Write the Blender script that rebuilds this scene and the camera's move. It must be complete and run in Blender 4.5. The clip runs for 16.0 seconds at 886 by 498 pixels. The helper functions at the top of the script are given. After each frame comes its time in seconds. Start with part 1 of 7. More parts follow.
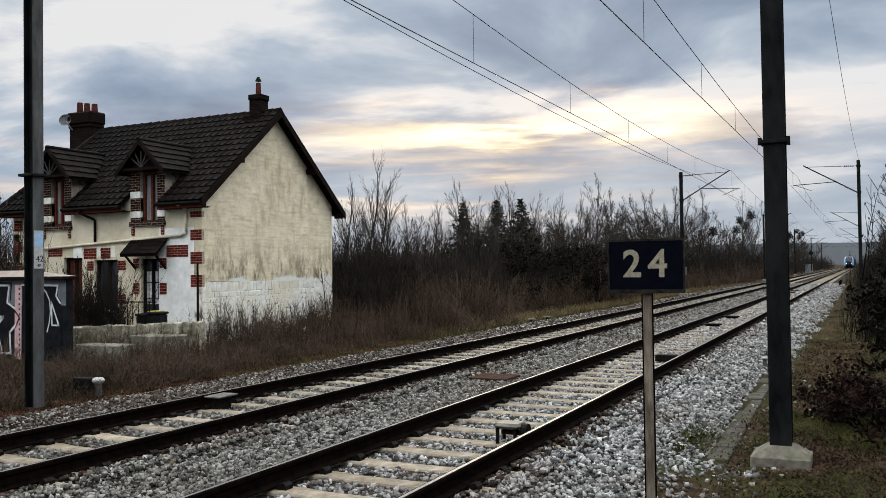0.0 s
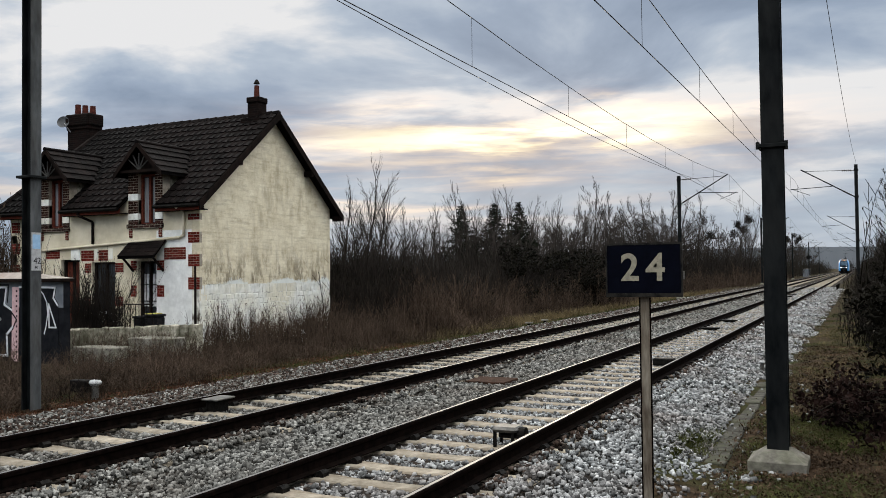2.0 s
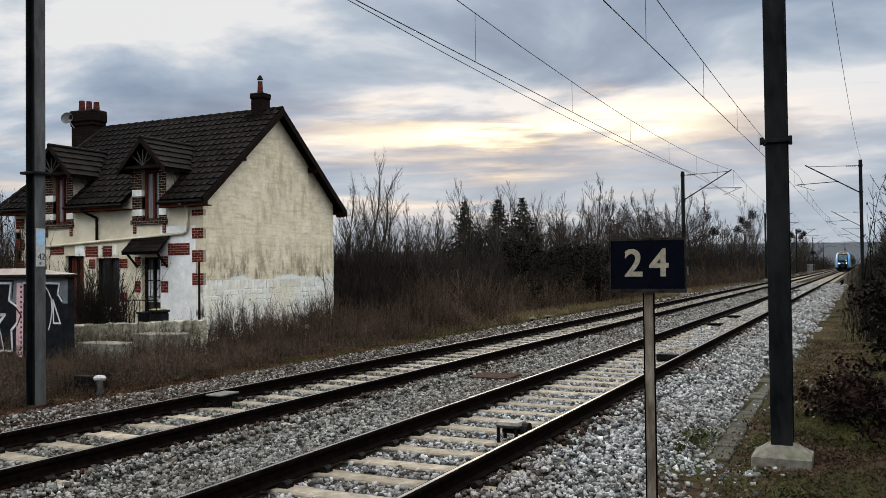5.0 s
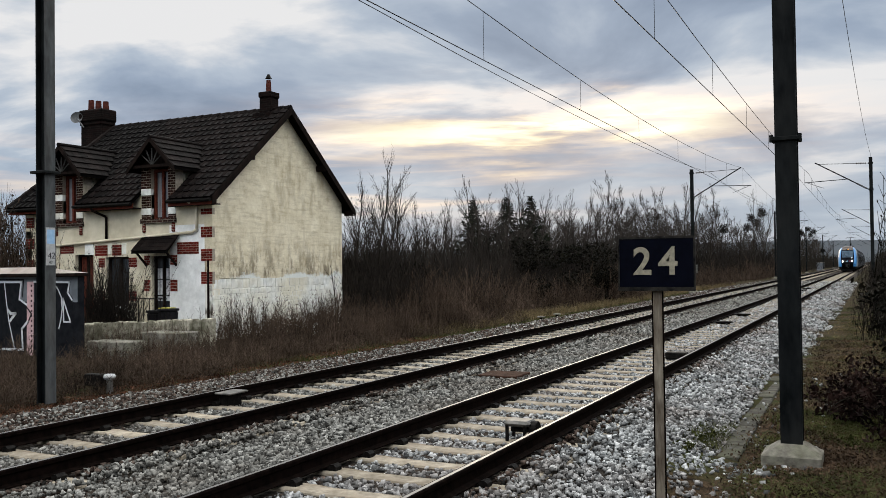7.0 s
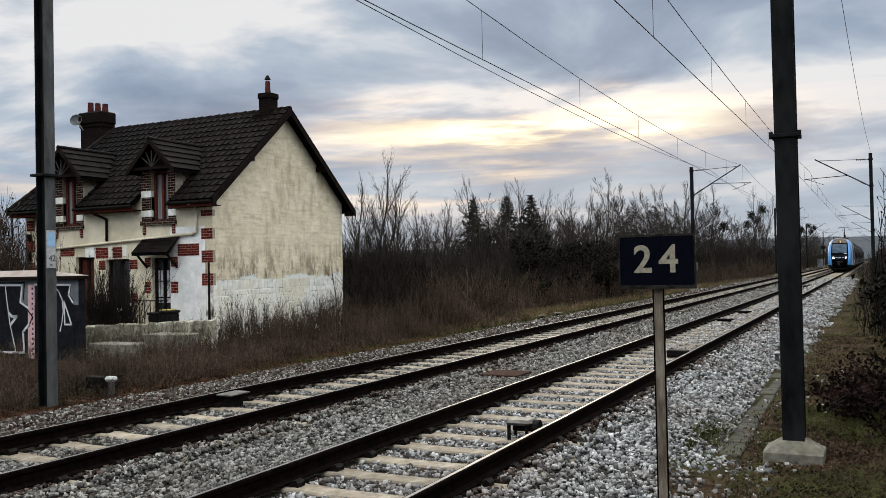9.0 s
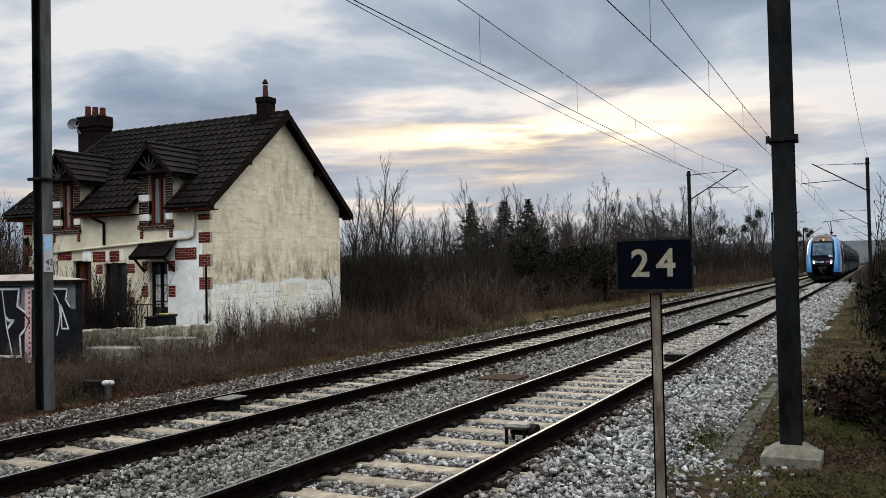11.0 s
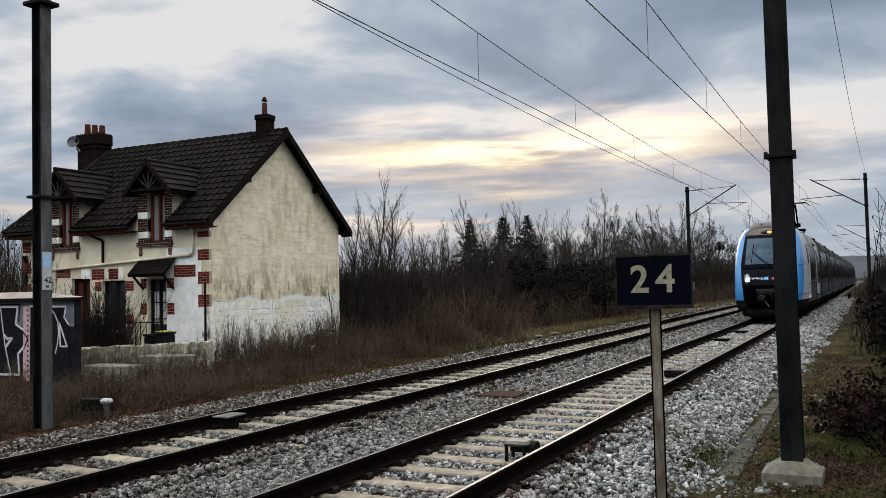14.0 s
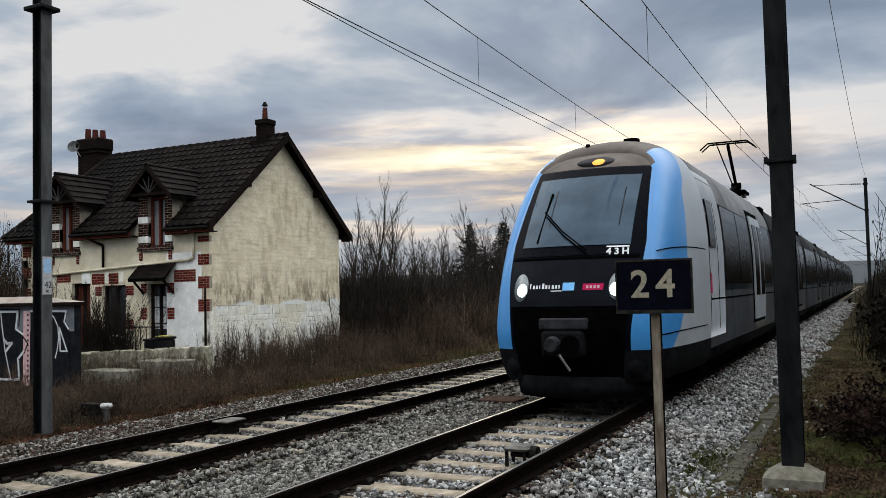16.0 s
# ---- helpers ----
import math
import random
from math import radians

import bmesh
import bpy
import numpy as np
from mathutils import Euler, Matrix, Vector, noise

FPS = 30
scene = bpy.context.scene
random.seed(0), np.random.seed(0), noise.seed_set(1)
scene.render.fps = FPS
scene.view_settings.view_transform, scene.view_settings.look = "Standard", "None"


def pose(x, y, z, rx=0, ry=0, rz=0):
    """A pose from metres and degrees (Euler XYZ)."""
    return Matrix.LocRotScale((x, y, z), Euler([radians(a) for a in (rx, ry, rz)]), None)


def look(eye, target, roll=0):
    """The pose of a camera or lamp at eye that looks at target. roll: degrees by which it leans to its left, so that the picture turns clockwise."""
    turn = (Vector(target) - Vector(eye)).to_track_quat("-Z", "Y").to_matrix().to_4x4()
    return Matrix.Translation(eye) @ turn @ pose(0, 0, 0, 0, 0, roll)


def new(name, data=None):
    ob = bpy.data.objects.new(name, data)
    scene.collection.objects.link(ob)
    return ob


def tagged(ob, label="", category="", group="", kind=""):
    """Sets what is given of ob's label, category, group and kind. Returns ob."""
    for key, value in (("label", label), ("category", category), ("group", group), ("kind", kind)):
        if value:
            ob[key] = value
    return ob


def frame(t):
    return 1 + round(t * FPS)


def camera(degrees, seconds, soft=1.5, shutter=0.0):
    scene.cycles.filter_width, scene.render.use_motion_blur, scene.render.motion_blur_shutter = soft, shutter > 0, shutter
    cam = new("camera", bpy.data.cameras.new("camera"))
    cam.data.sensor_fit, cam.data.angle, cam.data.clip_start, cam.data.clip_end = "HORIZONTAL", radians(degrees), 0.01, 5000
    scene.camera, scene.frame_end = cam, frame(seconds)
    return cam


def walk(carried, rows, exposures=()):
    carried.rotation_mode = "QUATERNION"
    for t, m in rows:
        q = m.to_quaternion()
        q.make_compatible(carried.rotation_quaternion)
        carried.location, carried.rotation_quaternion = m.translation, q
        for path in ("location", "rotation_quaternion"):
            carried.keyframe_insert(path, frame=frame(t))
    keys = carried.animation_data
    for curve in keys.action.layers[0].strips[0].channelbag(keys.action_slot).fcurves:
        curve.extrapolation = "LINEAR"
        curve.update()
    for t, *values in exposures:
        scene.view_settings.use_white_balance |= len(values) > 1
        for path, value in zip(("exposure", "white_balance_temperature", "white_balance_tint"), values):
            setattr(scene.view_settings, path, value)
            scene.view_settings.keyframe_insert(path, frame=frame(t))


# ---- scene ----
# All lengths in metres: x across the tracks, y along them, z = 0 on the sleepers.
EYE = (0.0, 0.0, 1.85)
cam = camera(53.81, 16.0, soft=0.7)
PATH = [
    (0, pose(*EYE, 91.311, 0.800, 25.623)),
    (0.5, pose(*EYE, 91.353, 0.796, 25.678)),
    (1, pose(*EYE, 91.486, 0.687, 25.770)),
    (1.5, pose(*EYE, 91.584, 0.631, 25.555)),
    (2, pose(*EYE, 91.515, 0.640, 25.482)),
    (2.5, pose(*EYE, 91.276, 0.777, 25.612)),
    (3, pose(*EYE, 91.177, 0.729, 25.582)),
    (3.5, pose(*EYE, 91.171, 0.708, 25.489)),
    (4, pose(*EYE, 91.212, 0.747, 25.502)),
    (6.5, pose(*EYE, 91.191, 0.621, 26.184)),
    (7, pose(*EYE, 91.141, 0.732, 26.264)),
    (7.5, pose(*EYE, 91.077, 0.674, 26.231)),
    (8, pose(*EYE, 91.096, 0.769, 26.160)),
    (8.5, pose(*EYE, 91.159, 1.026, 26.262)),
    (9, pose(*EYE, 91.118, 1.194, 26.301)),
    (11.5, pose(*EYE, 91.459, 1.246, 26.052)),
    (12, pose(*EYE, 91.591, 1.512, 26.049)),
    (12.5, pose(*EYE, 91.781, 1.494, 26.078)),
    (13, pose(*EYE, 92.021, 1.404, 26.065)),
    (13.5, pose(*EYE, 92.264, 1.450, 26.102)),
    (14, pose(*EYE, 92.459, 1.354, 26.087)),
    (14.5, pose(*EYE, 92.648, 1.298, 26.041)),
    (15, pose(*EYE, 92.818, 1.329, 26.052)),
    (15.5, pose(*EYE, 92.841, 1.371, 26.046)),
    (16, pose(*EYE, 92.772, 1.345, 26.101)),]
walk(cam, PATH, exposures=[(0, 0.0), (11.5, 0.0), (13.5, -0.08), (15, -0.14), (16, -0.16)])

# ---- sky, sun and exposure ----
CLOUD, ZENITH = 0.84, 19.0          # brightness of the cloud sheet, and its gain overhead
SUN_DIR = Vector((-0.335, 0.93, 0.150)).normalized()
world = bpy.data.worlds.new("evening_sky")
scene.world = world
world.use_nodes = True


def nd(nt, kind, **vals):
    n = nt.nodes.new(kind)
    for k, v in vals.items():
        if k == "ins":
            for i, x in v.items():
                n.inputs[i].default_value = x
        elif k == "blend_type":
            n.blend_type = v
        elif k == "data_type":
            n.data_type = v
        elif k == "operation":
            n.operation = v
    return n


def ramp(nt, stops):
    n = nt.nodes.new("ShaderNodeValToRGB")
    e = n.color_ramp.elements
    while len(e) < len(stops):
        e.new(0.5)
    for i, (p, c) in enumerate(stops):
        e[i].position = p
        e[i].color = (*c, 1) if len(c) == 3 else c
    return n


def build_sky():
    nt = world.node_tree
    nt.nodes.clear()
    L = nt.links.new
    out = nt.nodes.new("ShaderNodeOutputWorld")
    tc = nt.nodes.new("ShaderNodeTexCoord")
    # thin clear sky behind the clouds
    sky = nt.nodes.new("ShaderNodeTexSky")
    sky.sky_type = "NISHITA"
    sky.sun_disc = False
    sky.sun_elevation = radians(9)
    sky.sun_rotation = math.atan2(SUN_DIR.x, SUN_DIR.y)
    bg_sky = nd(nt, "ShaderNodeBackground", ins={1: 0.05})
    L(sky.outputs[0], bg_sky.inputs[0])
    # cloud sheet seen in perspective: direction divided by its height
    sep = nt.nodes.new("ShaderNodeSeparateXYZ")
    L(tc.outputs["Generated"], sep.inputs[0])
    up = nd(nt, "ShaderNodeMath", operation="MAXIMUM", ins={1: 0.0})
    L(sep.outputs[2], up.inputs[0])
    upb = nd(nt, "ShaderNodeMath", operation="ADD", ins={1: 0.16})
    L(up.outputs[0], upb.inputs[0])
    comb = nt.nodes.new("ShaderNodeCombineXYZ")
    for i in (0, 1):
        dv = nd(nt, "ShaderNodeMath", operation="DIVIDE")
        L(sep.outputs[i], dv.inputs[0])
        L(upb.outputs[0], dv.inputs[1])
        L(dv.outputs[0], comb.inputs[i])
    # turn so that the cloud rows lie across the view
    mp = nt.nodes.new("ShaderNodeMapping")
    mp.inputs["Rotation"].default_value = (0, 0, radians(-24))
    mp.inputs["Scale"].default_value = (0.85, 1.0, 1.0)
    mp.inputs["Location"].default_value = (3.1, 1.7, 0.0)
    L(comb.outputs[0], mp.inputs[0])
    big = nd(nt, "ShaderNodeTexNoise", ins={"Scale": 1.25, "Detail": 7.0, "Roughness": 0.53, "Distortion": 0.4})
    L(mp.outputs[0], big.inputs["Vector"])
    cover = ramp(nt, [(0.36, (0.29, 0.37, 0.50)), (0.45, (0.40, 0.49, 0.63)), (0.52, (0.57, 0.655, 0.77)), (0.60, (0.99, 0.99, 1.0))])
    L(big.outputs[0], cover.inputs[0])
    # the lit gap round the hidden sun
    dot = nd(nt, "ShaderNodeVectorMath", operation="DOT_PRODUCT")
    L(tc.outputs["Generated"], dot.inputs[0])
    dot.inputs[1].default_value = SUN_DIR
    # flattened distance from the sun: a low, wide band
    dz = nd(nt, "ShaderNodeMath", operation="SUBTRACT", ins={1: SUN_DIR.z + 0.004})
    L(sep.outputs[2], dz.inputs[0])
    fine = nd(nt, "ShaderNodeTexNoise", ins={"Scale": 3.0, "Detail": 6.0, "Roughness": 0.6})
    mp2 = nt.nodes.new("ShaderNodeMapping")
    mp2.inputs["Scale"].default_value = (2.2, 2.2, 14.0)
    L(tc.outputs["Generated"], mp2.inputs[0])
    L(mp2.outputs[0], fine.inputs["Vector"])
    fw = nd(nt, "ShaderNodeMath", operation="MULTIPLY_ADD", ins={1: 0.085, 2: -0.0425})
    L(fine.outputs[0], fw.inputs[0])
    dz2 = nd(nt, "ShaderNodeMath", operation="ADD")
    L(dz.outputs[0], dz2.inputs[0])
    L(fw.outputs[0], dz2.inputs[1])
    dzs = nd(nt, "ShaderNodeMath", operation="MULTIPLY", ins={1: 35.0})
    L(dz2.outputs[0], dzs.inputs[0])
    sq = nd(nt, "ShaderNodeMath", operation="MULTIPLY")
    L(dzs.outputs[0], sq.inputs[0])
    L(dzs.outputs[0], sq.inputs[1])
    ang = nd(nt, "ShaderNodeMath", operation="SUBTRACT", ins={0: 1.0})
    L(dot.outputs["Value"], ang.inputs[1])
    angs = nd(nt, "ShaderNodeMath", operation="MULTIPLY", ins={1: 34.0})
    L(ang.outputs[0], angs.inputs[0])
    tot = nd(nt, "ShaderNodeMath", operation="ADD")
    L(sq.outputs[0], tot.inputs[0])
    L(angs.outputs[0], tot.inputs[1])
    neg = nd(nt, "ShaderNodeMath", operation="MULTIPLY", ins={1: -1.0})
    L(tot.outputs[0], neg.inputs[0])
    ex = nd(nt, "ShaderNodeMath", operation="EXPONENT")
    L(neg.outputs[0], ex.inputs[0])
    glow = ramp(nt, [(0.0, (0, 0, 0)), (0.18, (0.13, 0.055, 0.0)), (0.42, (0.44, 0.25, 0.05)), (0.62, (0.80, 0.56, 0.17)), (0.85, (1.12, 0.92, 0.46))])
    # cloud streaks break the gap
    mp3 = nt.nodes.new("ShaderNodeMapping")
    mp3.inputs["Scale"].default_value = (3.0, 3.0, 26.0)
    mp3.inputs["Location"].default_value = (0.4, 0.0, 0.3)
    L(tc.outputs["Generated"], mp3.inputs[0])
    streak = nd(nt, "ShaderNodeTexNoise", ins={"Scale": 1.6, "Detail": 5.0, "Roughness": 0.55, "Distortion": 0.6})
    L(mp3.outputs[0], streak.inputs["Vector"])
    sr = ramp(nt, [(0.38, (0.2, 0.2, 0.2)), (0.55, (1, 1, 1))])
    L(streak.outputs[0], sr.inputs[0])
    brk = nd(nt, "ShaderNodeMath", operation="MULTIPLY")
    L(ex.outputs[0], brk.inputs[0])
    L(sr.outputs[0], brk.inputs[1])
    # fainter warm streaks lower down, thinner and reaching further to both sides
    dl = nd(nt, "ShaderNodeMath", operation="MULTIPLY_ADD", ins={1: 24.0, 2: -24.0 * 0.095})
    L(sep.outputs[2], dl.inputs[0])
    dl2 = nd(nt, "ShaderNodeMath", operation="MULTIPLY")
    L(dl.outputs[0], dl2.inputs[0])
    L(dl.outputs[0], dl2.inputs[1])
    dotl = nd(nt, "ShaderNodeVectorMath", operation="DOT_PRODUCT")
    L(tc.outputs["Generated"], dotl.inputs[0])
    dotl.inputs[1].default_value = Vector((-0.60, 0.79, 0.10)).normalized()
    angl = nd(nt, "ShaderNodeMath", operation="SUBTRACT", ins={0: 1.0})
    L(dotl.outputs["Value"], angl.inputs[1])
    al = nd(nt, "ShaderNodeMath", operation="MULTIPLY_ADD", ins={1: 13.0})
    L(angl.outputs[0], al.inputs[0])
    L(dl2.outputs[0], al.inputs[2])
    nl = nd(nt, "ShaderNodeMath", operation="MULTIPLY", ins={1: -1.0})
    L(al.outputs[0], nl.inputs[0])
    el = nd(nt, "ShaderNodeMath", operation="EXPONENT")
    L(nl.outputs[0], el.inputs[0])
    mp4 = nt.nodes.new("ShaderNodeMapping")
    mp4.inputs["Scale"].default_value = (2.4, 2.4, 34.0)
    mp4.inputs["Location"].default_value = (1.7, 0.4, 0.9)
    L(tc.outputs["Generated"], mp4.inputs[0])
    thin = nd(nt, "ShaderNodeTexNoise", ins={"Scale": 1.5, "Detail": 4.0, "Roughness": 0.5, "Distortion": 0.4})
    L(mp4.outputs[0], thin.inputs["Vector"])
    tr_ = ramp(nt, [(0.46, (0, 0, 0)), (0.64, (0.66, 0.66, 0.66))])
    L(thin.outputs[0], tr_.inputs[0])
    lw = nd(nt, "ShaderNodeMath", operation="MULTIPLY")
    L(el.outputs[0], lw.inputs[0])
    L(tr_.outputs[0], lw.inputs[1])
    both = nd(nt, "ShaderNodeMath", operation="ADD")
    L(brk.outputs[0], both.inputs[0])
    L(lw.outputs[0], both.inputs[1])
    L(both.outputs[0], glow.inputs[0])
    # thin pale haze towards the horizon
    hz = nt.nodes.new("ShaderNodeMapRange")
    hz.inputs["From Min"].default_value, hz.inputs["From Max"].default_value = 0.03, 0.17
    hz.inputs["To Min"].default_value, hz.inputs["To Max"].default_value = 0.85, 0.0
    L(sep.outputs[2], hz.inputs["Value"])
    hzm = nd(nt, "ShaderNodeMix", data_type="RGBA", blend_type="MIX")
    L(hz.outputs[0], hzm.inputs[0])
    L(cover.outputs[0], hzm.inputs[6])
    hzm.inputs[7].default_value = (0.50, 0.60, 0.72, 1)
    add = nd(nt, "ShaderNodeMix", data_type="RGBA", blend_type="ADD", ins={0: 1.0})
    L(hzm.outputs[2], add.inputs[6])
    L(glow.outputs[0], add.inputs[7])
    bg_cloud = nd(nt, "ShaderNodeBackground", ins={1: 1.0})
    # overhead the sheet is a neutral, faintly warm grey
    wm = nt.nodes.new("ShaderNodeMapRange")
    wm.inputs["From Min"].default_value, wm.inputs["From Max"].default_value = 0.32, 0.5
    L(up.outputs[0], wm.inputs["Value"])
    top = nd(nt, "ShaderNodeMix", data_type="RGBA", blend_type="MIX")
    L(wm.outputs[0], top.inputs[0])
    L(add.outputs[2], top.inputs[6])
    top.inputs[7].default_value = (0.572, 0.572, 0.562, 1)
    L(top.outputs[2], bg_cloud.inputs[0])
    # an overcast sky is brightest overhead
    hi = nd(nt, "ShaderNodeMath", operation="MULTIPLY_ADD", ins={1: ZENITH, 2: CLOUD})
    hs = nd(nt, "ShaderNodeMath", operation="SUBTRACT", ins={1: 0.34})
    L(up.outputs[0], hs.inputs[0])
    hm = nd(nt, "ShaderNodeMath", operation="MAXIMUM", ins={1: 0.0})
    L(hs.outputs[0], hm.inputs[0])
    hc = nd(nt, "ShaderNodeMath", operation="MINIMUM", ins={1: 0.2})
    L(hm.outputs[0], hc.inputs[0])
    L(hc.outputs[0], hi.inputs[0])
    L(hi.outputs[0], bg_cloud.inputs[1])
    mix = nd(nt, "ShaderNodeMixShader", ins={0: 0.96})
    L(bg_sky.outputs[0], mix.inputs[1])
    L(bg_cloud.outputs[0], mix.inputs[2])
    L(mix.outputs[0], out.inputs[0])


build_sky()
sun = new("sun", bpy.data.lights.new("sun", "SUN"))
sun.data.energy, sun.data.angle, sun.data.color = 0.5, radians(14), (1.0, 0.86, 0.66)
sun.matrix_world = look(SUN_DIR * 100, (0, 0, 0))


# ---- materials ----
def mat(name, c1, c2=None, scale=6.0, rough=0.7, bump=0.0, metal=0.0, c3=None, scale3=0.7, spread=(0.35, 0.65), bscale=None, stretch=None, rand=0.0, emit=None, power=0.0, island=0.0, amount3=0.6, spec=None):
    """A two-scale noise paint: c1 to c2 fine, c3 in broad stains."""
    m = bpy.data.materials.new(name)
    m.use_nodes = True
    nt = m.node_tree
    L = nt.links.new
    p = nt.nodes["Principled BSDF"]
    p.inputs["Roughness"].default_value = rough
    p.inputs["Metallic"].default_value = metal
    p.inputs["Specular IOR Level"].default_value = spec if spec is not None else (0.5 if rough < 0.4 else 0.03)
    tc = nt.nodes.new("ShaderNodeTexCoord")
    vec = tc.outputs["Object"]
    if stretch:
        mp = nt.nodes.new("ShaderNodeMapping")
        mp.inputs["Scale"].default_value = stretch
        L(vec, mp.inputs[0])
        vec = mp.outputs[0]
    n1 = nd(nt, "ShaderNodeTexNoise", ins={"Scale": scale, "Detail": 5.0, "Roughness": 0.6})
    L(vec, n1.inputs["Vector"])
    r = ramp(nt, [(spread[0], c1), (spread[1], c2 or c1)])
    L(n1.outputs[0], r.inputs[0])
    col = r.outputs[0]
    if c3:
        n2 = nd(nt, "ShaderNodeTexNoise", ins={"Scale": scale3, "Detail": 4.0, "Roughness": 0.65})
        L(vec, n2.inputs["Vector"])
        r2 = ramp(nt, [(0.45, (0, 0, 0)), (0.66, (amount3,) * 3)])
        L(n2.outputs[0], r2.inputs[0])
        mx = nd(nt, "ShaderNodeMix", data_type="RGBA", blend_type="MIX")
        L(r2.outputs[0], mx.inputs[0])
        L(col, mx.inputs[6])
        mx.inputs[7].default_value = (*c3, 1)
        col = mx.outputs[2]
    if rand or island:
        hs = nt.nodes.new("ShaderNodeHueSaturation")
        if island:
            src = nt.nodes.new("ShaderNodeNewGeometry").outputs["Random Per Island"]
        else:
            src = nt.nodes.new("ShaderNodeObjectInfo").outputs["Random"]
        k = max(rand, island)
        ma = nd(nt, "ShaderNodeMath", operation="MULTIPLY_ADD", ins={1: 2 * k, 2: 1 - k})
        L(src, ma.inputs[0])
        L(ma.outputs[0], hs.inputs["Value"])
        L(col, hs.inputs["Color"])
        col = hs.outputs[0]
    L(col, p.inputs["Base Color"])
    if bump:
        nb = nd(nt, "ShaderNodeTexNoise", ins={"Scale": bscale or scale * 4, "Detail": 4.0})
        L(vec, nb.inputs["Vector"])
        b = nd(nt, "ShaderNodeBump", ins={"Strength": bump, "Distance": 0.02})
        L(nb.outputs[0], b.inputs["Height"])
        L(b.outputs[0], p.inputs["Normal"])
    if emit:
        p.inputs["Emission Color"].default_value = (*emit, 1)
        p.inputs["Emission Strength"].default_value = power
    return m


M = {}
M["stone"] = mat("ballast_stone", (0.078, 0.084, 0.088), (0.345, 0.358, 0.364), 11, 0.85, 0.3, island=0.78, c3=(0.10, 0.066, 0.05), scale3=0.5, amount3=0.5)
M["stone_old"] = mat("dirty_ballast_stone", (0.040, 0.041, 0.039), (0.255, 0.255, 0.242), 11, 0.85, 0.3, island=0.75, c3=(0.050, 0.036, 0.026), scale3=0.5, amount3=0.6)
M["stone_rust"] = mat("rust_stained_stone", (0.012, 0.009, 0.008), (0.085, 0.066, 0.056), 11, 0.9, 0.3, island=0.75, c3=(0.035, 0.020, 0.014), scale3=1.2, amount3=0.6)
# bed is near black: shade of the gaps between stones is in its colour
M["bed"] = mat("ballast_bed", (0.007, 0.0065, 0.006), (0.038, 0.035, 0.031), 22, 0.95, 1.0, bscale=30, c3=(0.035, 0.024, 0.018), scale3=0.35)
M["earth"] = mat("leafy_earth", (0.012, 0.0085, 0.0055), (0.052, 0.035, 0.021), 9, 0.95, 0.8, bscale=24, c3=(0.024, 0.032, 0.010), scale3=0.9, amount3=0.85)
M["concrete"] = mat("sleeper_concrete", (0.15, 0.132, 0.104), (0.33, 0.295, 0.24), 7, 0.85, 0.3, rand=0.18, c3=(0.14, 0.11, 0.08), scale3=2.2)
M["rail_side"] = mat("rusty_rail", (0.0016, 0.0012, 0.0011), (0.007, 0.0045, 0.0038), 14, 0.8, 0.2, spec=0.01)
M["rail_head"] = mat("worn_steel", (0.10, 0.098, 0.096), (0.21, 0.205, 0.20), 5, 0.40, 0.0, metal=1.0, stretch=(1, 0.1, 1))
M["iron"] = mat("dark_iron", (0.003, 0.003, 0.003), (0.013, 0.012, 0.011), 20, 0.6, 0.2, metal=0.2)
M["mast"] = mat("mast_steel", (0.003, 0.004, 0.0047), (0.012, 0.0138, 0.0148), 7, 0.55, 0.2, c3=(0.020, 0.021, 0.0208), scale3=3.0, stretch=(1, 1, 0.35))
# paler copy of the mast steel for its sky-lit side, with rusty stains
M["mast_lit"] = mat("weathered_mast_steel", (0.045, 0.049, 0.052), (0.10, 0.106, 0.11), 7, 0.7, 0.2, c3=(0.030, 0.024, 0.018), scale3=2.0, stretch=(1, 1, 0.3))
M["galv"] = mat("galvanised_steel", (0.07, 0.07, 0.068), (0.16, 0.155, 0.145), 9, 0.5, 0.1, metal=0.6)
M["plinth"] = mat("plinth_concrete", (0.10, 0.095, 0.083), (0.23, 0.22, 0.19), 8, 0.9, 0.4, c3=(0.07, 0.075, 0.045), scale3=3.0)
M["navy"] = mat("navy_enamel", (0.0010, 0.0014, 0.004), (0.002, 0.0027, 0.007), 9, 0.5, 0.05)
M["sign_white"] = mat("sign_white", (0.20, 0.187, 0.147), (0.31, 0.288, 0.225), 30, 0.6)
M["sign_rim"] = mat("sign_rim", (0.007, 0.007, 0.007), (0.03, 0.028, 0.025), 14, 0.7)
M["post_paint"] = mat("weathered_post", (0.085, 0.068, 0.052), (0.25, 0.225, 0.185), 14, 0.8, 0.3, c3=(0.020, 0.009, 0.006), scale3=5.0, stretch=(1, 1, 0.22), amount3=0.95)
M["wire"] = mat("copper_wire", (0.012, 0.012, 0.013), (0.02, 0.02, 0.02), 9, 0.5, metal=0.4)
M["insul"] = mat("brown_insulator", (0.02, 0.012, 0.01), (0.03, 0.02, 0.016), 9, 0.3)


# ---- mesh helpers ----
def part(name, bm, material, parent=None, label="", smooth=False):
    """Links a bmesh as one mesh object, under a thing or a part."""
    me = bpy.data.meshes.new(name)
    bm.to_mesh(me)
    bm.free()
    for m in (material if isinstance(material, (list, tuple)) else [material]):
        me.materials.append(m)
    if smooth:
        for f in me.polygons:
            f.use_smooth = True
    ob = new(name, me)
    ob.parent = parent
    if label:
        ob["label"] = label
    return ob


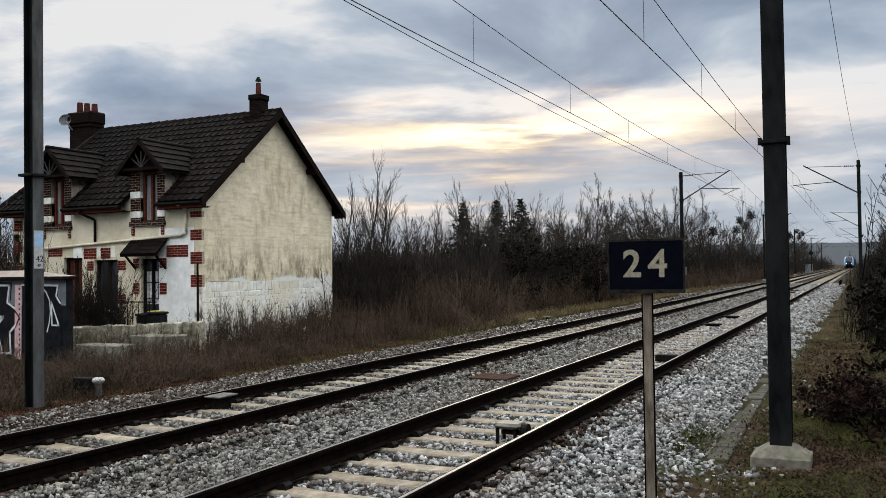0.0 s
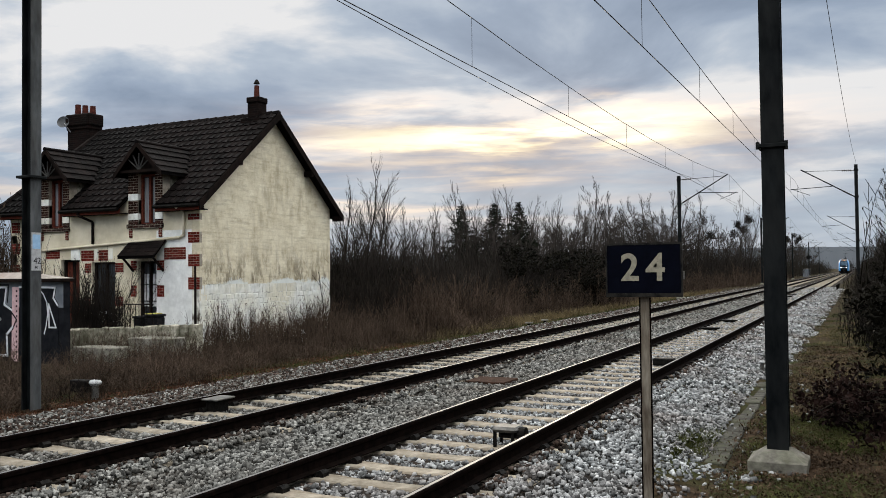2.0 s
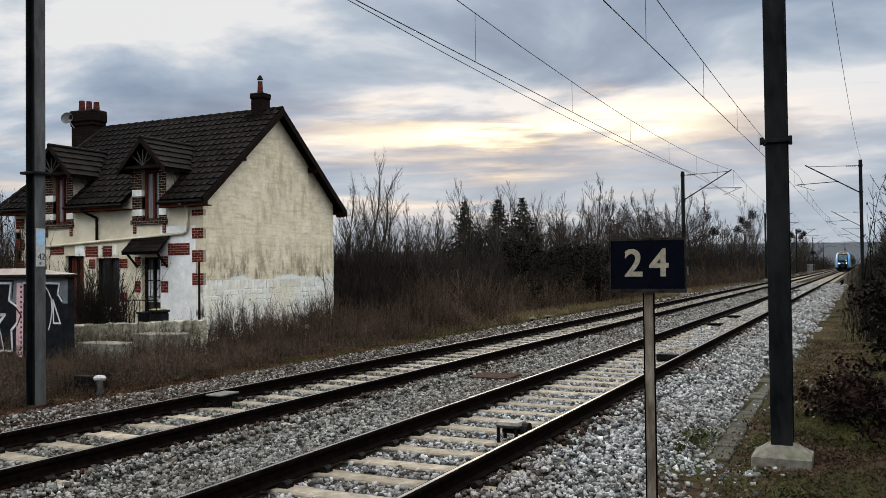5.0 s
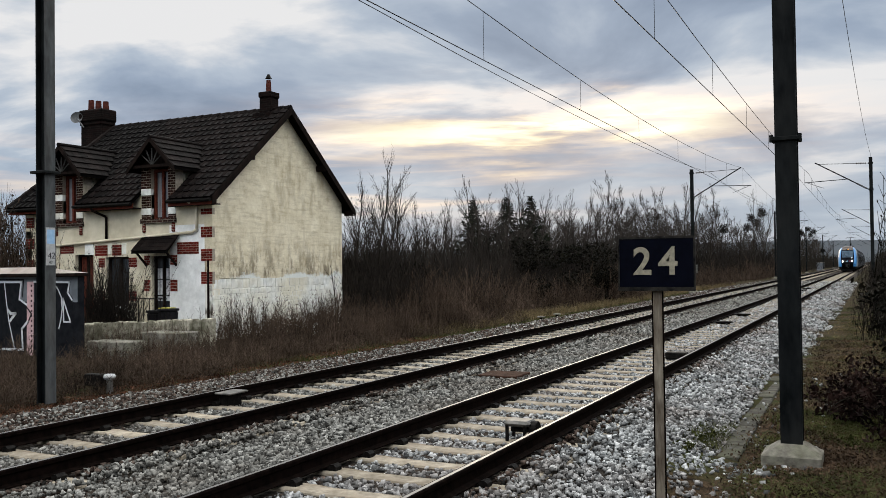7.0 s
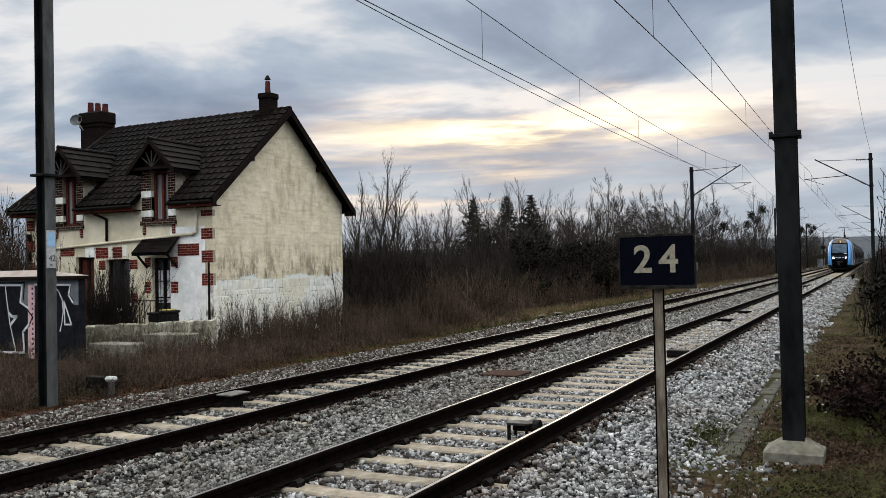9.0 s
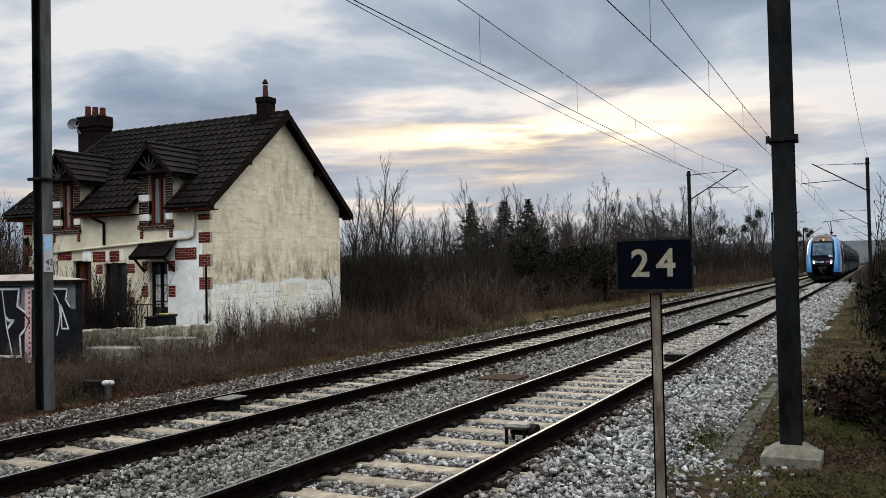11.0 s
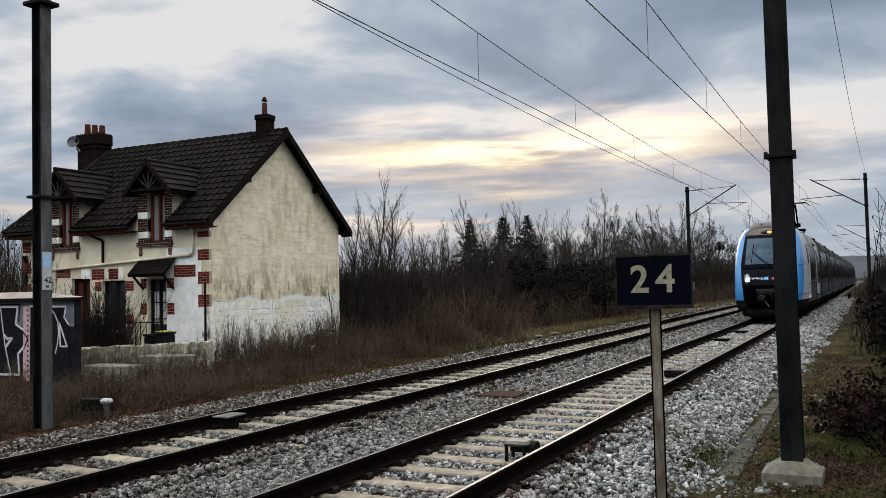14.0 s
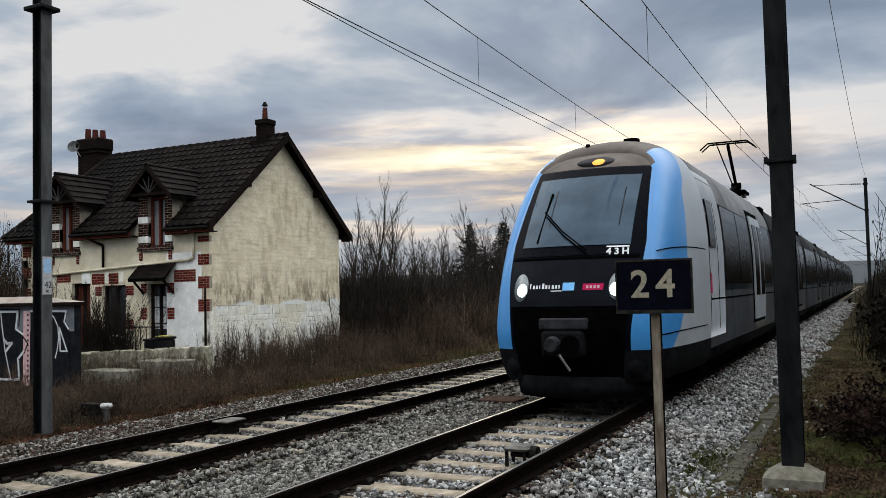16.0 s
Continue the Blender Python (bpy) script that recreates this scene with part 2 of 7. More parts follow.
def mesh_part(name, verts, faces, material, parent=None, label="", smooth=False, mats=None):
    me = bpy.data.meshes.new(name)
    me.from_pydata(verts, [], faces)
    for m in (material if isinstance(material, (list, tuple)) else [material]):
        me.materials.append(m)
    if mats is not None:
        me.polygons.foreach_set("material_index", mats)
    if smooth:
        me.polygons.foreach_set("use_smooth", [True] * len(me.polygons))
    me.update()
    ob = new(name, me)
    ob.parent = parent
    if label:
        ob["label"] = label
    return ob


def share(ob, m, parent=None, name=None):
    """Another object on the same mesh."""
    o = new(name or ob.name.split(".")[0], ob.data)
    o.parent = parent
    o.matrix_basis = m
    return o


def empty(name, m=None):
    e = new(name)
    if m is not None:
        e.matrix_basis = m
    return e


def box(bm, x0, x1, y0, y1, z0, z1, bevel=0.0, m=None):
    r = bmesh.ops.create_cube(bm, size=1.0)
    t = Matrix.Translation(((x0 + x1) / 2, (y0 + y1) / 2, (z0 + z1) / 2)) @ Matrix.Diagonal((x1 - x0, y1 - y0, z1 - z0, 1))
    if m is not None:
        t = m @ t
    bmesh.ops.transform(bm, matrix=t, verts=r["verts"])
    if bevel:
        ed = list({e for v in r["verts"] for e in v.link_edges})
        bmesh.ops.bevel(bm, geom=ed, offset=bevel, segments=1, affect="EDGES")
    return bm


def bbox(x0, x1, y0, y1, z0, z1, bevel=0.0, m=None):
    return box(bmesh.new(), x0, x1, y0, y1, z0, z1, bevel, m)


def tube(bm, p, q, r0, r1=None, n=8, caps=True):
    p, q = Vector(p), Vector(q)
    r1 = r0 if r1 is None else r1
    d = q - p
    t = Matrix.Translation((p + q) / 2) @ d.to_track_quat("Z", "Y").to_matrix().to_4x4()
    bmesh.ops.create_cone(bm, cap_ends=caps, segments=n, radius1=r0, radius2=r1, depth=d.length, matrix=t)
    return bm


def extrude_profile(prof, y0, y1, closed=True):
    """Verts and faces of an (x, z) profile drawn out along y."""
    n = len(prof)
    v = [(x, y0, z) for x, z in prof] + [(x, y1, z) for x, z in prof]
    f = [(i, (i + 1) % n, n + (i + 1) % n, n + i) for i in range(n if closed else n - 1)]
    if closed:
        f += [tuple(range(n))[::-1], tuple(range(n, 2 * n))]
    return v, f


def poly_line(name, pts, r, material, parent=None, n=5):
    """A round wire through points."""
    pts = [Vector(p) for p in pts]
    v, f = [], []
    for i, p in enumerate(pts):
        d = (pts[min(i + 1, len(pts) - 1)] - pts[max(i - 1, 0)]).normalized()
        s = d.cross(Vector((0.02, 0.03, 1.0)) if abs(d.z) < 0.9 else Vector((1.0, 0.02, 0.03))).normalized()
        u = s.cross(d)
        v += [p + (s * math.cos(2 * math.pi * k / n) + u * math.sin(2 * math.pi * k / n)) * r for k in range(n)]
    for i in range(len(pts) - 1):
        for k in range(n):
            f.append((i * n + k, i * n + (k + 1) % n, (i + 1) * n + (k + 1) % n, (i + 1) * n + k))
    return mesh_part(name, v, f, material, parent, smooth=True)


def text_mesh(name, body, size, m, material, parent, depth=0.004, align="CENTER", bold=0.0):
    cu = bpy.data.curves.new(name, "FONT")
    cu.body, cu.size, cu.extrude, cu.offset = body, size, depth, bold
    cu.align_x, cu.align_y = align, "CENTER"
    tmp = bpy.data.objects.new(name, cu)
    scene.collection.objects.link(tmp)
    me = bpy.data.meshes.new_from_object(tmp.evaluated_get(bpy.context.evaluated_depsgraph_get()))
    bpy.data.objects.remove(tmp)
    me.materials.clear()
    me.materials.append(material)
    ob = new(name, me)
    ob.parent = parent
    ob.matrix_basis = m
    return ob


# ---- ground ----
def lerp_table(x, table):
    for (a, va), (b, vb) in zip(table, table[1:]):
        if x <= b:
            return va + (vb - va) * max(0.0, (x - a) / (b - a))
    return table[-1][1]


LAND = [(-400, 1.0), (-60, -0.4), (-19, -0.25), (-13, -0.30), (-11.3, -0.34), (-10.2, -0.06), (-9.5, -0.035), (-2.4, -0.035), (-1.95, -0.06), (-1.35, -0.19), (-0.98, -0.095), (-0.5, -0.08), (0.6, -0.06), (2.0, 0.3), (6.0, 1.8), (12, 2.4), (60, 4.0), (400, 10.0)]


def land(x, y):
    z = lerp_table(x, LAND)
    if x < -11.3 or x > -1.3:
        z += 0.05 * noise.noise((x * 0.5, y * 0.5, 0.0)) + 0.025 * noise.noise((x * 2.1, y * 2.1, 3.0))
    if x > 1.5:
        # mostly unseen cutting side added to block low sky, levelling out along the line
        z += min(3.0, (x - 1.5) * 1.1) * min(1.0, max(0.0, (150.0 - y) / 90.0))
    return z


def build_ground():
    xs = sorted(set([-4000, -1500, -600, -400, -250, -150, -100, -70, -50] + [-40 + 1.5 * i for i in range(14)] + [-19 + 0.5 * i for i in range(14)] + [-12 + 0.2 * i for i in range(14)] + [-9.5, -7, -5, -3.2] + [-2.6 + 0.12 * i for i in range(30)] + [1 + 0.4 * i for i in range(16)] + [8, 10, 12, 16, 22, 30, 45, 60, 100, 200, 400, 900, 4000]))
    ys = [-600, -200, -80, -40, -20, -10, -5, -2] + [0.25 * i for i in range(80)] + [20 + 0.8 * i for i in range(50)] + [60 + 4 * i for i in range(40)] + [230, 260, 320, 400, 600, 1000, 2000, 4500]
    v = [(x, y, land(x, y)) for y in ys for x in xs]
    w = len(xs)
    f, mi = [], []
    for j in range(len(ys) - 1):
        for i in range(w - 1):
            f.append((j * w + i, j * w + i + 1, (j + 1) * w + i + 1, (j + 1) * w + i))
            c = (xs[i] + xs[i + 1]) / 2 + 0.15 * noise.noise((ys[j] * 0.9, xs[i], 0))
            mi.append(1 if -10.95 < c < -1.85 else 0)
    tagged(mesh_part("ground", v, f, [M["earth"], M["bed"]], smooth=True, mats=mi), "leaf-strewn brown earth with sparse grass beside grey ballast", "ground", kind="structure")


build_ground()

NEAR, FAR = -3.84, -7.40          # track centres
GAUGE = 0.7525                    # half the distance between rail centres
RAIL = [(-0.070, 0.0), (0.070, 0.0), (0.070, 0.012), (0.014, 0.028), (0.010, 0.10), (0.034, 0.118), (0.036, 0.148), (0.028, 0.158), (0.017, 0.1592), (-0.017, 0.1592), (-0.028, 0.158), (-0.036, 0.148), (-0.034, 0.118), (-0.010, 0.10), (-0.014, 0.028), (-0.070, 0.012)]
RAIL_TOP = 0.178


def build_track(name, cx, label):
    t = empty(name, pose(cx, 0, 0))
    tagged(t, label, "railway track", "double track", "")
    for s in (-1, 1):
        v, f = extrude_profile([(s * GAUGE + x, z + 0.02) for x, z in RAIL], -60, 700)
        mats = [0] * len(f)
        mats[8] = 1
        mats[-1] = mats[-2] = 0
        mesh_part("rail", v, f, [M["rail_side"], M["rail_head"]], t, "rusty steel rail with polished head", mats=mats)
    return t


near_track = build_track("railway_track", NEAR, "straight rusty rails on pale concrete sleepers")
far_track = build_track("railway_track", FAR, "straight rusty rails on dirty concrete sleepers in ballast")


def sleeper_mesh():
    bm = bmesh.new()
    # monobloc sleeper, lower in the middle
    secs = []
    for x, top in [(-1.22, -0.03), (-1.2, 0.0), (-0.5, 0.0), (-0.3, -0.012), (0.3, -0.012), (0.5, 0.0), (1.2, 0.0), (1.22, -0.03)]:
        secs.append([bm.verts.new((x, a, z)) for a, z in ((-0.14, -0.16), (-0.115, top - 0.015), (-0.10, top), (0.10, top), (0.115, top - 0.015), (0.14, -0.16))])
    for a, b in zip(secs, secs[1:]):
        for i in range(5):
            bm.faces.new((a[i], b[i], b[i + 1], a[i + 1]))
    bm.faces.new(secs[0])
    bm.faces.new(secs[-1][::-1])
    bmesh.ops.recalc_face_normals(bm, faces=bm.faces)
    return bm


def clip_mesh(s):
    """Both clips of one rail, joined by their base plate."""
    c = s * GAUGE
    bm = bmesh.new()
    pr = [(-0.16, 0.0), (-0.16, 0.035), (-0.13, 0.06), (-0.09, 0.05), (-0.07, 0.02), (0.07, 0.02), (0.09, 0.05), (0.13, 0.06), (0.16, 0.035), (0.16, 0.0)]
    lo = [bm.verts.new((c + x, -0.05, z)) for x, z in pr]
    hi = [bm.verts.new((c + x, 0.05, z)) for x, z in pr]
    n = len(pr)
    for i in range(n):
        bm.faces.new((lo[i], lo[(i + 1) % n], hi[(i + 1) % n], hi[i]))
    bm.faces.new(lo[::-1])
    bm.faces.new(hi)
    return bm


def build_sleepers():
    rng = random.Random(5)
    base = part("sleeper", sleeper_mesh(), M["concrete"], near_track)
    clips = [part("fastening", clip_mesh(s), M["iron"], base) for s in (-1, 1)]
    base.location = (0, 3.6 - 0.632 * 28, 0)
    for tr in (near_track, far_track):
        y = 3.6 - 0.632 * 28
        k = 0
        while y < 140:
            if not (tr is near_track and k == 0):
                m = pose(rng.uniform(-0.012, 0.012), y + rng.uniform(-0.02, 0.02), -0.004 + rng.uniform(-0.004, 0.004), 0, 0, rng.uniform(-0.5, 0.5))
                s = share(base, m, tr)
                if 0 < y < 45:
                    for c in clips:
                        share(c, Matrix(), s)
            y += 0.632
            k += 1
        # the far rest, joined
        bm = bmesh.new()
        while y < 420:
            box(bm, -1.2, 1.2, y - 0.11, y + 0.11, -0.1, 0)
            y += 0.632
        tagged(part("sleepers_beyond", bm, M["concrete"], tr), kind="stuff")


# ---- ballast stones ----
def build_stones():
    rng = np.random.default_rng(4)
    # broken stone: a block with every corner struck off differently
    bv = np.array([(x, y, z) for x in (-1, 1) for y in (-1, 1) for z in (-1, 1)], float)
    bf = np.array([(0, 1, 3), (0, 3, 2), (4, 6, 7), (4, 7, 5), (0, 4, 5), (0, 5, 1), (2, 3, 7), (2, 7, 6), (0, 2, 6), (0, 6, 4), (1, 5, 7), (1, 7, 3)])
    shapes = []
    for i in range(18):
        shapes.append(bv * rng.uniform(0.38, 1.08, (8, 3)) * rng.uniform(0.75, 1.2, (1, 3)) * (1.05, 0.85, 0.6))
    pts = []
    for y0, y1, dens, size in [(-14.0, -4.0, 70, 0.048), (-4.0, 3.0, 260, 0.034), (3.0, 8.0, 680, 0.0212), (8.0, 14.0, 610, 0.0220), (14.0, 24.0, 330, 0.0255), (24.0, 45.0, 165, 0.033), (45.0, 90.0, 45, 0.048)]:
        n = int((y1 - y0) * 10.0 * dens)
        x = rng.uniform(-11.25, -1.2, n)
        y = rng.uniform(y0, y1, n)
        # only what the view can hold
        keep = (x > -1.45 * y - 0.8) | (y < 3)
        # ragged outer edges
        edge = 0.25 * np.sin(y * 1.7) * np.sin(y * 0.61) + rng.uniform(-0.3, 0.15, n)
        keep &= (x < -1.36 + edge) & (x > -11.05 - edge)
        # clear of the sleepers' tops and of the rails
        for c in (NEAR, FAR):
            ph = np.abs((y - 3.6 + 0.316) % 0.632 - 0.316)
            bare = (np.round((y - 3.6) / 0.632).astype(int) * 37) % 5 < 3
            keep &= ~((np.abs(x - c) < 0.90 + 0.10 * np.sin(y * 9.0) + np.where(bare, 0.24, 0.0)) & (ph < 0.135))
            keep &= ~(np.abs(np.abs(x - c) - GAUGE) < 0.10)
        keep &= ~((x > -6.1) & (x < -5.3) & (y > 13.45) & (y < 14.25))
        keep &= ~((x > -1.50 - (y - 9.4) * 0.02) & (y > 9.2) & (y < 16.6))
        x, y = x[keep], y[keep]
        s = size * np.clip(rng.lognormal(0, 0.30, len(x)), 0.45, 1.6)
        pts.append(np.stack([x, y, s], 1))
    # strays on sleepers and verge
    n = 500
    x = np.concatenate([rng.uniform(-8.6, -2.6, 320), rng.normal(-1.15, 0.3, n - 320)])
    y = np.concatenate([rng.uniform(4, 20, 320), rng.uniform(5.5, 16, n - 320)])
    ok = np.ones(n, bool)
    for c in (NEAR, FAR):
        ok &= np.abs(np.abs(x - c) - GAUGE) > 0.12
    pts.append(np.stack([x, y, np.full(n, 0.024)], 1)[ok])
    n = 110
    pts.append(np.stack([rng.normal(-1.15, 0.28, n), rng.uniform(6.7, 9.3, n), rng.uniform(0.018, 0.045, n)], 1))
    pts = np.concatenate(pts)
    z = np.array([land(a, b) for a, b in pts[:, :2]])
    inner = np.zeros(len(pts), bool)
    for c in (NEAR, FAR):
        inner |= np.abs(pts[:, 0] - c) < 0.9
    ends = np.zeros(len(pts), bool)
    for c in (NEAR, FAR):
        ends |= (np.abs(pts[:, 0] - c) >= 0.88) & (np.abs(pts[:, 0] - c) < 1.26)
    z += np.where(inner, -0.015, 0.0) + np.where(ends, 0.045, 0.0) + rng.uniform(-0.012, 0.022, len(pts))
    hum = np.array([noise.noise((a * 0.8, b * 0.8, 7.0)) for a, b in pts[:, :2]])
    z += np.where(inner, 0.0, 0.025 * hum)
    n = len(pts)
    ang = rng.uniform(0, 6.283, (n, 3))
    V = np.empty((n, 8, 3))
    pick = rng.integers(0, 18, n)
    for i in range(n):
        a, b, c = ang[i]
        ca, sa, cb, sb = math.cos(a), math.sin(a), math.cos(b), math.sin(b)
        R = np.array([[ca, -sa, 0], [sa, ca, 0], [0, 0, 1]]) @ np.array([[cb, 0, sb], [0, 1, 0], [-sb, 0, cb]])
        V[i] = shapes[pick[i]] @ R.T * pts[i, 2]
    V[:, :, 0] += pts[:, 0:1]
    V[:, :, 1] += pts[:, 1:2]
    V[:, :, 2] += z[:, None] + 0.008
    fresh = pts[:, 0] + 0.5 * hum > -4.75
    gap = np.full(n, 9.0)
    for c in (NEAR, FAR):
        gap = np.minimum(gap, np.abs(np.abs(pts[:, 0] - c) - GAUGE - 0.10))
    rusty = gap < 0.13 + 0.14 * rng.uniform(-1, 1, n) + 0.10 * hum
    rusty |= (pts[:, 0] < -9.0) & (rng.uniform(0, 1, n) < 0.55)
    fresh &= ~rusty
    for sel, tone, label in ((rusty, "stone_rust", "rust-stained ballast stones along the rails and far verge"), (fresh, "stone", "angular pale grey granite ballast stones heaped beside the rails"), (~fresh & ~rusty, "stone_old", "older dirty ballast stones between and beyond the tracks")):
        Vs = V[sel]
        m = len(Vs)
        Fa = (bf[None] + (np.arange(m) * 8)[:, None, None]).reshape(-1)
        me = bpy.data.meshes.new("ballast")
        me.vertices.add(m * 8)
        me.vertices.foreach_set("co", Vs.reshape(-1))
        me.loops.add(len(Fa))
        me.loops.foreach_set("vertex_index", Fa)
        me.polygons.add(m * 12)
        me.polygons.foreach_set("loop_start", np.arange(0, len(Fa), 3))
        me.polygons.foreach_set("loop_total", np.full(m * 12, 3))
        me.update(calc_edges=True)
        me.materials.append(M[tone])
        tagged(new("ballast", me), label, "ballast", kind="stuff")


build_stones()


# ---- masts and overhead line ----
def h_beam(bm, w, d, z0, z1):
    t, h, k = 0.018, w / 2, d / 2
    pr = [(-h, -k), (h, -k), (h, -k + t), (t / 2, -k + t), (t / 2, k - t), (h, k - t), (h, k), (-h, k), (-h, k - t), (-t / 2, k - t), (-t / 2, -k + t), (-h, -k + t)]
    lo = [bm.verts.new((x, y, z0)) for x, y in pr]
    hi = [bm.verts.new((x, y, z1)) for x, y in pr]
    n = len(pr)
    for i in range(n):
        bm.faces.new((lo[i], lo[(i + 1) % n], hi[(i + 1) % n], hi[i]))
    bm.faces.new(hi)
    return bm


def catenary_mast(x, y, side, top, w, label, arm=True, plinth=True, paint="mast", turn=0):
    """side: +1 when the line it carries lies towards +x."""
    t = empty("catenary_mast", pose(x, y, 0))
    tagged(t, label, "catenary mast", "catenary masts")
    part("post", h_beam(bmesh.new(), w, w, -0.1, top), M[paint], t).matrix_basis = pose(0, 0, 0, 0, 0, turn)
    if plinth:
        bm = bmesh.new()
        r = bmesh.ops.create_cube(bm, size=1)
        bmesh.ops.transform(bm, matrix=Matrix.Translation((0, 0, -0.085)) @ Matrix.Diagonal((0.54, 0.48, 0.18, 1)), verts=r["verts"])
        topf = max(bm.faces, key=lambda f: f.calc_center_median().z)
        e = bmesh.ops.inset_region(bm, faces=[topf], thickness=0.03)
        ex = bmesh.ops.extrude_face_region(bm, geom=[topf])
        vs = [g for g in ex["geom"] if isinstance(g, bmesh.types.BMVert)]
        for v in vs:
            v.co = Vector((v.co.x * 0.46, v.co.y * 0.46, 0.10))
        bmesh.ops.bevel(bm, geom=list(bm.edges), offset=0.012, segments=1, affect="EDGES")
        part("plinth", bm, M["plinth"], t, "weathered concrete plinth")
    if arm:
        s = side
        bm = bmesh.new()
        a, b = (s * 0.1, 0, 7.75), (s * 3.0, 0, 7.85)
        tube(bm, a, b, 0.016, n=6)
        part("tie_rod", bm, M["mast"], t)
        bm = bmesh.new()
        tube(bm, (s * 0.1, 0, 6.15), (s * 3.1, 0, 7.95), 0.035, n=6)
        part("strut", bm, M["mast"], t)
        bm = bmesh.new()
        tube(bm, (s * 1.2, 0, 6.85), (s * 3.7, 0, 6.75), 0.022, n=6)
        tube(bm, (s * 3.6, 0, 6.75), (s * 2.6, 0, 6.35), 0.014, n=6)
        tube(bm, (s * 3.3, 0, 6.75), (s * 3.3, 0, 6.6), 0.012, n=6)
        part("registration_arm", bm, M["mast"], t)
        for p, q in (((s * 0.3, 0, 7.757), (s * 0.75, 0, 7.772)), ((s * 0.3, 0, 6.27), (s * 0.7, 0, 6.51))):
            bm = bmesh.new()
            p, q = Vector(p), Vector(q)
            for i in range(5):
                c = p.lerp(q, i / 4)
                dd = (q - p).normalized() * 0.03
                tube(bm, c - dd, c + dd, 0.055, n=8)
            part("insulator", bm, M["insul"], t)
        for z in (6.15, 7.75):
            part("bracket", bbox(-w / 2 - 0.03, w / 2 + 0.03, -w / 2 - 0.03, w / 2 + 0.03, z - 0.05, z + 0.05), M["mast"], t)
    return t


def masts():
    lab = "dark steel H-section catenary mast on a concrete plinth"
    m1 = catenary_mast(-0.745, 9.15, -1, 8.2, 0.2, lab, arm=False)
    part("clamp", bbox(-0.135, 0.135, -0.125, 0.125, 3.03, 3.07, 0.005), M["mast"], m1)
    for s in (-1, 1):
        part("bolt", tube(bmesh.new(), (s * 0.13, -0.1, 3.02), (s * 0.13, -0.1, 3.09), 0.02, n=6), M["mast"], m1)
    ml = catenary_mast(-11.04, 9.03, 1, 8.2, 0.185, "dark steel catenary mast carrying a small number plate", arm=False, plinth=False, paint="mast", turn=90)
    # thin plate added so this side looks lit against the dark post
    part("face_plate", bbox(0.093, 0.0985, -0.0925, 0.0925, -0.1, 8.2), M["mast_lit"], ml, "weathered steel face painted pale as if lit by the sky")
    part("clamp", bbox(-0.15, 0.15, -0.15, 0.15, 3.3, 3.34, 0.005), M["mast"], ml)
    part("bracket", bbox(-0.2, 0.2, -0.17, 0.17, 6.2, 6.26, 0.01), M["mast"], ml)
    pl = part("number_plate", bbox(0.0995, 0.1045, -0.08, 0.08, 1.94, 2.50), M["enamel"], ml, "white enamel plate with blue top")
    part("blue_panel", bbox(0.105, 0.1085, -0.066, 0.066, 2.26, 2.47), M["pale_blue"], pl)
    text_mesh("number", "42", 0.13, pose(0.106, 0.015, 2.08, 90, 0, 90), M["ink"], pl, 0.002)
    text_mesh("number", "40", 0.06, pose(0.106, 0.0, 1.985, 90, 0, 90), M["ink"], pl, 0.002)
    for y in (58.5, 112, 166, 222, 280):
        catenary_mast(-10.6, y, 1, 8.0, 0.2, lab)
        catenary_mast(-0.05 - (y - 58.5) * 0.002, y, -1, 8.1, 0.2, lab)


def wires():
    def line(name, x, ys, zf, r, label):
        pts = [(x(y) if callable(x) else x, y, zf(y)) for y in ys]
        o = poly_line(name, pts, r, M["wire"])
        tagged(o, label, "overhead wire", "overhead wires")
        return o

    spans = [-45, 4.7, 58.5, 112, 166, 222, 280, 340]

    def sag(y, lo, hi):
        for a, b in zip(spans, spans[1:]):
            if a <= y <= b:
                k = (y - a) / (b - a)
                return hi - (hi - lo) * 4 * k * (1 - k)
        return hi

    ys = sorted(set([-45 + 5 * i for i in range(76)] + spans[1:]))
    ys = [y for y in ys if y <= 330]
    for cx, zc, rise, lo, hi in ((NEAR + 0.34, 5.76, 0.0115, 6.85, 7.3), (FAR, 6.25, 0.0, 7.05, 7.9)):
        contact = lambda y: zc + rise * min(max(y, 0.0), 45.0)
        mess = lambda y: sag(y, lo, hi)
        line("contact_wire", cx, ys, contact, 0.010, "thin dark contact wire above the track")
        line("messenger_wire", cx, ys, mess, 0.0095, "sagging messenger wire above the contact wire")
        k = 0.96 if cx > -6 else 1.03
        y = 3.2 * k
        while y < 160:
            o = poly_line("dropper", [(cx, y, contact(y)), (cx, y, mess(y))], 0.005, M["wire"], n=4)
            tagged(o, "thin dropper between messenger and contact wire", "dropper", "droppers")
            y += 6.7 * k
    line("feeder_wire", -9.4, ys, lambda y: sag(y, 7.15, 7.7), 0.010, "thin dark feeder wire beside the far track")
    line("earth_wire", lambda y: lerp_table(y, [(-45, -1.3), (9.15, -0.64), (58.5, -0.05), (330, -0.6)]), ys, lambda y: sag(y, 7.4, 8.3), 0.007, "thin earth wire along the masts")


M["enamel"] = mat("white_enamel", (0.32, 0.33, 0.34), (0.44, 0.45, 0.46), 20, 0.5)
M["pale_blue"] = mat("pale_blue_enamel", (0.25, 0.42, 0.62), (0.32, 0.5, 0.7), 20, 0.5)
M["ink"] = mat("black_ink", (0.01, 0.01, 0.012), None, 9, 0.6)
masts()
wires()


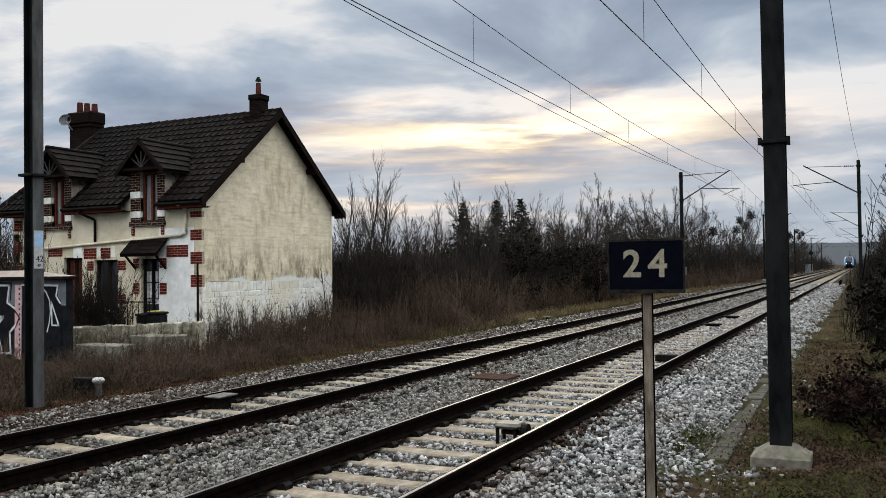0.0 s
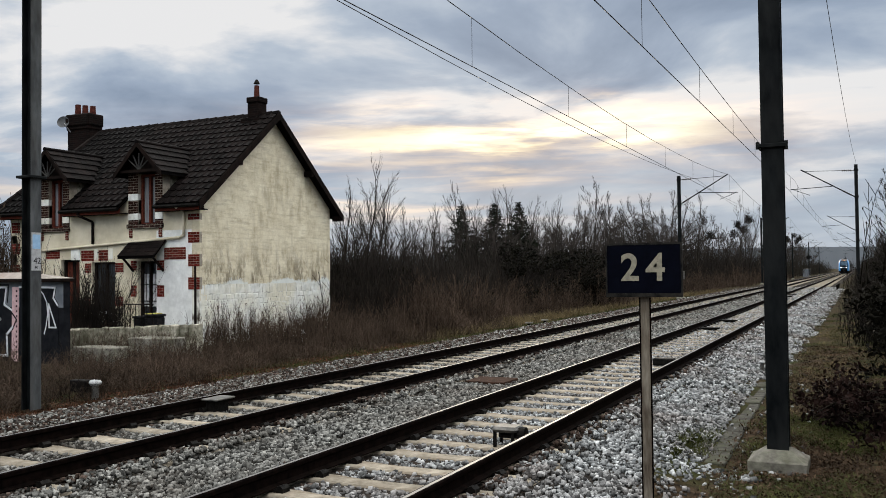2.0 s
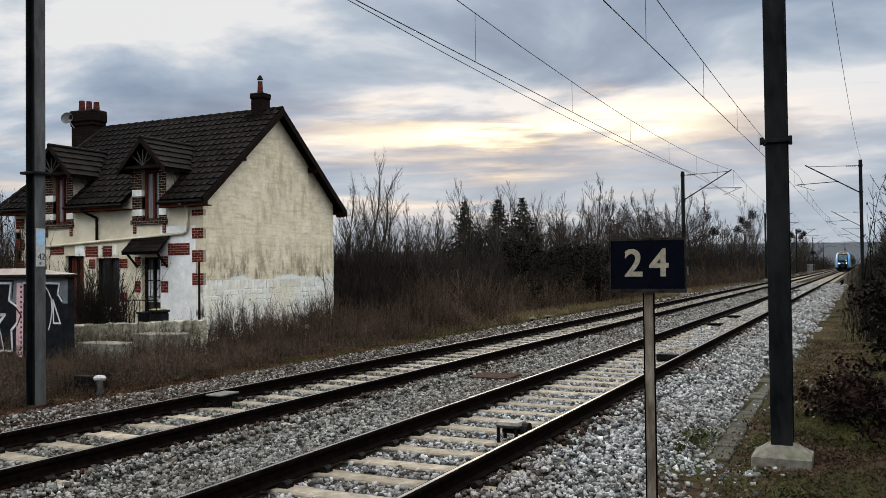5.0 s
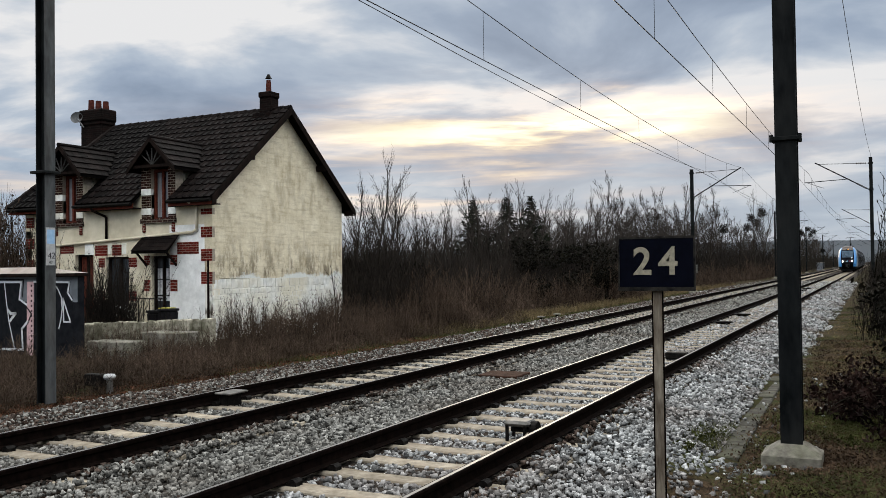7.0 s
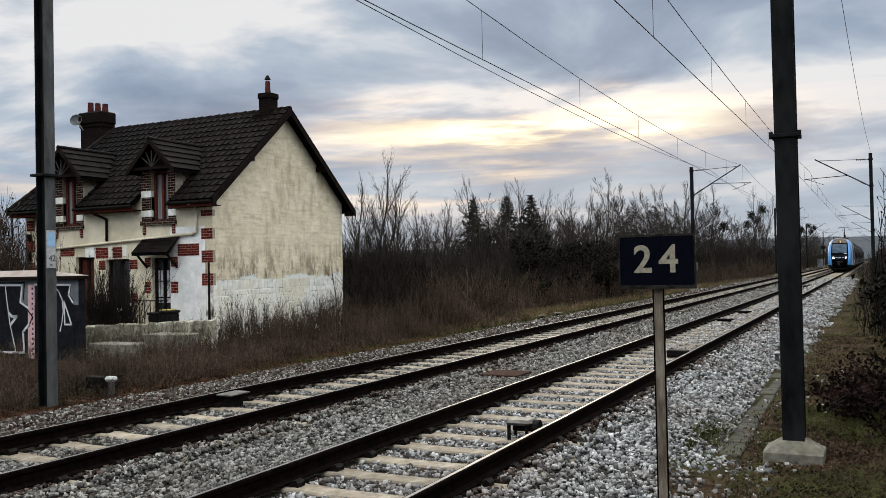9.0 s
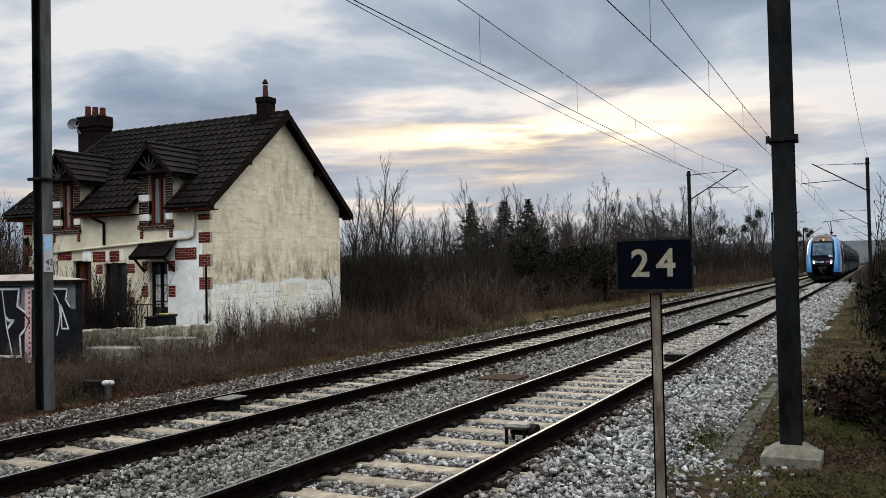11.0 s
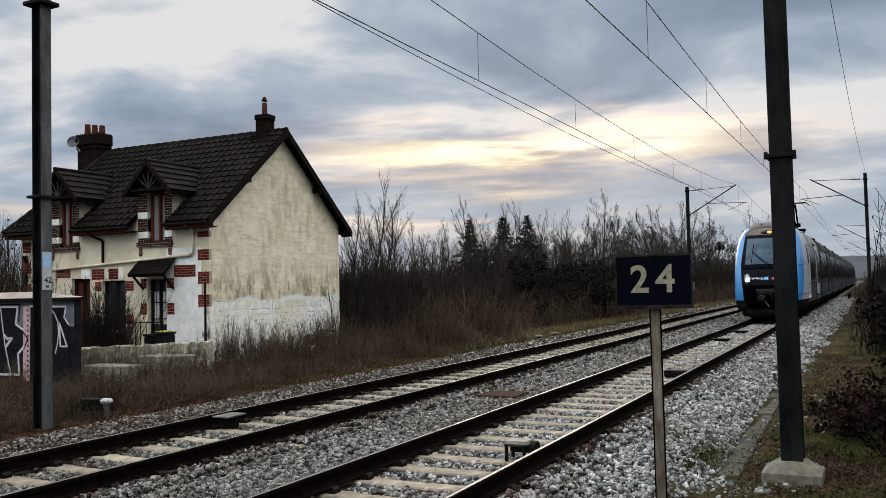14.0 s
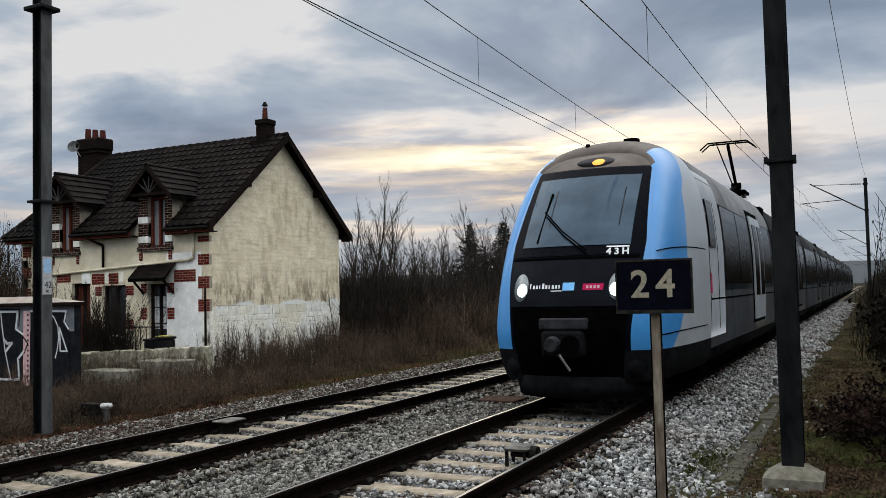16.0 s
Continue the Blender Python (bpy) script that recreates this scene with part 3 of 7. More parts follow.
def track_sign():
    t = empty("track_sign", pose(-1.335, 6.0, 0))
    tagged(t, "navy enamel sign with white numerals 24 on a rusty post", "sign")
    p = part("plate", bbox(-0.255, 0.255, -0.008, 0.008, 1.685, 2.025, 0.003), M["navy"], t)
    bm = bmesh.new()
    for x0, x1, z0, z1 in ((-0.262, 0.262, 2.022, 2.036), (-0.262, 0.262, 1.664, 1.69), (-0.262, -0.252, 1.69, 2.022), (0.252, 0.262, 1.69, 2.022)):
        box(bm, x0, x1, -0.012, 0.014, z0, z1)
    part("rim", bm, M["sign_rim"], t, "dull grey worn rim")
    for ch, x in (("2", -0.093), ("4", 0.083)):
        o = text_mesh("numeral", ch, 0.262, pose(x, -0.0095, 1.858, 90), M["sign_white"], p, 0.0015, bold=0.005)
    bm = bmesh.new()
    box(bm, -0.038, 0.038, 0.02, 0.028, -0.3, 1.98)
    box(bm, -0.038, -0.03, 0.028, 0.09, -0.3, 1.98)
    post = part("post", bm, M["post_paint"], t)
    for x in (-0.039, 0.031):
        part("rusted_edge", bbox(x, x + 0.009, 0.0175, 0.03, -0.3, 1.66), M["rail_side"], post, "rust-eaten edge")


track_sign()


# ---- house ----
def brick_mat(name, c1, c2, mortar, scale=1.0):
    m = bpy.data.materials.new(name)
    m.use_nodes = True
    nt = m.node_tree
    L = nt.links.new
    p = nt.nodes["Principled BSDF"]
    p.inputs["Roughness"].default_value = 0.85
    p.inputs["Specular IOR Level"].default_value = 0.05
    tc = nt.nodes.new("ShaderNodeTexCoord")
    sp = nt.nodes.new("ShaderNodeSeparateXYZ")
    L(tc.outputs["Object"], sp.inputs[0])
    ad = nd(nt, "ShaderNodeMath", operation="ADD")
    L(sp.outputs[0], ad.inputs[0])
    L(sp.outputs[1], ad.inputs[1])
    cb = nt.nodes.new("ShaderNodeCombineXYZ")
    L(ad.outputs[0], cb.inputs[0])
    L(sp.outputs[2], cb.inputs[1])
    b = nd(nt, "ShaderNodeTexBrick", ins={"Scale": 1.0, "Mortar Size": 0.009, "Brick Width": 0.22 * scale, "Row Height": 0.075 * scale, "Color1": (*c1, 1), "Color2": (*c2, 1), "Mortar": (*mortar, 1), "Mortar Smooth": 0.2})
    L(cb.outputs[0], b.inputs["Vector"])
    n = nd(nt, "ShaderNodeTexNoise", ins={"Scale": 5.0, "Detail": 5.0})
    L(tc.outputs["Object"], n.inputs["Vector"])
    r = ramp(nt, [(0.3, (0.5, 0.5, 0.5)), (0.7, (1.1, 1.05, 1.0))])
    L(n.outputs[0], r.inputs[0])
    mx = nd(nt, "ShaderNodeMix", data_type="RGBA", blend_type="MULTIPLY", ins={0: 0.8})
    L(b.outputs[0], mx.inputs[6])
    L(r.outputs[0], mx.inputs[7])
    L(mx.outputs[2], p.inputs["Base Color"])
    bu = nd(nt, "ShaderNodeBump", ins={"Strength": 0.5, "Distance": 0.01})
    bu.invert = True
    L(b.outputs[1], bu.inputs["Height"])
    L(bu.outputs[0], p.inputs["Normal"])
    return m


def gable_mat():
    """Cream render, streaked, over whitewashed rubble stone at the foot."""
    m = bpy.data.materials.new("cream_render")
    m.use_nodes = True
    nt = m.node_tree
    L = nt.links.new
    p = nt.nodes["Principled BSDF"]
    p.inputs["Roughness"].default_value = 0.9
    tc = nt.nodes.new("ShaderNodeTexCoord")
    n = nd(nt, "ShaderNodeTexNoise", ins={"Scale": 2.3, "Detail": 9.0, "Roughness": 0.7})
    L(tc.outputs["Object"], n.inputs["Vector"])
    cream = ramp(nt, [(0.28, (0.47, 0.41, 0.28)), (0.46, (0.66, 0.60, 0.45)), (0.66, (0.78, 0.73, 0.58))])
    L(n.outputs[0], cream.inputs[0])
    # rain streaks
    mp = nt.nodes.new("ShaderNodeMapping")
    mp.inputs["Scale"].default_value = (4.0, 4.0, 1.3)
    L(tc.outputs["Object"], mp.inputs[0])
    ns = nd(nt, "ShaderNodeTexNoise", ins={"Scale": 1.0, "Detail": 5.0})
    L(mp.outputs[0], ns.inputs["Vector"])
    nl = nd(nt, "ShaderNodeTexNoise", ins={"Scale": 0.55, "Detail": 3.0})
    L(tc.outputs["Object"], nl.inputs["Vector"])
    mul = nd(nt, "ShaderNodeMath", operation="MULTIPLY")
    L(ns.outputs[0], mul.inputs[0])
    L(nl.outputs[0], mul.inputs[1])
    rs = ramp(nt, [(0.26, (0, 0, 0)), (0.40, (0.45, 0.45, 0.45))])
    L(mul.outputs[0], rs.inputs[0])
    mx = nd(nt, "ShaderNodeMix", data_type="RGBA", blend_type="MIX")
    L(rs.outputs[0], mx.inputs[0])
    L(cream.outputs[0], mx.inputs[6])
    mx.inputs[7].default_value = (0.24, 0.19, 0.11, 1)
    # mould stains above the whitewash, and faint courses showing through
    sp = nt.nodes.new("ShaderNodeSeparateXYZ")
    L(tc.outputs["Object"], sp.inputs[0])
    band = ramp(nt, [(0.0, (0, 0, 0)), (0.145, (0, 0, 0)), (0.165, (1, 1, 1)), (0.21, (0.75, 0.75, 0.75)), (0.30, (0, 0, 0))])
    zs = nd(nt, "ShaderNodeMath", operation="MULTIPLY", ins={1: 0.1})
    L(sp.outputs[2], zs.inputs[0])
    L(zs.outputs[0], band.inputs[0])
    mv = nt.nodes.new("ShaderNodeMapping")
    mv.inputs["Scale"].default_value = (2.2, 2.2, 0.8)
    L(tc.outputs["Object"], mv.inputs[0])
    nm = nd(nt, "ShaderNodeTexNoise", ins={"Scale": 1.3, "Detail": 8.0, "Roughness": 0.75})
    L(mv.outputs[0], nm.inputs["Vector"])
    rm = ramp(nt, [(0.47, (0, 0, 0)), (0.58, (0.9, 0.9, 0.9))])
    L(nm.outputs[0], rm.inputs[0])
    bm_ = nd(nt, "ShaderNodeMath", operation="MULTIPLY")
    L(band.outputs[0], bm_.inputs[0])
    L(rm.outputs[0], bm_.inputs[1])
    m2 = nd(nt, "ShaderNodeMix", data_type="RGBA", blend_type="MIX")
    L(bm_.outputs[0], m2.inputs[0])
    L(mx.outputs[2], m2.inputs[6])
    m2.inputs[7].default_value = (0.16, 0.13, 0.09, 1)
    yz = nt.nodes.new("ShaderNodeCombineXYZ")
    L(sp.outputs[1], yz.inputs[0])
    L(sp.outputs[2], yz.inputs[1])
    bk = nd(nt, "ShaderNodeTexBrick", ins={"Scale": 1.0, "Mortar Size": 0.02, "Mortar Smooth": 0.8, "Brick Width": 0.5, "Row Height": 0.24, "Color1": (1, 1, 1, 1), "Color2": (0.93, 0.93, 0.93, 1), "Mortar": (0.82, 0.80, 0.76, 1)})
    L(yz.outputs[0], bk.inputs["Vector"])
    m3 = nd(nt, "ShaderNodeMix", data_type="RGBA", blend_type="MULTIPLY", ins={0: 0.45})
    # level smears along the courses
    mh = nt.nodes.new("ShaderNodeMapping")
    mh.inputs["Scale"].default_value = (1.4, 1.4, 9.0)
    L(tc.outputs["Object"], mh.inputs[0])
    nh = nd(nt, "ShaderNodeTexNoise", ins={"Scale": 1.1, "Detail": 7.0, "Roughness": 0.7})
    L(mh.outputs[0], nh.inputs["Vector"])
    rh = ramp(nt, [(0.50, (0, 0, 0)), (0.68, (0.55, 0.55, 0.55))])
    L(nh.outputs[0], rh.inputs[0])
    m4 = nd(nt, "ShaderNodeMix", data_type="RGBA", blend_type="MIX")
    L(rh.outputs[0], m4.inputs[0])
    L(m2.outputs[2], m4.inputs[6])
    m4.inputs[7].default_value = (0.37, 0.32, 0.22, 1)
    # ragged upper edge of the whitewash
    ne = nd(nt, "ShaderNodeTexNoise", ins={"Scale": 0.9, "Detail": 7.0, "Roughness": 0.65})
    L(tc.outputs["Object"], ne.inputs["Vector"])
    ze = nd(nt, "ShaderNodeMath", operation="MULTIPLY_ADD", ins={1: -1.5})
    L(ne.outputs[0], ze.inputs[0])
    L(sp.outputs[2], ze.inputs[2])
    zr = nt.nodes.new("ShaderNodeMapRange")
    zr.inputs["From Min"].default_value, zr.inputs["From Max"].default_value = 0.80, 0.90
    zr.inputs["To Min"].default_value, zr.inputs["To Max"].default_value = 0.9, 0.0
    L(ze.outputs[0], zr.inputs["Value"])
    m5 = nd(nt, "ShaderNodeMix", data_type="RGBA", blend_type="MIX")
    L(zr.outputs[0], m5.inputs[0])
    L(m4.outputs[2], m5.inputs[6])
    m5.inputs[7].default_value = (0.72, 0.76, 0.75, 1)
    L(m5.outputs[2], m3.inputs[6])
    L(bk.outputs[0], m3.inputs[7])
    L(m3.outputs[2], p.inputs["Base Color"])
    p.inputs["Specular IOR Level"].default_value = 0.05
    nb = nd(nt, "ShaderNodeTexNoise", ins={"Scale": 14.0, "Detail": 6.0})
    L(tc.outputs["Object"], nb.inputs["Vector"])
    bu = nd(nt, "ShaderNodeBump", ins={"Strength": 0.35, "Distance": 0.03})
    L(nb.outputs[0], bu.inputs["Height"])
    L(bu.outputs[0], p.inputs["Normal"])
    return m


M["render"] = gable_mat()
M["cream"] = mat("cream_plaster", (0.60, 0.55, 0.42), (0.72, 0.67, 0.54), 3, 0.9, 0.15, c3=(0.36, 0.32, 0.22), scale3=0.8, amount3=0.5)
M["white_stone"] = mat("whitewashed_stone", (0.60, 0.62, 0.60), (0.85, 0.87, 0.85), 5, 0.9, 0.7, bscale=12, rand=0.06, c3=(0.64, 0.60, 0.46), scale3=0.45, amount3=0.7)
M["white_wash"] = mat("whitewash", (0.70, 0.72, 0.72), (0.84, 0.86, 0.86), 5, 0.9, 0.3, c3=(0.44, 0.46, 0.46), scale3=1.5, amount3=0.45)
M["brick"] = brick_mat("red_brick", (0.14, 0.020, 0.016), (0.08, 0.014, 0.012), (0.34, 0.29, 0.24))
M["brick_dark"] = brick_mat("dark_brick", (0.035, 0.014, 0.011), (0.018, 0.009, 0.008), (0.22, 0.20, 0.17))
M["brick_soot"] = brick_mat("sooty_brick", (0.011, 0.0055, 0.0048), (0.0035, 0.0026, 0.0025), (0.014, 0.012, 0.011))
M["tile"] = mat("brown_roof_tile", (0.0012, 0.0009, 0.001), (0.006, 0.0042, 0.004), 8, 0.6, 0.3, rand=0.65, c3=(0.011, 0.0078, 0.0068), scale3=2.5)
M["tile_joined"] = mat("brown_roof_tiles", (0.0009, 0.0008, 0.0009), (0.0038, 0.003, 0.0029), 8, 0.6, 0.3, island=0.5)
M["timber"] = mat("dark_timber", (0.005, 0.0038, 0.0033), (0.014, 0.009, 0.0075), 6, 0.7, 0.2, stretch=(1, 1, 0.2))
M["red_paint"] = mat("oxblood_paint", (0.075, 0.020, 0.014), (0.13, 0.035, 0.022), 8, 0.6, 0.15)
M["pot"] = mat("clay_pot", (0.04, 0.014, 0.012), (0.095, 0.030, 0.023), 8, 0.8, 0.2)
M["zinc"] = mat("grey_zinc", (0.20, 0.21, 0.22), (0.32, 0.33, 0.34), 6, 0.5, metal=0.3)
M["old_wall"] = mat("beige_old_wall", (0.13, 0.122, 0.092), (0.44, 0.42, 0.35), 7, 0.9, 0.9, bscale=9, c3=(0.09, 0.09, 0.06), scale3=2.2, rand=0.1, amount3=0.8)
M["lime_joint"] = mat("patchy_lime_joint", (0.12, 0.11, 0.09), (0.72, 0.72, 0.68), 2.6, 0.9, 0.4, spread=(0.36, 0.52))
M["mortar"] = mat("pale_mortar", (0.24, 0.21, 0.17), (0.36, 0.32, 0.27), 8, 0.9, 0.3)
M["brick_red"] = mat("red_brick_piece", (0.075, 0.012, 0.010), (0.15, 0.022, 0.017), 7, 0.85, 0.3, rand=0.4)
M["brick_sooty"] = mat("sooty_brick_piece", (0.014, 0.008, 0.007), (0.04, 0.017, 0.013), 7, 0.85, 0.3, rand=0.5)
M["zinc_dark"] = mat("grey_old_timber", (0.028, 0.028, 0.028), (0.06, 0.06, 0.058), 6, 0.8)
M["pane"] = mat("dark_glass", (0.02, 0.024, 0.03), (0.03, 0.034, 0.04), 3, 0.06)
M["curtain"] = mat("grey_curtain", (0.12, 0.13, 0.145), (0.26, 0.27, 0.29), 3, 0.9, stretch=(8, 8, 0.5))
M["lace"] = mat("lace_curtain", (0.42, 0.43, 0.46), (0.70, 0.71, 0.74), 9, 0.9, spread=(0.42, 0.58))
M["dish"] = mat("grey_dish", (0.09, 0.095, 0.10), (0.14, 0.145, 0.15), 6, 0.6)
M["bin"] = mat("black_plastic", (0.008, 0.008, 0.009), (0.018, 0.018, 0.02), 9, 0.45)
M["bin_yellow"] = mat("yellow_lid", (0.28, 0.25, 0.06), (0.42, 0.38, 0.10), 9, 0.45)
M["roofing"] = mat("pale_sheet", (0.22, 0.20, 0.18), (0.34, 0.31, 0.28), 3, 0.7, 0.2, c3=(0.25, 0.2, 0.18), scale3=1.0)
M["shed_dark"] = mat("dark_shed_wall", (0.005, 0.006, 0.008), (0.014, 0.015, 0.018), 5, 0.6, 0.1)
M["shed_grey"] = mat("grey_shed_wall", (0.11, 0.125, 0.145), (0.18, 0.195, 0.22), 4, 0.7, 0.1)
M["spray_white"] = mat("white_spray_paint", (0.5, 0.52, 0.56), (0.68, 0.7, 0.74), 8, 0.6)
M["spray_pink"] = mat("pink_spray_paint", (0.45, 0.30, 0.32), (0.6, 0.42, 0.44), 8, 0.6)

HX0, HX1, HY0, HY1 = -25.55, -17.50, 20.10, 27.10
RIDGE_Y, EAVE_Z, SLOPE = 23.60, 3.95, 0.822
EY0, EY1 = 19.70, 27.50


def roof_z(y):
    return EAVE_Z + SLOPE * (min(y, 2 * RIDGE_Y - y) - EY0)


def tile_verts():
    """One interlocking tile, 0.27 wide, 0.40 long up the slope, with a rolled edge."""
    w, l = 0.262, 0.42
    prof = [(0, 0.0), (0.05, 0.045), (0.10, 0.006), (0.18, 0.004), (w, 0.002)]
    v = [(x, 0, z + 0.042) for x, z in prof] + [(x, l, z + 0.0) for x, z in prof]
    n = len(prof)
    f = [(i, i + 1, n + i + 1, n + i) for i in range(n - 1)]
    v += [(x, 0, -0.004) for x, z in prof]
    f += [(2 * n + i, 2 * n + i + 1, i + 1, i) for i in range(n - 1)]
    return v, f


def house():
    h = empty("house", pose((HX0 + HX1) / 2, RIDGE_Y, 0))
    tagged(h, "old two-storey house, cream render and brick quoins, brown tiled roof", "house")
    inv = h.matrix_basis.inverted()

    def hp(name, bm, material, parent=None, label="", smooth=False):
        bmesh.ops.transform(bm, matrix=inv, verts=bm.verts)
        return part(name, bm, material, parent or h, label, smooth)

    def slab(poly, axis, d):
        """A wall: polygon in the plane, pushed through by d."""
        bm = bmesh.new()
        vs = [bm.verts.new(p) for p in poly]
        fc = bm.faces.new(vs)
        r = bmesh.ops.extrude_face_region(bm, geom=[fc])
        mv = Vector((d, 0, 0)) if axis == "x" else Vector((0, d, 0))
        for g in r["geom"]:
            if isinstance(g, bmesh.types.BMVert):
                g.co += mv
        bmesh.ops.recalc_face_normals(bm, faces=bm.faces)
        return bm

    wt = roof_z(HY0) - 0.08
    base = -0.4
    # gable towards the track
    gw = hp("gable_wall", slab([(HX1, HY0, 1.58), (HX1, HY1, 1.50), (HX1, HY1, wt), (HX1, RIDGE_Y, roof_z(RIDGE_Y) - 0.1), (HX1, HY0, wt)], "x", -0.3), M["render"], label="streaked cream rendered gable wall")
    hp("back_wall", bbox(HX0 + 0.3, HX1 - 0.3, HY1 - 0.3, HY1, base, wt), M["cream"])
    hp("end_wall", bbox(HX0, HX0 + 0.3, HY0, HY1, base, wt), M["cream"])
    # rubble foot of the gable, stone by stone
    rng = random.Random(2)
    hp("wall_core", bbox(HX1 - 0.3, HX1 - 0.010, HY0, HY1, base, 1.50), M["lime_joint"])
    z = base
    while z < 1.5:
        hgt = rng.uniform(0.13, 0.21)
        if z + hgt > 1.42:
            hgt = 1.56 - z
        y = HY0 + 0.004
        while y < HY1 - 0.01:
            ln = rng.uniform(0.14, 0.42)
            if HY1 - y - ln < 0.2:
                ln = HY1 - y
            bm = bbox(HX1 - 0.03, HX1 + rng.uniform(-0.006, 0.010), y + 0.005, y + ln - 0.005, z + 0.004, z + hgt - 0.004, 0.014)
            for v in bm.verts:
                v.co += Vector((0, rng.uniform(-0.028, 0.028), rng.uniform(-0.026, 0.026)))
            hp("stone", bm, M["white_stone"], gw)
            y += ln
        z += hgt
    # front wall, pieced round its openings
    wins = [(-19.91, -19.17, 0.15, 2.28), (-21.85, -20.85, 0.75, 2.28), (-23.20, -22.38, 0.1, 2.38)]
    ups = [(-19.89, -19.20, 3.38, 4.95), (-23.75, -23.12, 3.40, 4.97)]
    fx0, fx1 = HX0, HX1 - 0.3
    xs = sorted({fx0, fx1, *[a for w in wins for a in w[:2]]})
    for a, b in zip(xs, xs[1:]):
        w = [q for q in wins if q[0] <= a and b <= q[1]]
        if w:
            hp("front_wall", bbox(a, b, HY0, HY0 + 0.3, w[0][3], 3.2), M["cream"])
            if w[0][2] > base + 0.1:
                hp("front_wall", bbox(a, b, HY0, HY0 + 0.3, base, w[0][2]), M["white_wash"])
        else:
            hp("front_wall", bbox(a, b, HY0, HY0 + 0.3, base, 3.2), M["white_wash"] if b > -19.2 and a > -19.3 else M["cream"])
    xs = sorted({fx0, fx1, *[a for w in ups for a in w[:2]]})
    for a, b in zip(xs, xs[1:]):
        if not [q for q in ups if q[0] <= a and b <= q[1]]:
            hp("upper_wall", bbox(a, b, HY0 + 0.001, HY0 + 0.3, 3.2, wt), M["cream"])
        else:
            hp("upper_wall", bbox(a, b, HY0 + 0.001, HY0 + 0.3, 3.2, 3.38), M["cream"])
    hp("corner_wall", bbox(HX1 - 0.3, HX1 - 0.001, HY0 + 0.002, HY0 + 0.3, 1.0, wt), M["cream"])
    # windows and doors
    for i, (a, b, z0, z1) in enumerate(wins + ups):
        up = i > 2
        wn = hp("window" if i != 0 and i != 2 else "door", bbox(a, b, HY0 + 0.2, HY0 + 0.215, z0, z1), M["pane"] if i != 2 else M["red_paint"], label="window with oxblood frame and grey curtains" if up else "")
        bm = bmesh.new()
        t = 0.07
        fm = M["red_paint"] if up else M["timber"]
        for q in ((a, a + t, z0, z1), (b - t, b, z0, z1), (a + t, b - t, z1 - t, z1), (a + t, b - t, z0, z0 + t), ((a + b) / 2 - 0.035, (a + b) / 2 + 0.035, z0 + t, z1 - t)):
            box(bm, q[0], q[1], HY0 + 0.12, HY0 + 0.2, q[2], q[3])
        hp("frame", bm, fm, wn)
        if up:
            for s in (0.10, 0.60):
                hp("curtain", bbox(a + (b - a) * s, a + (b - a) * (s + 0.28), HY0 + 0.19, HY0 + 0.198, z0 + 0.1, z1 - 0.1), M["curtain"], wn)
        elif i == 0:
            for k in range(1, 6):
                xx = a + (b - a) * k / 6
                hp("bar", tube(bmesh.new(), (xx, HY0 + 0.1, z0 + 0.9), (xx, HY0 + 0.1, z1 - 0.35), 0.010, n=5), M["iron"], wn)
            for zz in (0.9, 1.4):
                hp("bar", bbox(a, b, HY0 + 0.095, HY0 + 0.11, z0 + zz, z0 + zz + 0.03), M["iron"], wn)
            hp("curtain", bbox(a + 0.075, b - 0.075, HY0 + 0.185, HY0 + 0.197, z0 + 0.75, z1 - 0.38), M["lace"], wn)
    # brick quoins, lintel panels and jambs, brick by brick
    q = HY0 - 0.014
    proto = {}

    def bricks(name, x0, x1, z0, z1, y, tone, parent=None, label=""):
        """A mortar bed with staggered bricks standing proud of it."""
        bed = hp(name, bbox(x0, x1, y + 0.006, HY0 + 0.1, z0, z1), M["mortar"], parent, label)
        if tone not in proto:
            proto[tone] = bpy.data.meshes.new("brick")
            bm = bbox(-0.5, 0.5, -0.5, 0.5, -0.5, 0.5)
            bm.to_mesh(proto[tone])
            bm.free()
            proto[tone].materials.append(M[tone])
        rows = max(2, round((z1 - z0) / 0.078))
        hgt = (z1 - z0) / rows
        for r in range(rows):
            x = x0 - (0.11 if r % 2 else 0.0)
            while x < x1 - 0.02:
                a, b = max(x, x0 + 0.004), min(x + 0.21, x1 - 0.004)
                if b - a > 0.03:
                    o = new("brick", proto[tone])
                    o.parent = bed
                    o.matrix_basis = inv @ Matrix.Translation(((a + b) / 2, y + 0.012, z0 + hgt * (r + 0.5))) @ Matrix.Diagonal((b - a - 0.004, 0.024, hgt - 0.013, 1))
                x += 0.22
        return bed
    for z0, z1 in ((3.48, 3.66), (2.80, 3.12), (2.10, 2.46), (1.42, 1.78)):
        bricks("brick_quoin", -17.93, HX1 + 0.004, z0, z1, q, "brick_red")
    for x0, x1, z0, z1 in ((-18.86, -18.02, 2.32, 2.68), (-22.30, -21.75, 2.32, 2.66), (-23.9, -23.25, 2.42, 2.72), (-21.55, -21.15, 2.32, 2.66), (-20.2, -19.95, 1.2, 1.55), (-19.14, -18.86, 1.2, 1.55), (-19.14, -18.86, 2.0, 2.3), (-20.2, -19.95, 2.0, 2.3), (-20.84, -20.5, 1.95, 2.25), (-20.84, -20.5, 0.9, 1.2), (-22.15, -21.87, 1.95, 2.25), (-22.15, -21.87, 0.8, 1.2), (-25.5, -25.1, 3.3, 3.65), (-25.5, -25.1, 2.6, 2.95), (-25.5, -25.1, 1.9, 2.25), (-25.5, -25.1, 1.2, 1.55)):
        bricks("brick_panel", x0, x1, z0, z1, q, "brick_red")
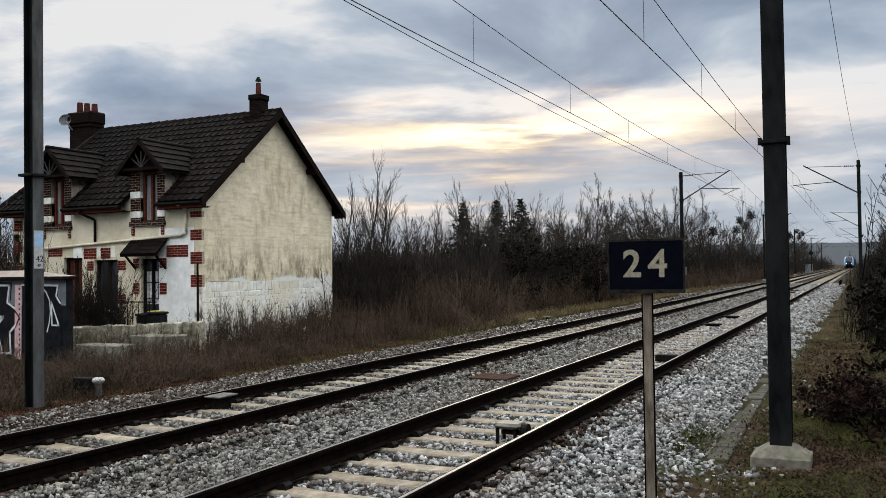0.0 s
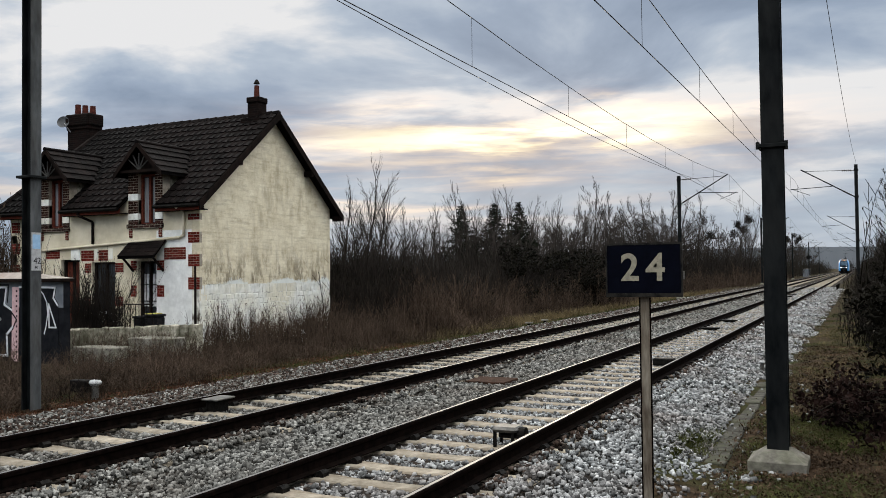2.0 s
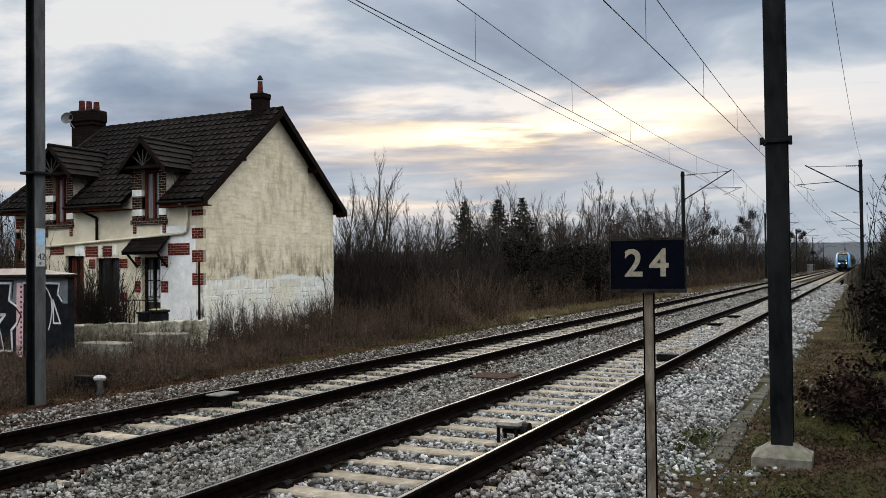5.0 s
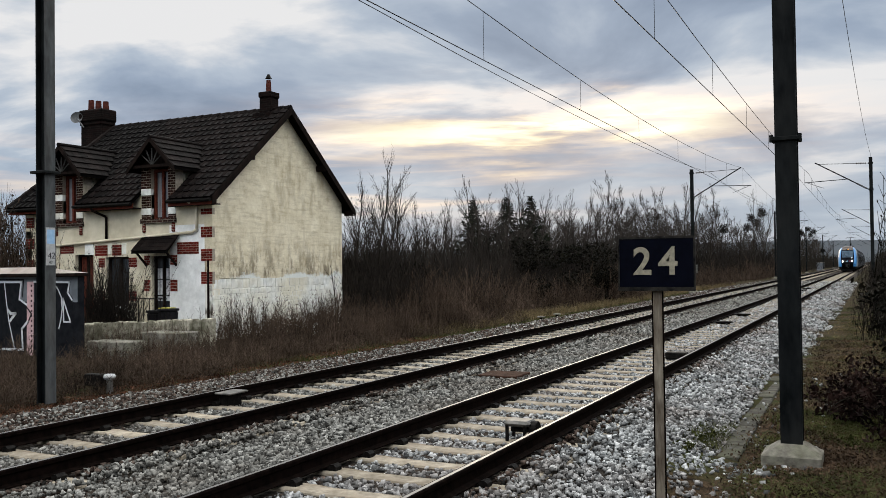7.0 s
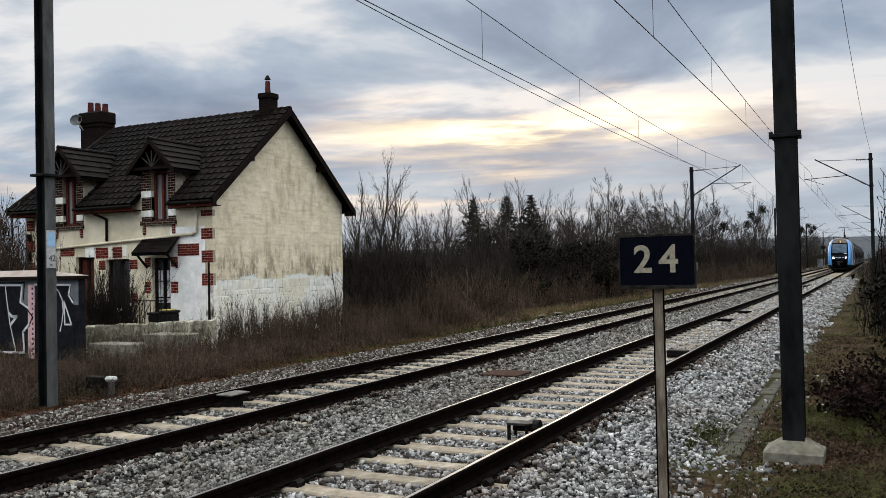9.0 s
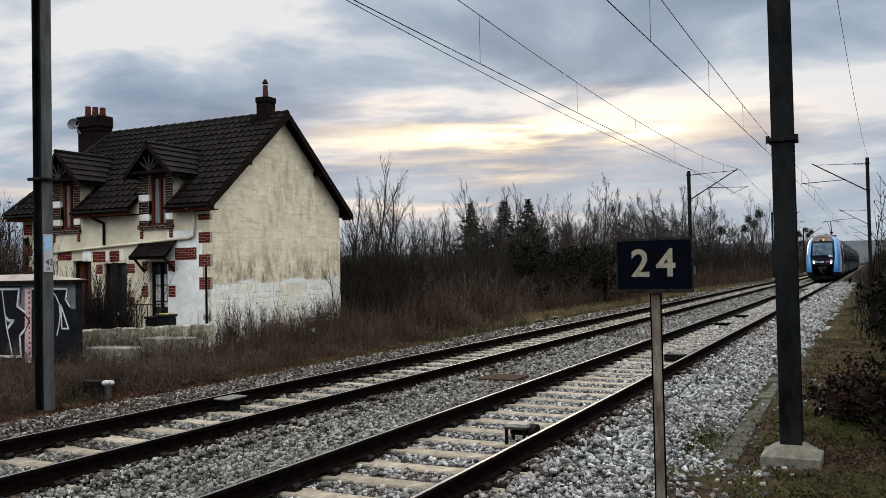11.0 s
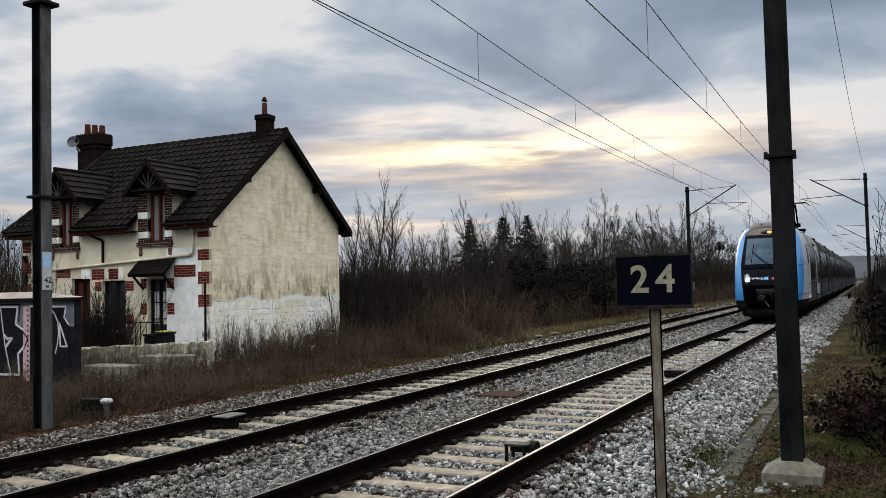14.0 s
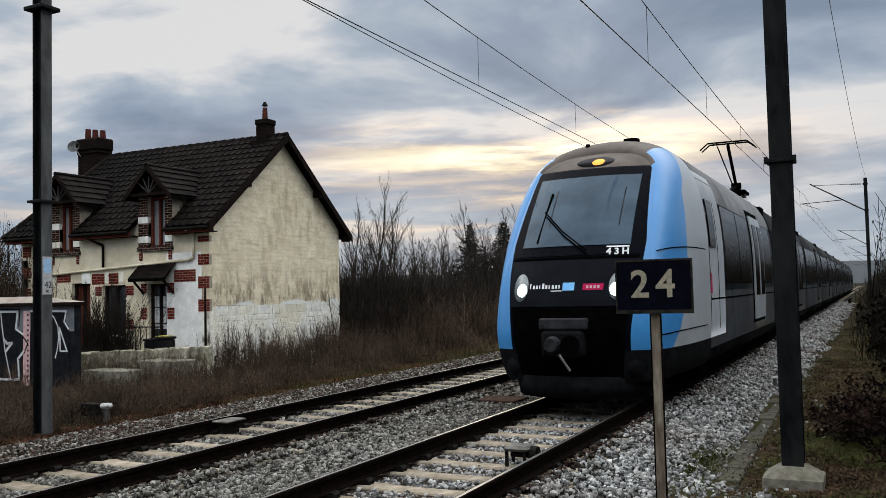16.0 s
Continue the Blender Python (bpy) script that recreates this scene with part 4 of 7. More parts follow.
    for x0, x1 in ((-22.75, -22.35), (-21.72, -21.58), (-21.12, -20.95), (-24.2, -23.95)):
        hp("stone_keystone", bbox(x0, x1, q - 0.01, HY0 + 0.1, 2.36, 2.70, 0.01), M["white_stone"])
    # roof planes
    rx1 = HX1 + 0.32
    hipx = HX0 - 0.35
    ridge_l = -25.1 + 0.0
    rz = roof_z(RIDGE_Y)
    th = 0.09

    def plane(poly, name):
        bm = bmesh.new()
        vs = [bm.verts.new(p) for p in poly]
        fc = bm.faces.new(vs)
        r = bmesh.ops.extrude_face_region(bm, geom=[fc])
        for g in r["geom"]:
            if isinstance(g, bmesh.types.BMVert):
                g.co.z -= th
        bmesh.ops.recalc_face_normals(bm, faces=bm.faces)
        return hp(name, bm, M["tile_joined"])

    hip0 = hipx - 0.0
    cuts = [(-24.17, -22.80), (-20.31, -18.88)]
    yc = HY0 + 0.3
    zc = roof_z(yc)
    hx = hip0 + (ridge_l - hip0) * (yc - EY0) / (RIDGE_Y - EY0)
    front = plane([(hx, yc, zc), (rx1, yc, zc), (rx1, RIDGE_Y, rz), (ridge_l, RIDGE_Y, rz)], "roof")
    plane([(hip0, EY0, EAVE_Z), (cuts[0][0], EY0, EAVE_Z), (cuts[0][0], yc, zc), (hx, yc, zc)], "roof_eaves")
    plane([(cuts[0][1], EY0, EAVE_Z), (cuts[1][0], EY0, EAVE_Z), (cuts[1][0], yc, zc), (cuts[0][1], yc, zc)], "roof_eaves")
    plane([(cuts[1][1], EY0, EAVE_Z), (rx1, EY0, EAVE_Z), (rx1, yc, zc), (cuts[1][1], yc, zc)], "roof_eaves")
    spans = ((hip0, cuts[0][0]), (cuts[0][1], cuts[1][0]), (cuts[1][1], rx1))
    plane([(rx1, EY1, EAVE_Z), (hip0, EY1, EAVE_Z), (ridge_l, RIDGE_Y, rz), (rx1, RIDGE_Y, rz)], "roof")
    # verge boards and purlin ends at the gable
    for sgn in (-1, 1):
        ye = RIDGE_Y + sgn * (RIDGE_Y - EY0)
        bm = bmesh.new()
        p0, p1 = Vector((rx1 + 0.012, ye, EAVE_Z - 0.02)), Vector((rx1 + 0.012, RIDGE_Y, rz - 0.02))
        vs = [bm.verts.new(v) for v in (p0 - Vector((0, 0, 0.2)), p1 - Vector((0, 0, 0.2)), p1 + Vector((0, 0, 0.05)), p0 + Vector((0, 0, 0.05)))]
        fc = bm.faces.new(vs)
        r = bmesh.ops.extrude_face_region(bm, geom=[fc])
        for g in r["geom"]:
            if isinstance(g, bmesh.types.BMVert):
                g.co.x += 0.03
        bmesh.ops.recalc_face_normals(bm, faces=bm.faces)
        hp("verge_board", bm, M["timber"])
        for k in (0.04, 0.5):
            yy = ye + (RIDGE_Y - ye) * k
            zz = EAVE_Z + (rz - EAVE_Z) * k - 0.32
            hp("purlin_end", bbox(HX1, rx1, yy - 0.07, yy + 0.07, zz, zz + 0.2), M["timber"])
    # eaves boards, gutter
    for x0, x1 in spans:
        hp("eaves_board", bbox(x0, x1, EY0 + 0.03, EY0 + 0.06, EAVE_Z - 0.2, EAVE_Z - 0.03), M["red_paint"])
        hp("soffit", bbox(x0, x1, EY0 + 0.06, HY0 - 0.0005, EAVE_Z - 0.2, EAVE_Z - 0.17), M["timber"])
    for x0, x1 in spans:
        hp("gutter", tube(bmesh.new(), (x0, EY0 - 0.04, EAVE_Z - 0.07), (x1, EY0 - 0.04, EAVE_Z - 0.07), 0.055, n=8), M["iron"])
    # downpipes: one short, one running along the wall
    for pts in ([(-22.0, EY0 - 0.03, EAVE_Z - 0.1), (-22.0, EY0 - 0.03, 3.75), (-21.75, HY0 - 0.06, 3.55), (-21.75, HY0 - 0.06, 2.85)], [(-18.05, EY0 - 0.03, EAVE_Z - 0.1), (-18.05, HY0 - 0.06, 3.75), (-18.05, HY0 - 0.06, 3.05), (-18.2, HY0 - 0.06, 2.97), (-24.6, HY0 - 0.06, 2.66)]):
        bm = bmesh.new()
        for a, b in zip(pts, pts[1:]):
            tube(bm, a, b, 0.04, n=8)
        hp("downpipe", bm, M["cream"] if len(pts) == 5 else M["timber"], smooth=True)
    # ridge and hip tiles
    x = ridge_l
    while x < rx1:
        hp("ridge_tile", tube(bmesh.new(), (x, RIDGE_Y, rz - 0.03), (min(x + 0.4, rx1), RIDGE_Y, rz - 0.02), 0.11, 0.125, n=8), M["tile"])
        x += 0.38
    a, b = Vector((ridge_l, RIDGE_Y, rz)), Vector((hip0, EY0, EAVE_Z))
    n = 14
    for i in range(n):
        hp("hip_tile", tube(bmesh.new(), a.lerp(b, i / n), a.lerp(b, (i + 1.1) / n), 0.10, 0.115, n=8), M["tile"])
    # dormers
    for cx, z_ap, key in ((-19.53, 5.88, 0), (-23.43, 5.92, 1)):
        w0, w1, z0, z1 = ups[key]
        d = empty("dormer")
        d.parent = h
        d.matrix_basis = Matrix()
        for s in (-1, 1):
            xa, xb = (w0 - 0.40, w0) if s < 0 else (w1, w1 + 0.30)
            hp("jamb_core", bbox(xa, xb, HY0 + 0.1, HY0 + 0.3, 3.42, 4.98), M["mortar"], d)
            bricks("brick_jamb", xa, xb, 3.42, 4.98, HY0 - 0.02, "brick_sooty", d, "dark brick jamb with pale joints")
            for zz in (3.55, 4.15):
                if not (s > 0 and zz > 4):
                    hp("stone_block", bbox(xa - 0.004, xb + 0.004, HY0 - 0.03, HY0 + 0.1, zz, zz + 0.2, 0.01), M["white_stone"], d)
            # cheek wall back to the roof
            xc = xa if s < 0 else xb
            yb = EY0 + (5.0 - EAVE_Z) / SLOPE
            bm = bmesh.new()
            vs = [bm.verts.new(v) for v in ((xc, HY0 + 0.3, roof_z(HY0 + 0.3) - 0.1), (xc, yb + 0.2, 5.0), (xc, HY0 + 0.3, 5.0))]
            fc = bm.faces.new(vs)
            r = bmesh.ops.extrude_face_region(bm, geom=[fc])
            for g in r["geom"]:
                if isinstance(g, bmesh.types.BMVert):
                    g.co.x += -s * 0.12
            bmesh.ops.recalc_face_normals(bm, faces=bm.faces)
            hp("cheek", bm, M["old_wall"], d, "grey plastered dormer cheek")
            # roof slope
            hw = 0.92
            ze = 4.93
            yf = EY0 - 0.02
            ya = EY0 + (z_ap - EAVE_Z) / SLOPE
            ye = EY0 + (ze - EAVE_Z) / SLOPE
            bm = bmesh.new()
            vs = [bm.verts.new(v) for v in ((cx, yf, z_ap), (cx + s * hw, yf, ze), (cx + s * hw, ye, ze), (cx, ya, z_ap))]
            fc = bm.faces.new(vs)
            r = bmesh.ops.extrude_face_region(bm, geom=[fc])
            for g in r["geom"]:
                if isinstance(g, bmesh.types.BMVert):
                    g.co.z -= 0.08
            bmesh.ops.recalc_face_normals(bm, faces=bm.faces)
            slope = hp("dormer_roof", bm, M["tile_joined"], d)
            # rows of tiles on the slope
            rows = 5
            up = Vector((cx - (cx + s * hw), 0, z_ap - ze))
            for i in range(rows):
                lo = i / rows
                p0 = Vector((cx + s * hw, 0, ze)).lerp(Vector((cx, 0, z_ap)), lo)
                yend = ye + (ya - ye) * lo
                k = max(2, int((yend - yf) / 0.27))
                for j in range(k):
                    y0 = yf + (yend - yf) * j / k
                    y1 = yf + (yend - yf) * (j + 1) / k
                    p1 = p0 + up * (1.05 / rows)
                    nv = Vector((s * up.z, 0, abs(up.x))).normalized()
                    bm = bmesh.new()
                    q4 = [p0 + nv * 0.045, p0 + nv * 0.045, p1 + nv * 0.012, p1 + nv * 0.012]
                    vs = [bm.verts.new((q4[a].x, yy, q4[a].z)) for a, yy in ((0, y0 + 0.008), (1, y1), (2, y1), (3, y0 + 0.008))]
                    lo4 = [bm.verts.new(v.co - nv * 0.03) for v in vs]
                    bm.faces.new(vs)
                    for u in range(4):
                        bm.faces.new((vs[u], lo4[u], lo4[(u + 1) % 4], vs[(u + 1) % 4]))
                    bmesh.ops.recalc_face_normals(bm, faces=bm.faces)
                    hp("roof_tile", bm, M["tile"], slope)
            # barge board
            bm = bmesh.new()
            vs = [bm.verts.new(v) for v in ((cx, yf - 0.03, z_ap + 0.02), (cx + s * (hw + 0.03), yf - 0.03, ze + 0.0), (cx + s * (hw + 0.03), yf - 0.03, ze - 0.16), (cx, yf - 0.03, z_ap - 0.15))]
            fc = bm.faces.new(vs)
            r = bmesh.ops.extrude_face_region(bm, geom=[fc])
            for g in r["geom"]:
                if isinstance(g, bmesh.types.BMVert):
                    g.co.y += 0.035
            bmesh.ops.recalc_face_normals(bm, faces=bm.faces)
            hp("barge_board", bm, M["timber"], d)
        # tie beam and fan of struts in the gable
        hp("tie_beam", bbox(cx - 0.78, cx + 0.78, EY0 + 0.02, EY0 + 0.10, 4.96, 5.04), M["timber"], d)
        for an in (-50, -25, 0, 25, 50):
            e = Vector((cx + 0.55 * math.sin(radians(an)), EY0 + 0.06, 5.04 + 0.5 * math.cos(radians(an))))
            hp("strut", tube(bmesh.new(), (cx, EY0 + 0.06, 5.03), e, 0.022, n=5), M["zinc_dark"], d)
        bm = bmesh.new()
        vs = [bm.verts.new(v) for v in ((cx - 0.75, EY0 + 0.3, 4.98), (cx + 0.75, EY0 + 0.3, 4.98), (cx, EY0 + 0.3, z_ap - 0.12))]
        fc = bm.faces.new(vs)
        r = bmesh.ops.extrude_face_region(bm, geom=[fc])
        for g in r["geom"]:
            if isinstance(g, bmesh.types.BMVert):
                g.co.y += 0.4
        bmesh.ops.recalc_face_normals(bm, faces=bm.faces)
        hp("tympanum", bm, M["timber"], d)
        hp("sill", bbox(w0 - 0.42, w1 + 0.32, HY0 - 0.08, HY0 + 0.1, 3.28, 3.42, 0.01), M["brick_dark"], d, "brick sill on end")
        for xx in (w0 - 0.30, w1 + 0.2):
            hp("corbel", bbox(xx - 0.06, xx + 0.06, HY0 - 0.06, HY0 + 0.05, 3.0, 3.28, 0.03), M["brick"], d)
        hp("ridge_tile", tube(bmesh.new(), (cx, EY0 - 0.06, z_ap), (cx, EY0 + (z_ap - EAVE_Z) / SLOPE, z_ap), 0.07, n=8), M["tile"], d)
    # canopy over the door
    c = empty("canopy")
    c.parent = h
    c.matrix_basis = Matrix()
    bm = bmesh.new()
    vs = [bm.verts.new(v) for v in ((-20.22, 19.58, 2.42), (-18.78, 19.58, 2.42), (-18.84, HY0 - 0.01, 2.90), (-20.14, HY0 - 0.01, 2.90))]
    fc = bm.faces.new(vs)
    r = bmesh.ops.extrude_face_region(bm, geom=[fc])
    for g in r["geom"]:
        if isinstance(g, bmesh.types.BMVert):
            g.co.z -= 0.07
    bmesh.ops.recalc_face_normals(bm, faces=bm.faces)
    hp("canopy_roof", bm, M["tile_joined"], c)
    rise = math.atan(0.48 / 0.51)
    for i in range(4):
        for j in range(6):
            y0 = 19.57 + 0.125 * i
            z0 = 2.42 + 0.48 / 0.51 * (y0 - 19.58)
            x0 = -20.22 + 0.24 * j + 0.004 * i
            hp("roof_tile", bbox(x0 + 0.004, x0 + 0.235, 0, 0.20, 0, 0.028, 0.0, m=Matrix.Translation((0, y0, z0 + 0.012)) @ Matrix.Rotation(rise - 0.06, 4, "X")), M["tile"], c)
    for x in (-20.1, -18.9):
        bm = bmesh.new()
        tube(bm, (x, HY0, 1.98), (x, 19.66, 2.40), 0.04, n=6)
        hp("bracket", bm, M["timber"], c)
    # chimneys
    ch = hp("chimney", bbox(-18.29, -17.85, RIDGE_Y - 0.22, RIDGE_Y + 0.22, 6.4, 7.74), M["brick_soot"], label="sooty brick chimney stack")
    hp("cap", bbox(-18.325, -17.815, RIDGE_Y - 0.255, RIDGE_Y + 0.255, 7.56, 7.745, 0.02), M["brick_soot"], ch)
    hp("chimney_pot", tube(bmesh.new(), (-18.08, RIDGE_Y, 7.72), (-18.08, RIDGE_Y, 8.16), 0.10, 0.08, n=10), M["pot"], ch, "red clay pot")
    hp("pot_cowl", tube(bmesh.new(), (-18.08, RIDGE_Y, 8.22), (-18.08, RIDGE_Y, 8.36), 0.11, 0.04, n=8), M["iron"], ch)
    hp("flashing", bbox(-18.4, -17.72, RIDGE_Y - 0.45, RIDGE_Y - 0.2, 6.75, 7.0), M["brick_soot"], ch)
    ch = hp("chimney", bbox(-26.55, -25.50, RIDGE_Y - 0.3, RIDGE_Y + 0.3, 5.2, 7.45), M["brick_soot"], label="wide sooty brick chimney with three pots")
    hp("cap", bbox(-26.63, -25.42, RIDGE_Y - 0.38, RIDGE_Y + 0.38, 7.40, 7.86, 0.05), M["brick_soot"], ch)
    hp("corbel", bbox(-26.59, -25.46, RIDGE_Y - 0.34, RIDGE_Y + 0.34, 7.28, 7.40, 0.02), M["brick_soot"], ch)
    for x, z in ((-26.35, 8.28), (-25.98, 8.22), (-25.6, 8.16)):
        hp("chimney_pot", tube(bmesh.new(), (x, RIDGE_Y, 7.84), (x, RIDGE_Y, z), 0.12, 0.10, n=10), M["pot"], ch, "red clay pot")
    # satellite dish on the wide chimney
    bm = bmesh.new()
    bmesh.ops.create_uvsphere(bm, u_segments=20, v_segments=10, radius=0.42)
    bmesh.ops.delete(bm, geom=[v for v in bm.verts if v.co.z > -0.24], context="VERTS")
    bmesh.ops.transform(bm, matrix=Matrix.Translation((-26.52, RIDGE_Y - 0.62, 7.62)) @ Matrix.Rotation(radians(75), 4, "X") @ Matrix.Rotation(radians(25), 4, "Y") @ Matrix.Diagonal((0.66, 0.66, 0.6, 1)), verts=bm.verts)
    dish = hp("satellite_dish", bm, M["dish"], smooth=True, label="grey satellite dish")
    hp("dish_arm", tube(bmesh.new(), (-26.42, RIDGE_Y - 0.29, 7.22), (-26.50, RIDGE_Y - 0.52, 7.52), 0.025, n=6), M["zinc"], dish)
    # main roof tiles towards the yard: the best seen as single pieces
    v, f = tile_verts()
    base_me = None
    sl = math.atan(SLOPE)
    slope_len = (RIDGE_Y - EY0) / math.cos(sl)
    rows = 15
    step = slope_len / rows
    single = 0
    jv, jf = [], []
    for i in range(rows):
        d = i * step
        y0 = EY0 - 0.05 + d * math.cos(sl)
        z0 = EAVE_Z - 0.04 + d * math.sin(sl) + 0.03
        lim = hip0 + (ridge_l - hip0) * (i + 0.6) / rows
        k = int((rx1 - lim) / 0.262)
        for j in range(k):
            x = rx1 - 0.262 * (j + 1)
            zc = z0 + 0.2
            skip = False
            for cx in (-19.53, -23.43):
                hw = 0.86 if zc < 4.9 else 0.92 * max(0, (5.9 - zc)) / 0.95
                if y0 < HY0 + 0.25 and w_in(x + 0.13, cx, 0.84):
                    skip = True
                if abs(x + 0.13 - cx) < hw and zc < 5.85 and zc >= 4.3:
                    skip = True
            if skip:
                continue
            m = inv @ Matrix.Translation((x, y0, z0)) @ Matrix.Rotation(sl, 4, "X")
            if j < 20 and single < 300:
                if base_me is None:
                    t0 = mesh_part("roof_tile", v, f, M["tile"], front)
                    base_me = t0
                    t0.matrix_basis = m
                else:
                    share(base_me, m, front)
                single += 1
            else:
                o = len(jv)
                jv += [tuple(m @ Vector(p)) for p in v]
                jf += [tuple(o + a for a in q) for q in f]
    tagged(mesh_part("roof_tiles", jv, jf, M["tile_joined"], front), kind="stuff")
    return h


def w_in(x, c, h):
    return abs(x - c) < h


house()


def shed():
    s = empty("shed", pose(-18.6, 15.6, 0))
    tagged(s, "low flat-roofed shed sprayed with black and white graffiti", "shed")
    x0, x1, y0, y1 = -22.5, -17.22, 15.0, 15.18
    o = Vector((-18.6, 15.6, 0))

    def sp(name, bm, material, parent=None, label=""):
        bmesh.ops.translate(bm, vec=-o, verts=bm.verts)
        return part(name, bm, material, parent or s, label)

    sp("body", bbox(x0, x1, y0, y1, -0.4, 1.72), M["shed_dark"])
    sp("graffiti_ground", bbox(-22.4, -17.24, y0 - 0.006, y0 - 0.001, 1.10, 1.715), M["shed_grey"], label="grey-blue sprayed band")
    rf = bmesh.new()
    box(rf, x0 - 0.15, x1 + 0.05, y0 - 0.15, y1 + 0.1, 1.72, 1.80, 0.01)
    sp("fascia", rf, M["timber"])
    # shallow hipped sheet roof
    bm = bmesh.new()
    a = [bm.verts.new(p) for p in ((x0 - 0.14, y0 - 0.14, 1.803), (x1 + 0.04, y0 - 0.14, 1.803), (x1 + 0.04, y1 + 0.09, 1.803), (x0 - 0.14, y1 + 0.09, 1.803))]
    r = [bm.verts.new(p) for p in ((x0 + 0.9, y0 + 0.08, 1.96), (x1 - 1.3, y0 + 0.08, 1.96))]
    for q in ((a[0], a[1], r[1], r[0]), (a[1], a[2], r[1]), (a[2], a[3], r[0], r[1]), (a[3], a[0], r[0]), (a[3], a[2], a[1], a[0])):
        bm.faces.new(q)
    sp("roof", bm, M["roofing"], label="pale hipped sheet roof")
    # painted panels and letter shapes
    def panel(pts, material, off, label=""):
        bm = bmesh.new()
        bm.faces.new([bm.verts.new((x, y0 - off, z)) for x, z in pts])
        r = bmesh.ops.extrude_face_region(bm, geom=list(bm.faces))
        for g in r["geom"]:
            if isinstance(g, bmesh.types.BMVert):
                g.co.y -= 0.004
        bmesh.ops.recalc_face_normals(bm, faces=bm.faces)
        sp("graffiti_panel", bm, material, label=label)

    panel([(-21.9, -0.2), (-19.18, -0.2), (-19.2, 0.42), (-19.02, 0.62), (-19.02, 1.02), (-19.29, 1.15), (-19.22, 1.57), (-21.9, 1.58)], M["shed_dark"], 0.008, "black sprayed letter shape")
    panel([(-18.74, -0.1), (-17.40, 0.15), (-17.40, 1.20), (-17.52, 1.33), (-17.48, 1.57), (-18.74, 1.57)], M["shed_dark"], 0.008, "black sprayed letter shape")
    panel([(-19.02, -0.25), (-18.78, -0.25), (-18.76, 1.60), (-19.0, 1.60)], M["spray_pink"], 0.013, "pale pink sprayed column")
    for i in range(14):
        z = -0.15 + 0.125 * i
        panel([(-18.86, z), (-18.81, z), (-18.81, z + 0.05), (-18.86, z + 0.05)], M["shed_dark"], 0.018)

    def stroke(pts, w, material=None):
        bm = bmesh.new()
        for (ax, az), (bx, bz) in zip(pts, pts[1:]):
            a, b = Vector((ax, az)), Vector((bx, bz))
            d = (b - a).normalized()
            n = Vector((-d.y, d.x)) * w / 2
            e = d * w * 0.45
            vs = []
            for p in (a - e + n, b + e + n, b + e - n, a - e - n):
                vs.append(bm.verts.new((p.x, y0 - 0.016, p.y)))
            bm.faces.new(vs)
        r = bmesh.ops.extrude_face_region(bm, geom=list(bm.faces))
        for g in r["geom"]:
            if isinstance(g, bmesh.types.BMVert):
                g.co.y -= 0.004
        bmesh.ops.recalc_face_normals(bm, faces=bm.faces)
        sp("graffiti_stroke", bm, material or M["spray_white"])

    stroke([(-21.9, 1.60), (-19.21, 1.59), (-19.28, 1.16), (-19.02, 1.03)], 0.05)
    stroke([(-21.9, 1.66), (-19.12, 1.65), (-19.17, 1.22)], 0.03, M["shed_dark"])
    stroke([(-19.83, 1.55), (-19.78, 1.2), (-19.67, 0.6), (-19.47, -0.06)], 0.03)
    stroke([(-21.9, -0.12), (-19.16, -0.10), (-19.19, 0.42), (-18.98, 0.61)], 0.06)
    stroke([(-19.70, 0.88), (-19.60, 0.80), (-19.43, 0.80), (-19.62, 0.62)], 0.07)
    stroke([(-20.9, 1.4), (-20.6, 0.7), (-20.75, 0.1)], 0.05)
    stroke([(-18.05, 1.54), (-17.90, 1.42), (-17.78, 1.22), (-17.75, 0.94), (-17.80, 0.66), (-17.87, 0.46)], 0.03)
    stroke([(-18.74, 1.60), (-17.50, 1.58), (-17.56, 1.33), (-17.42, 1.16)], 0.045)
    stroke([(-17.72, 1.18), (-17.70, 0.62), (-17.47, 0.62), (-17.72, 1.18)], 0.04)
    stroke([(-18.6, 0.95), (-18.45, 0.88), (-18.62, 0.78)], 0.06)
    stroke([(-19.0, 0.95), (-18.84, 0.80), (-18.98, 0.55)], 0.04, M["shed_dark"])


shed()


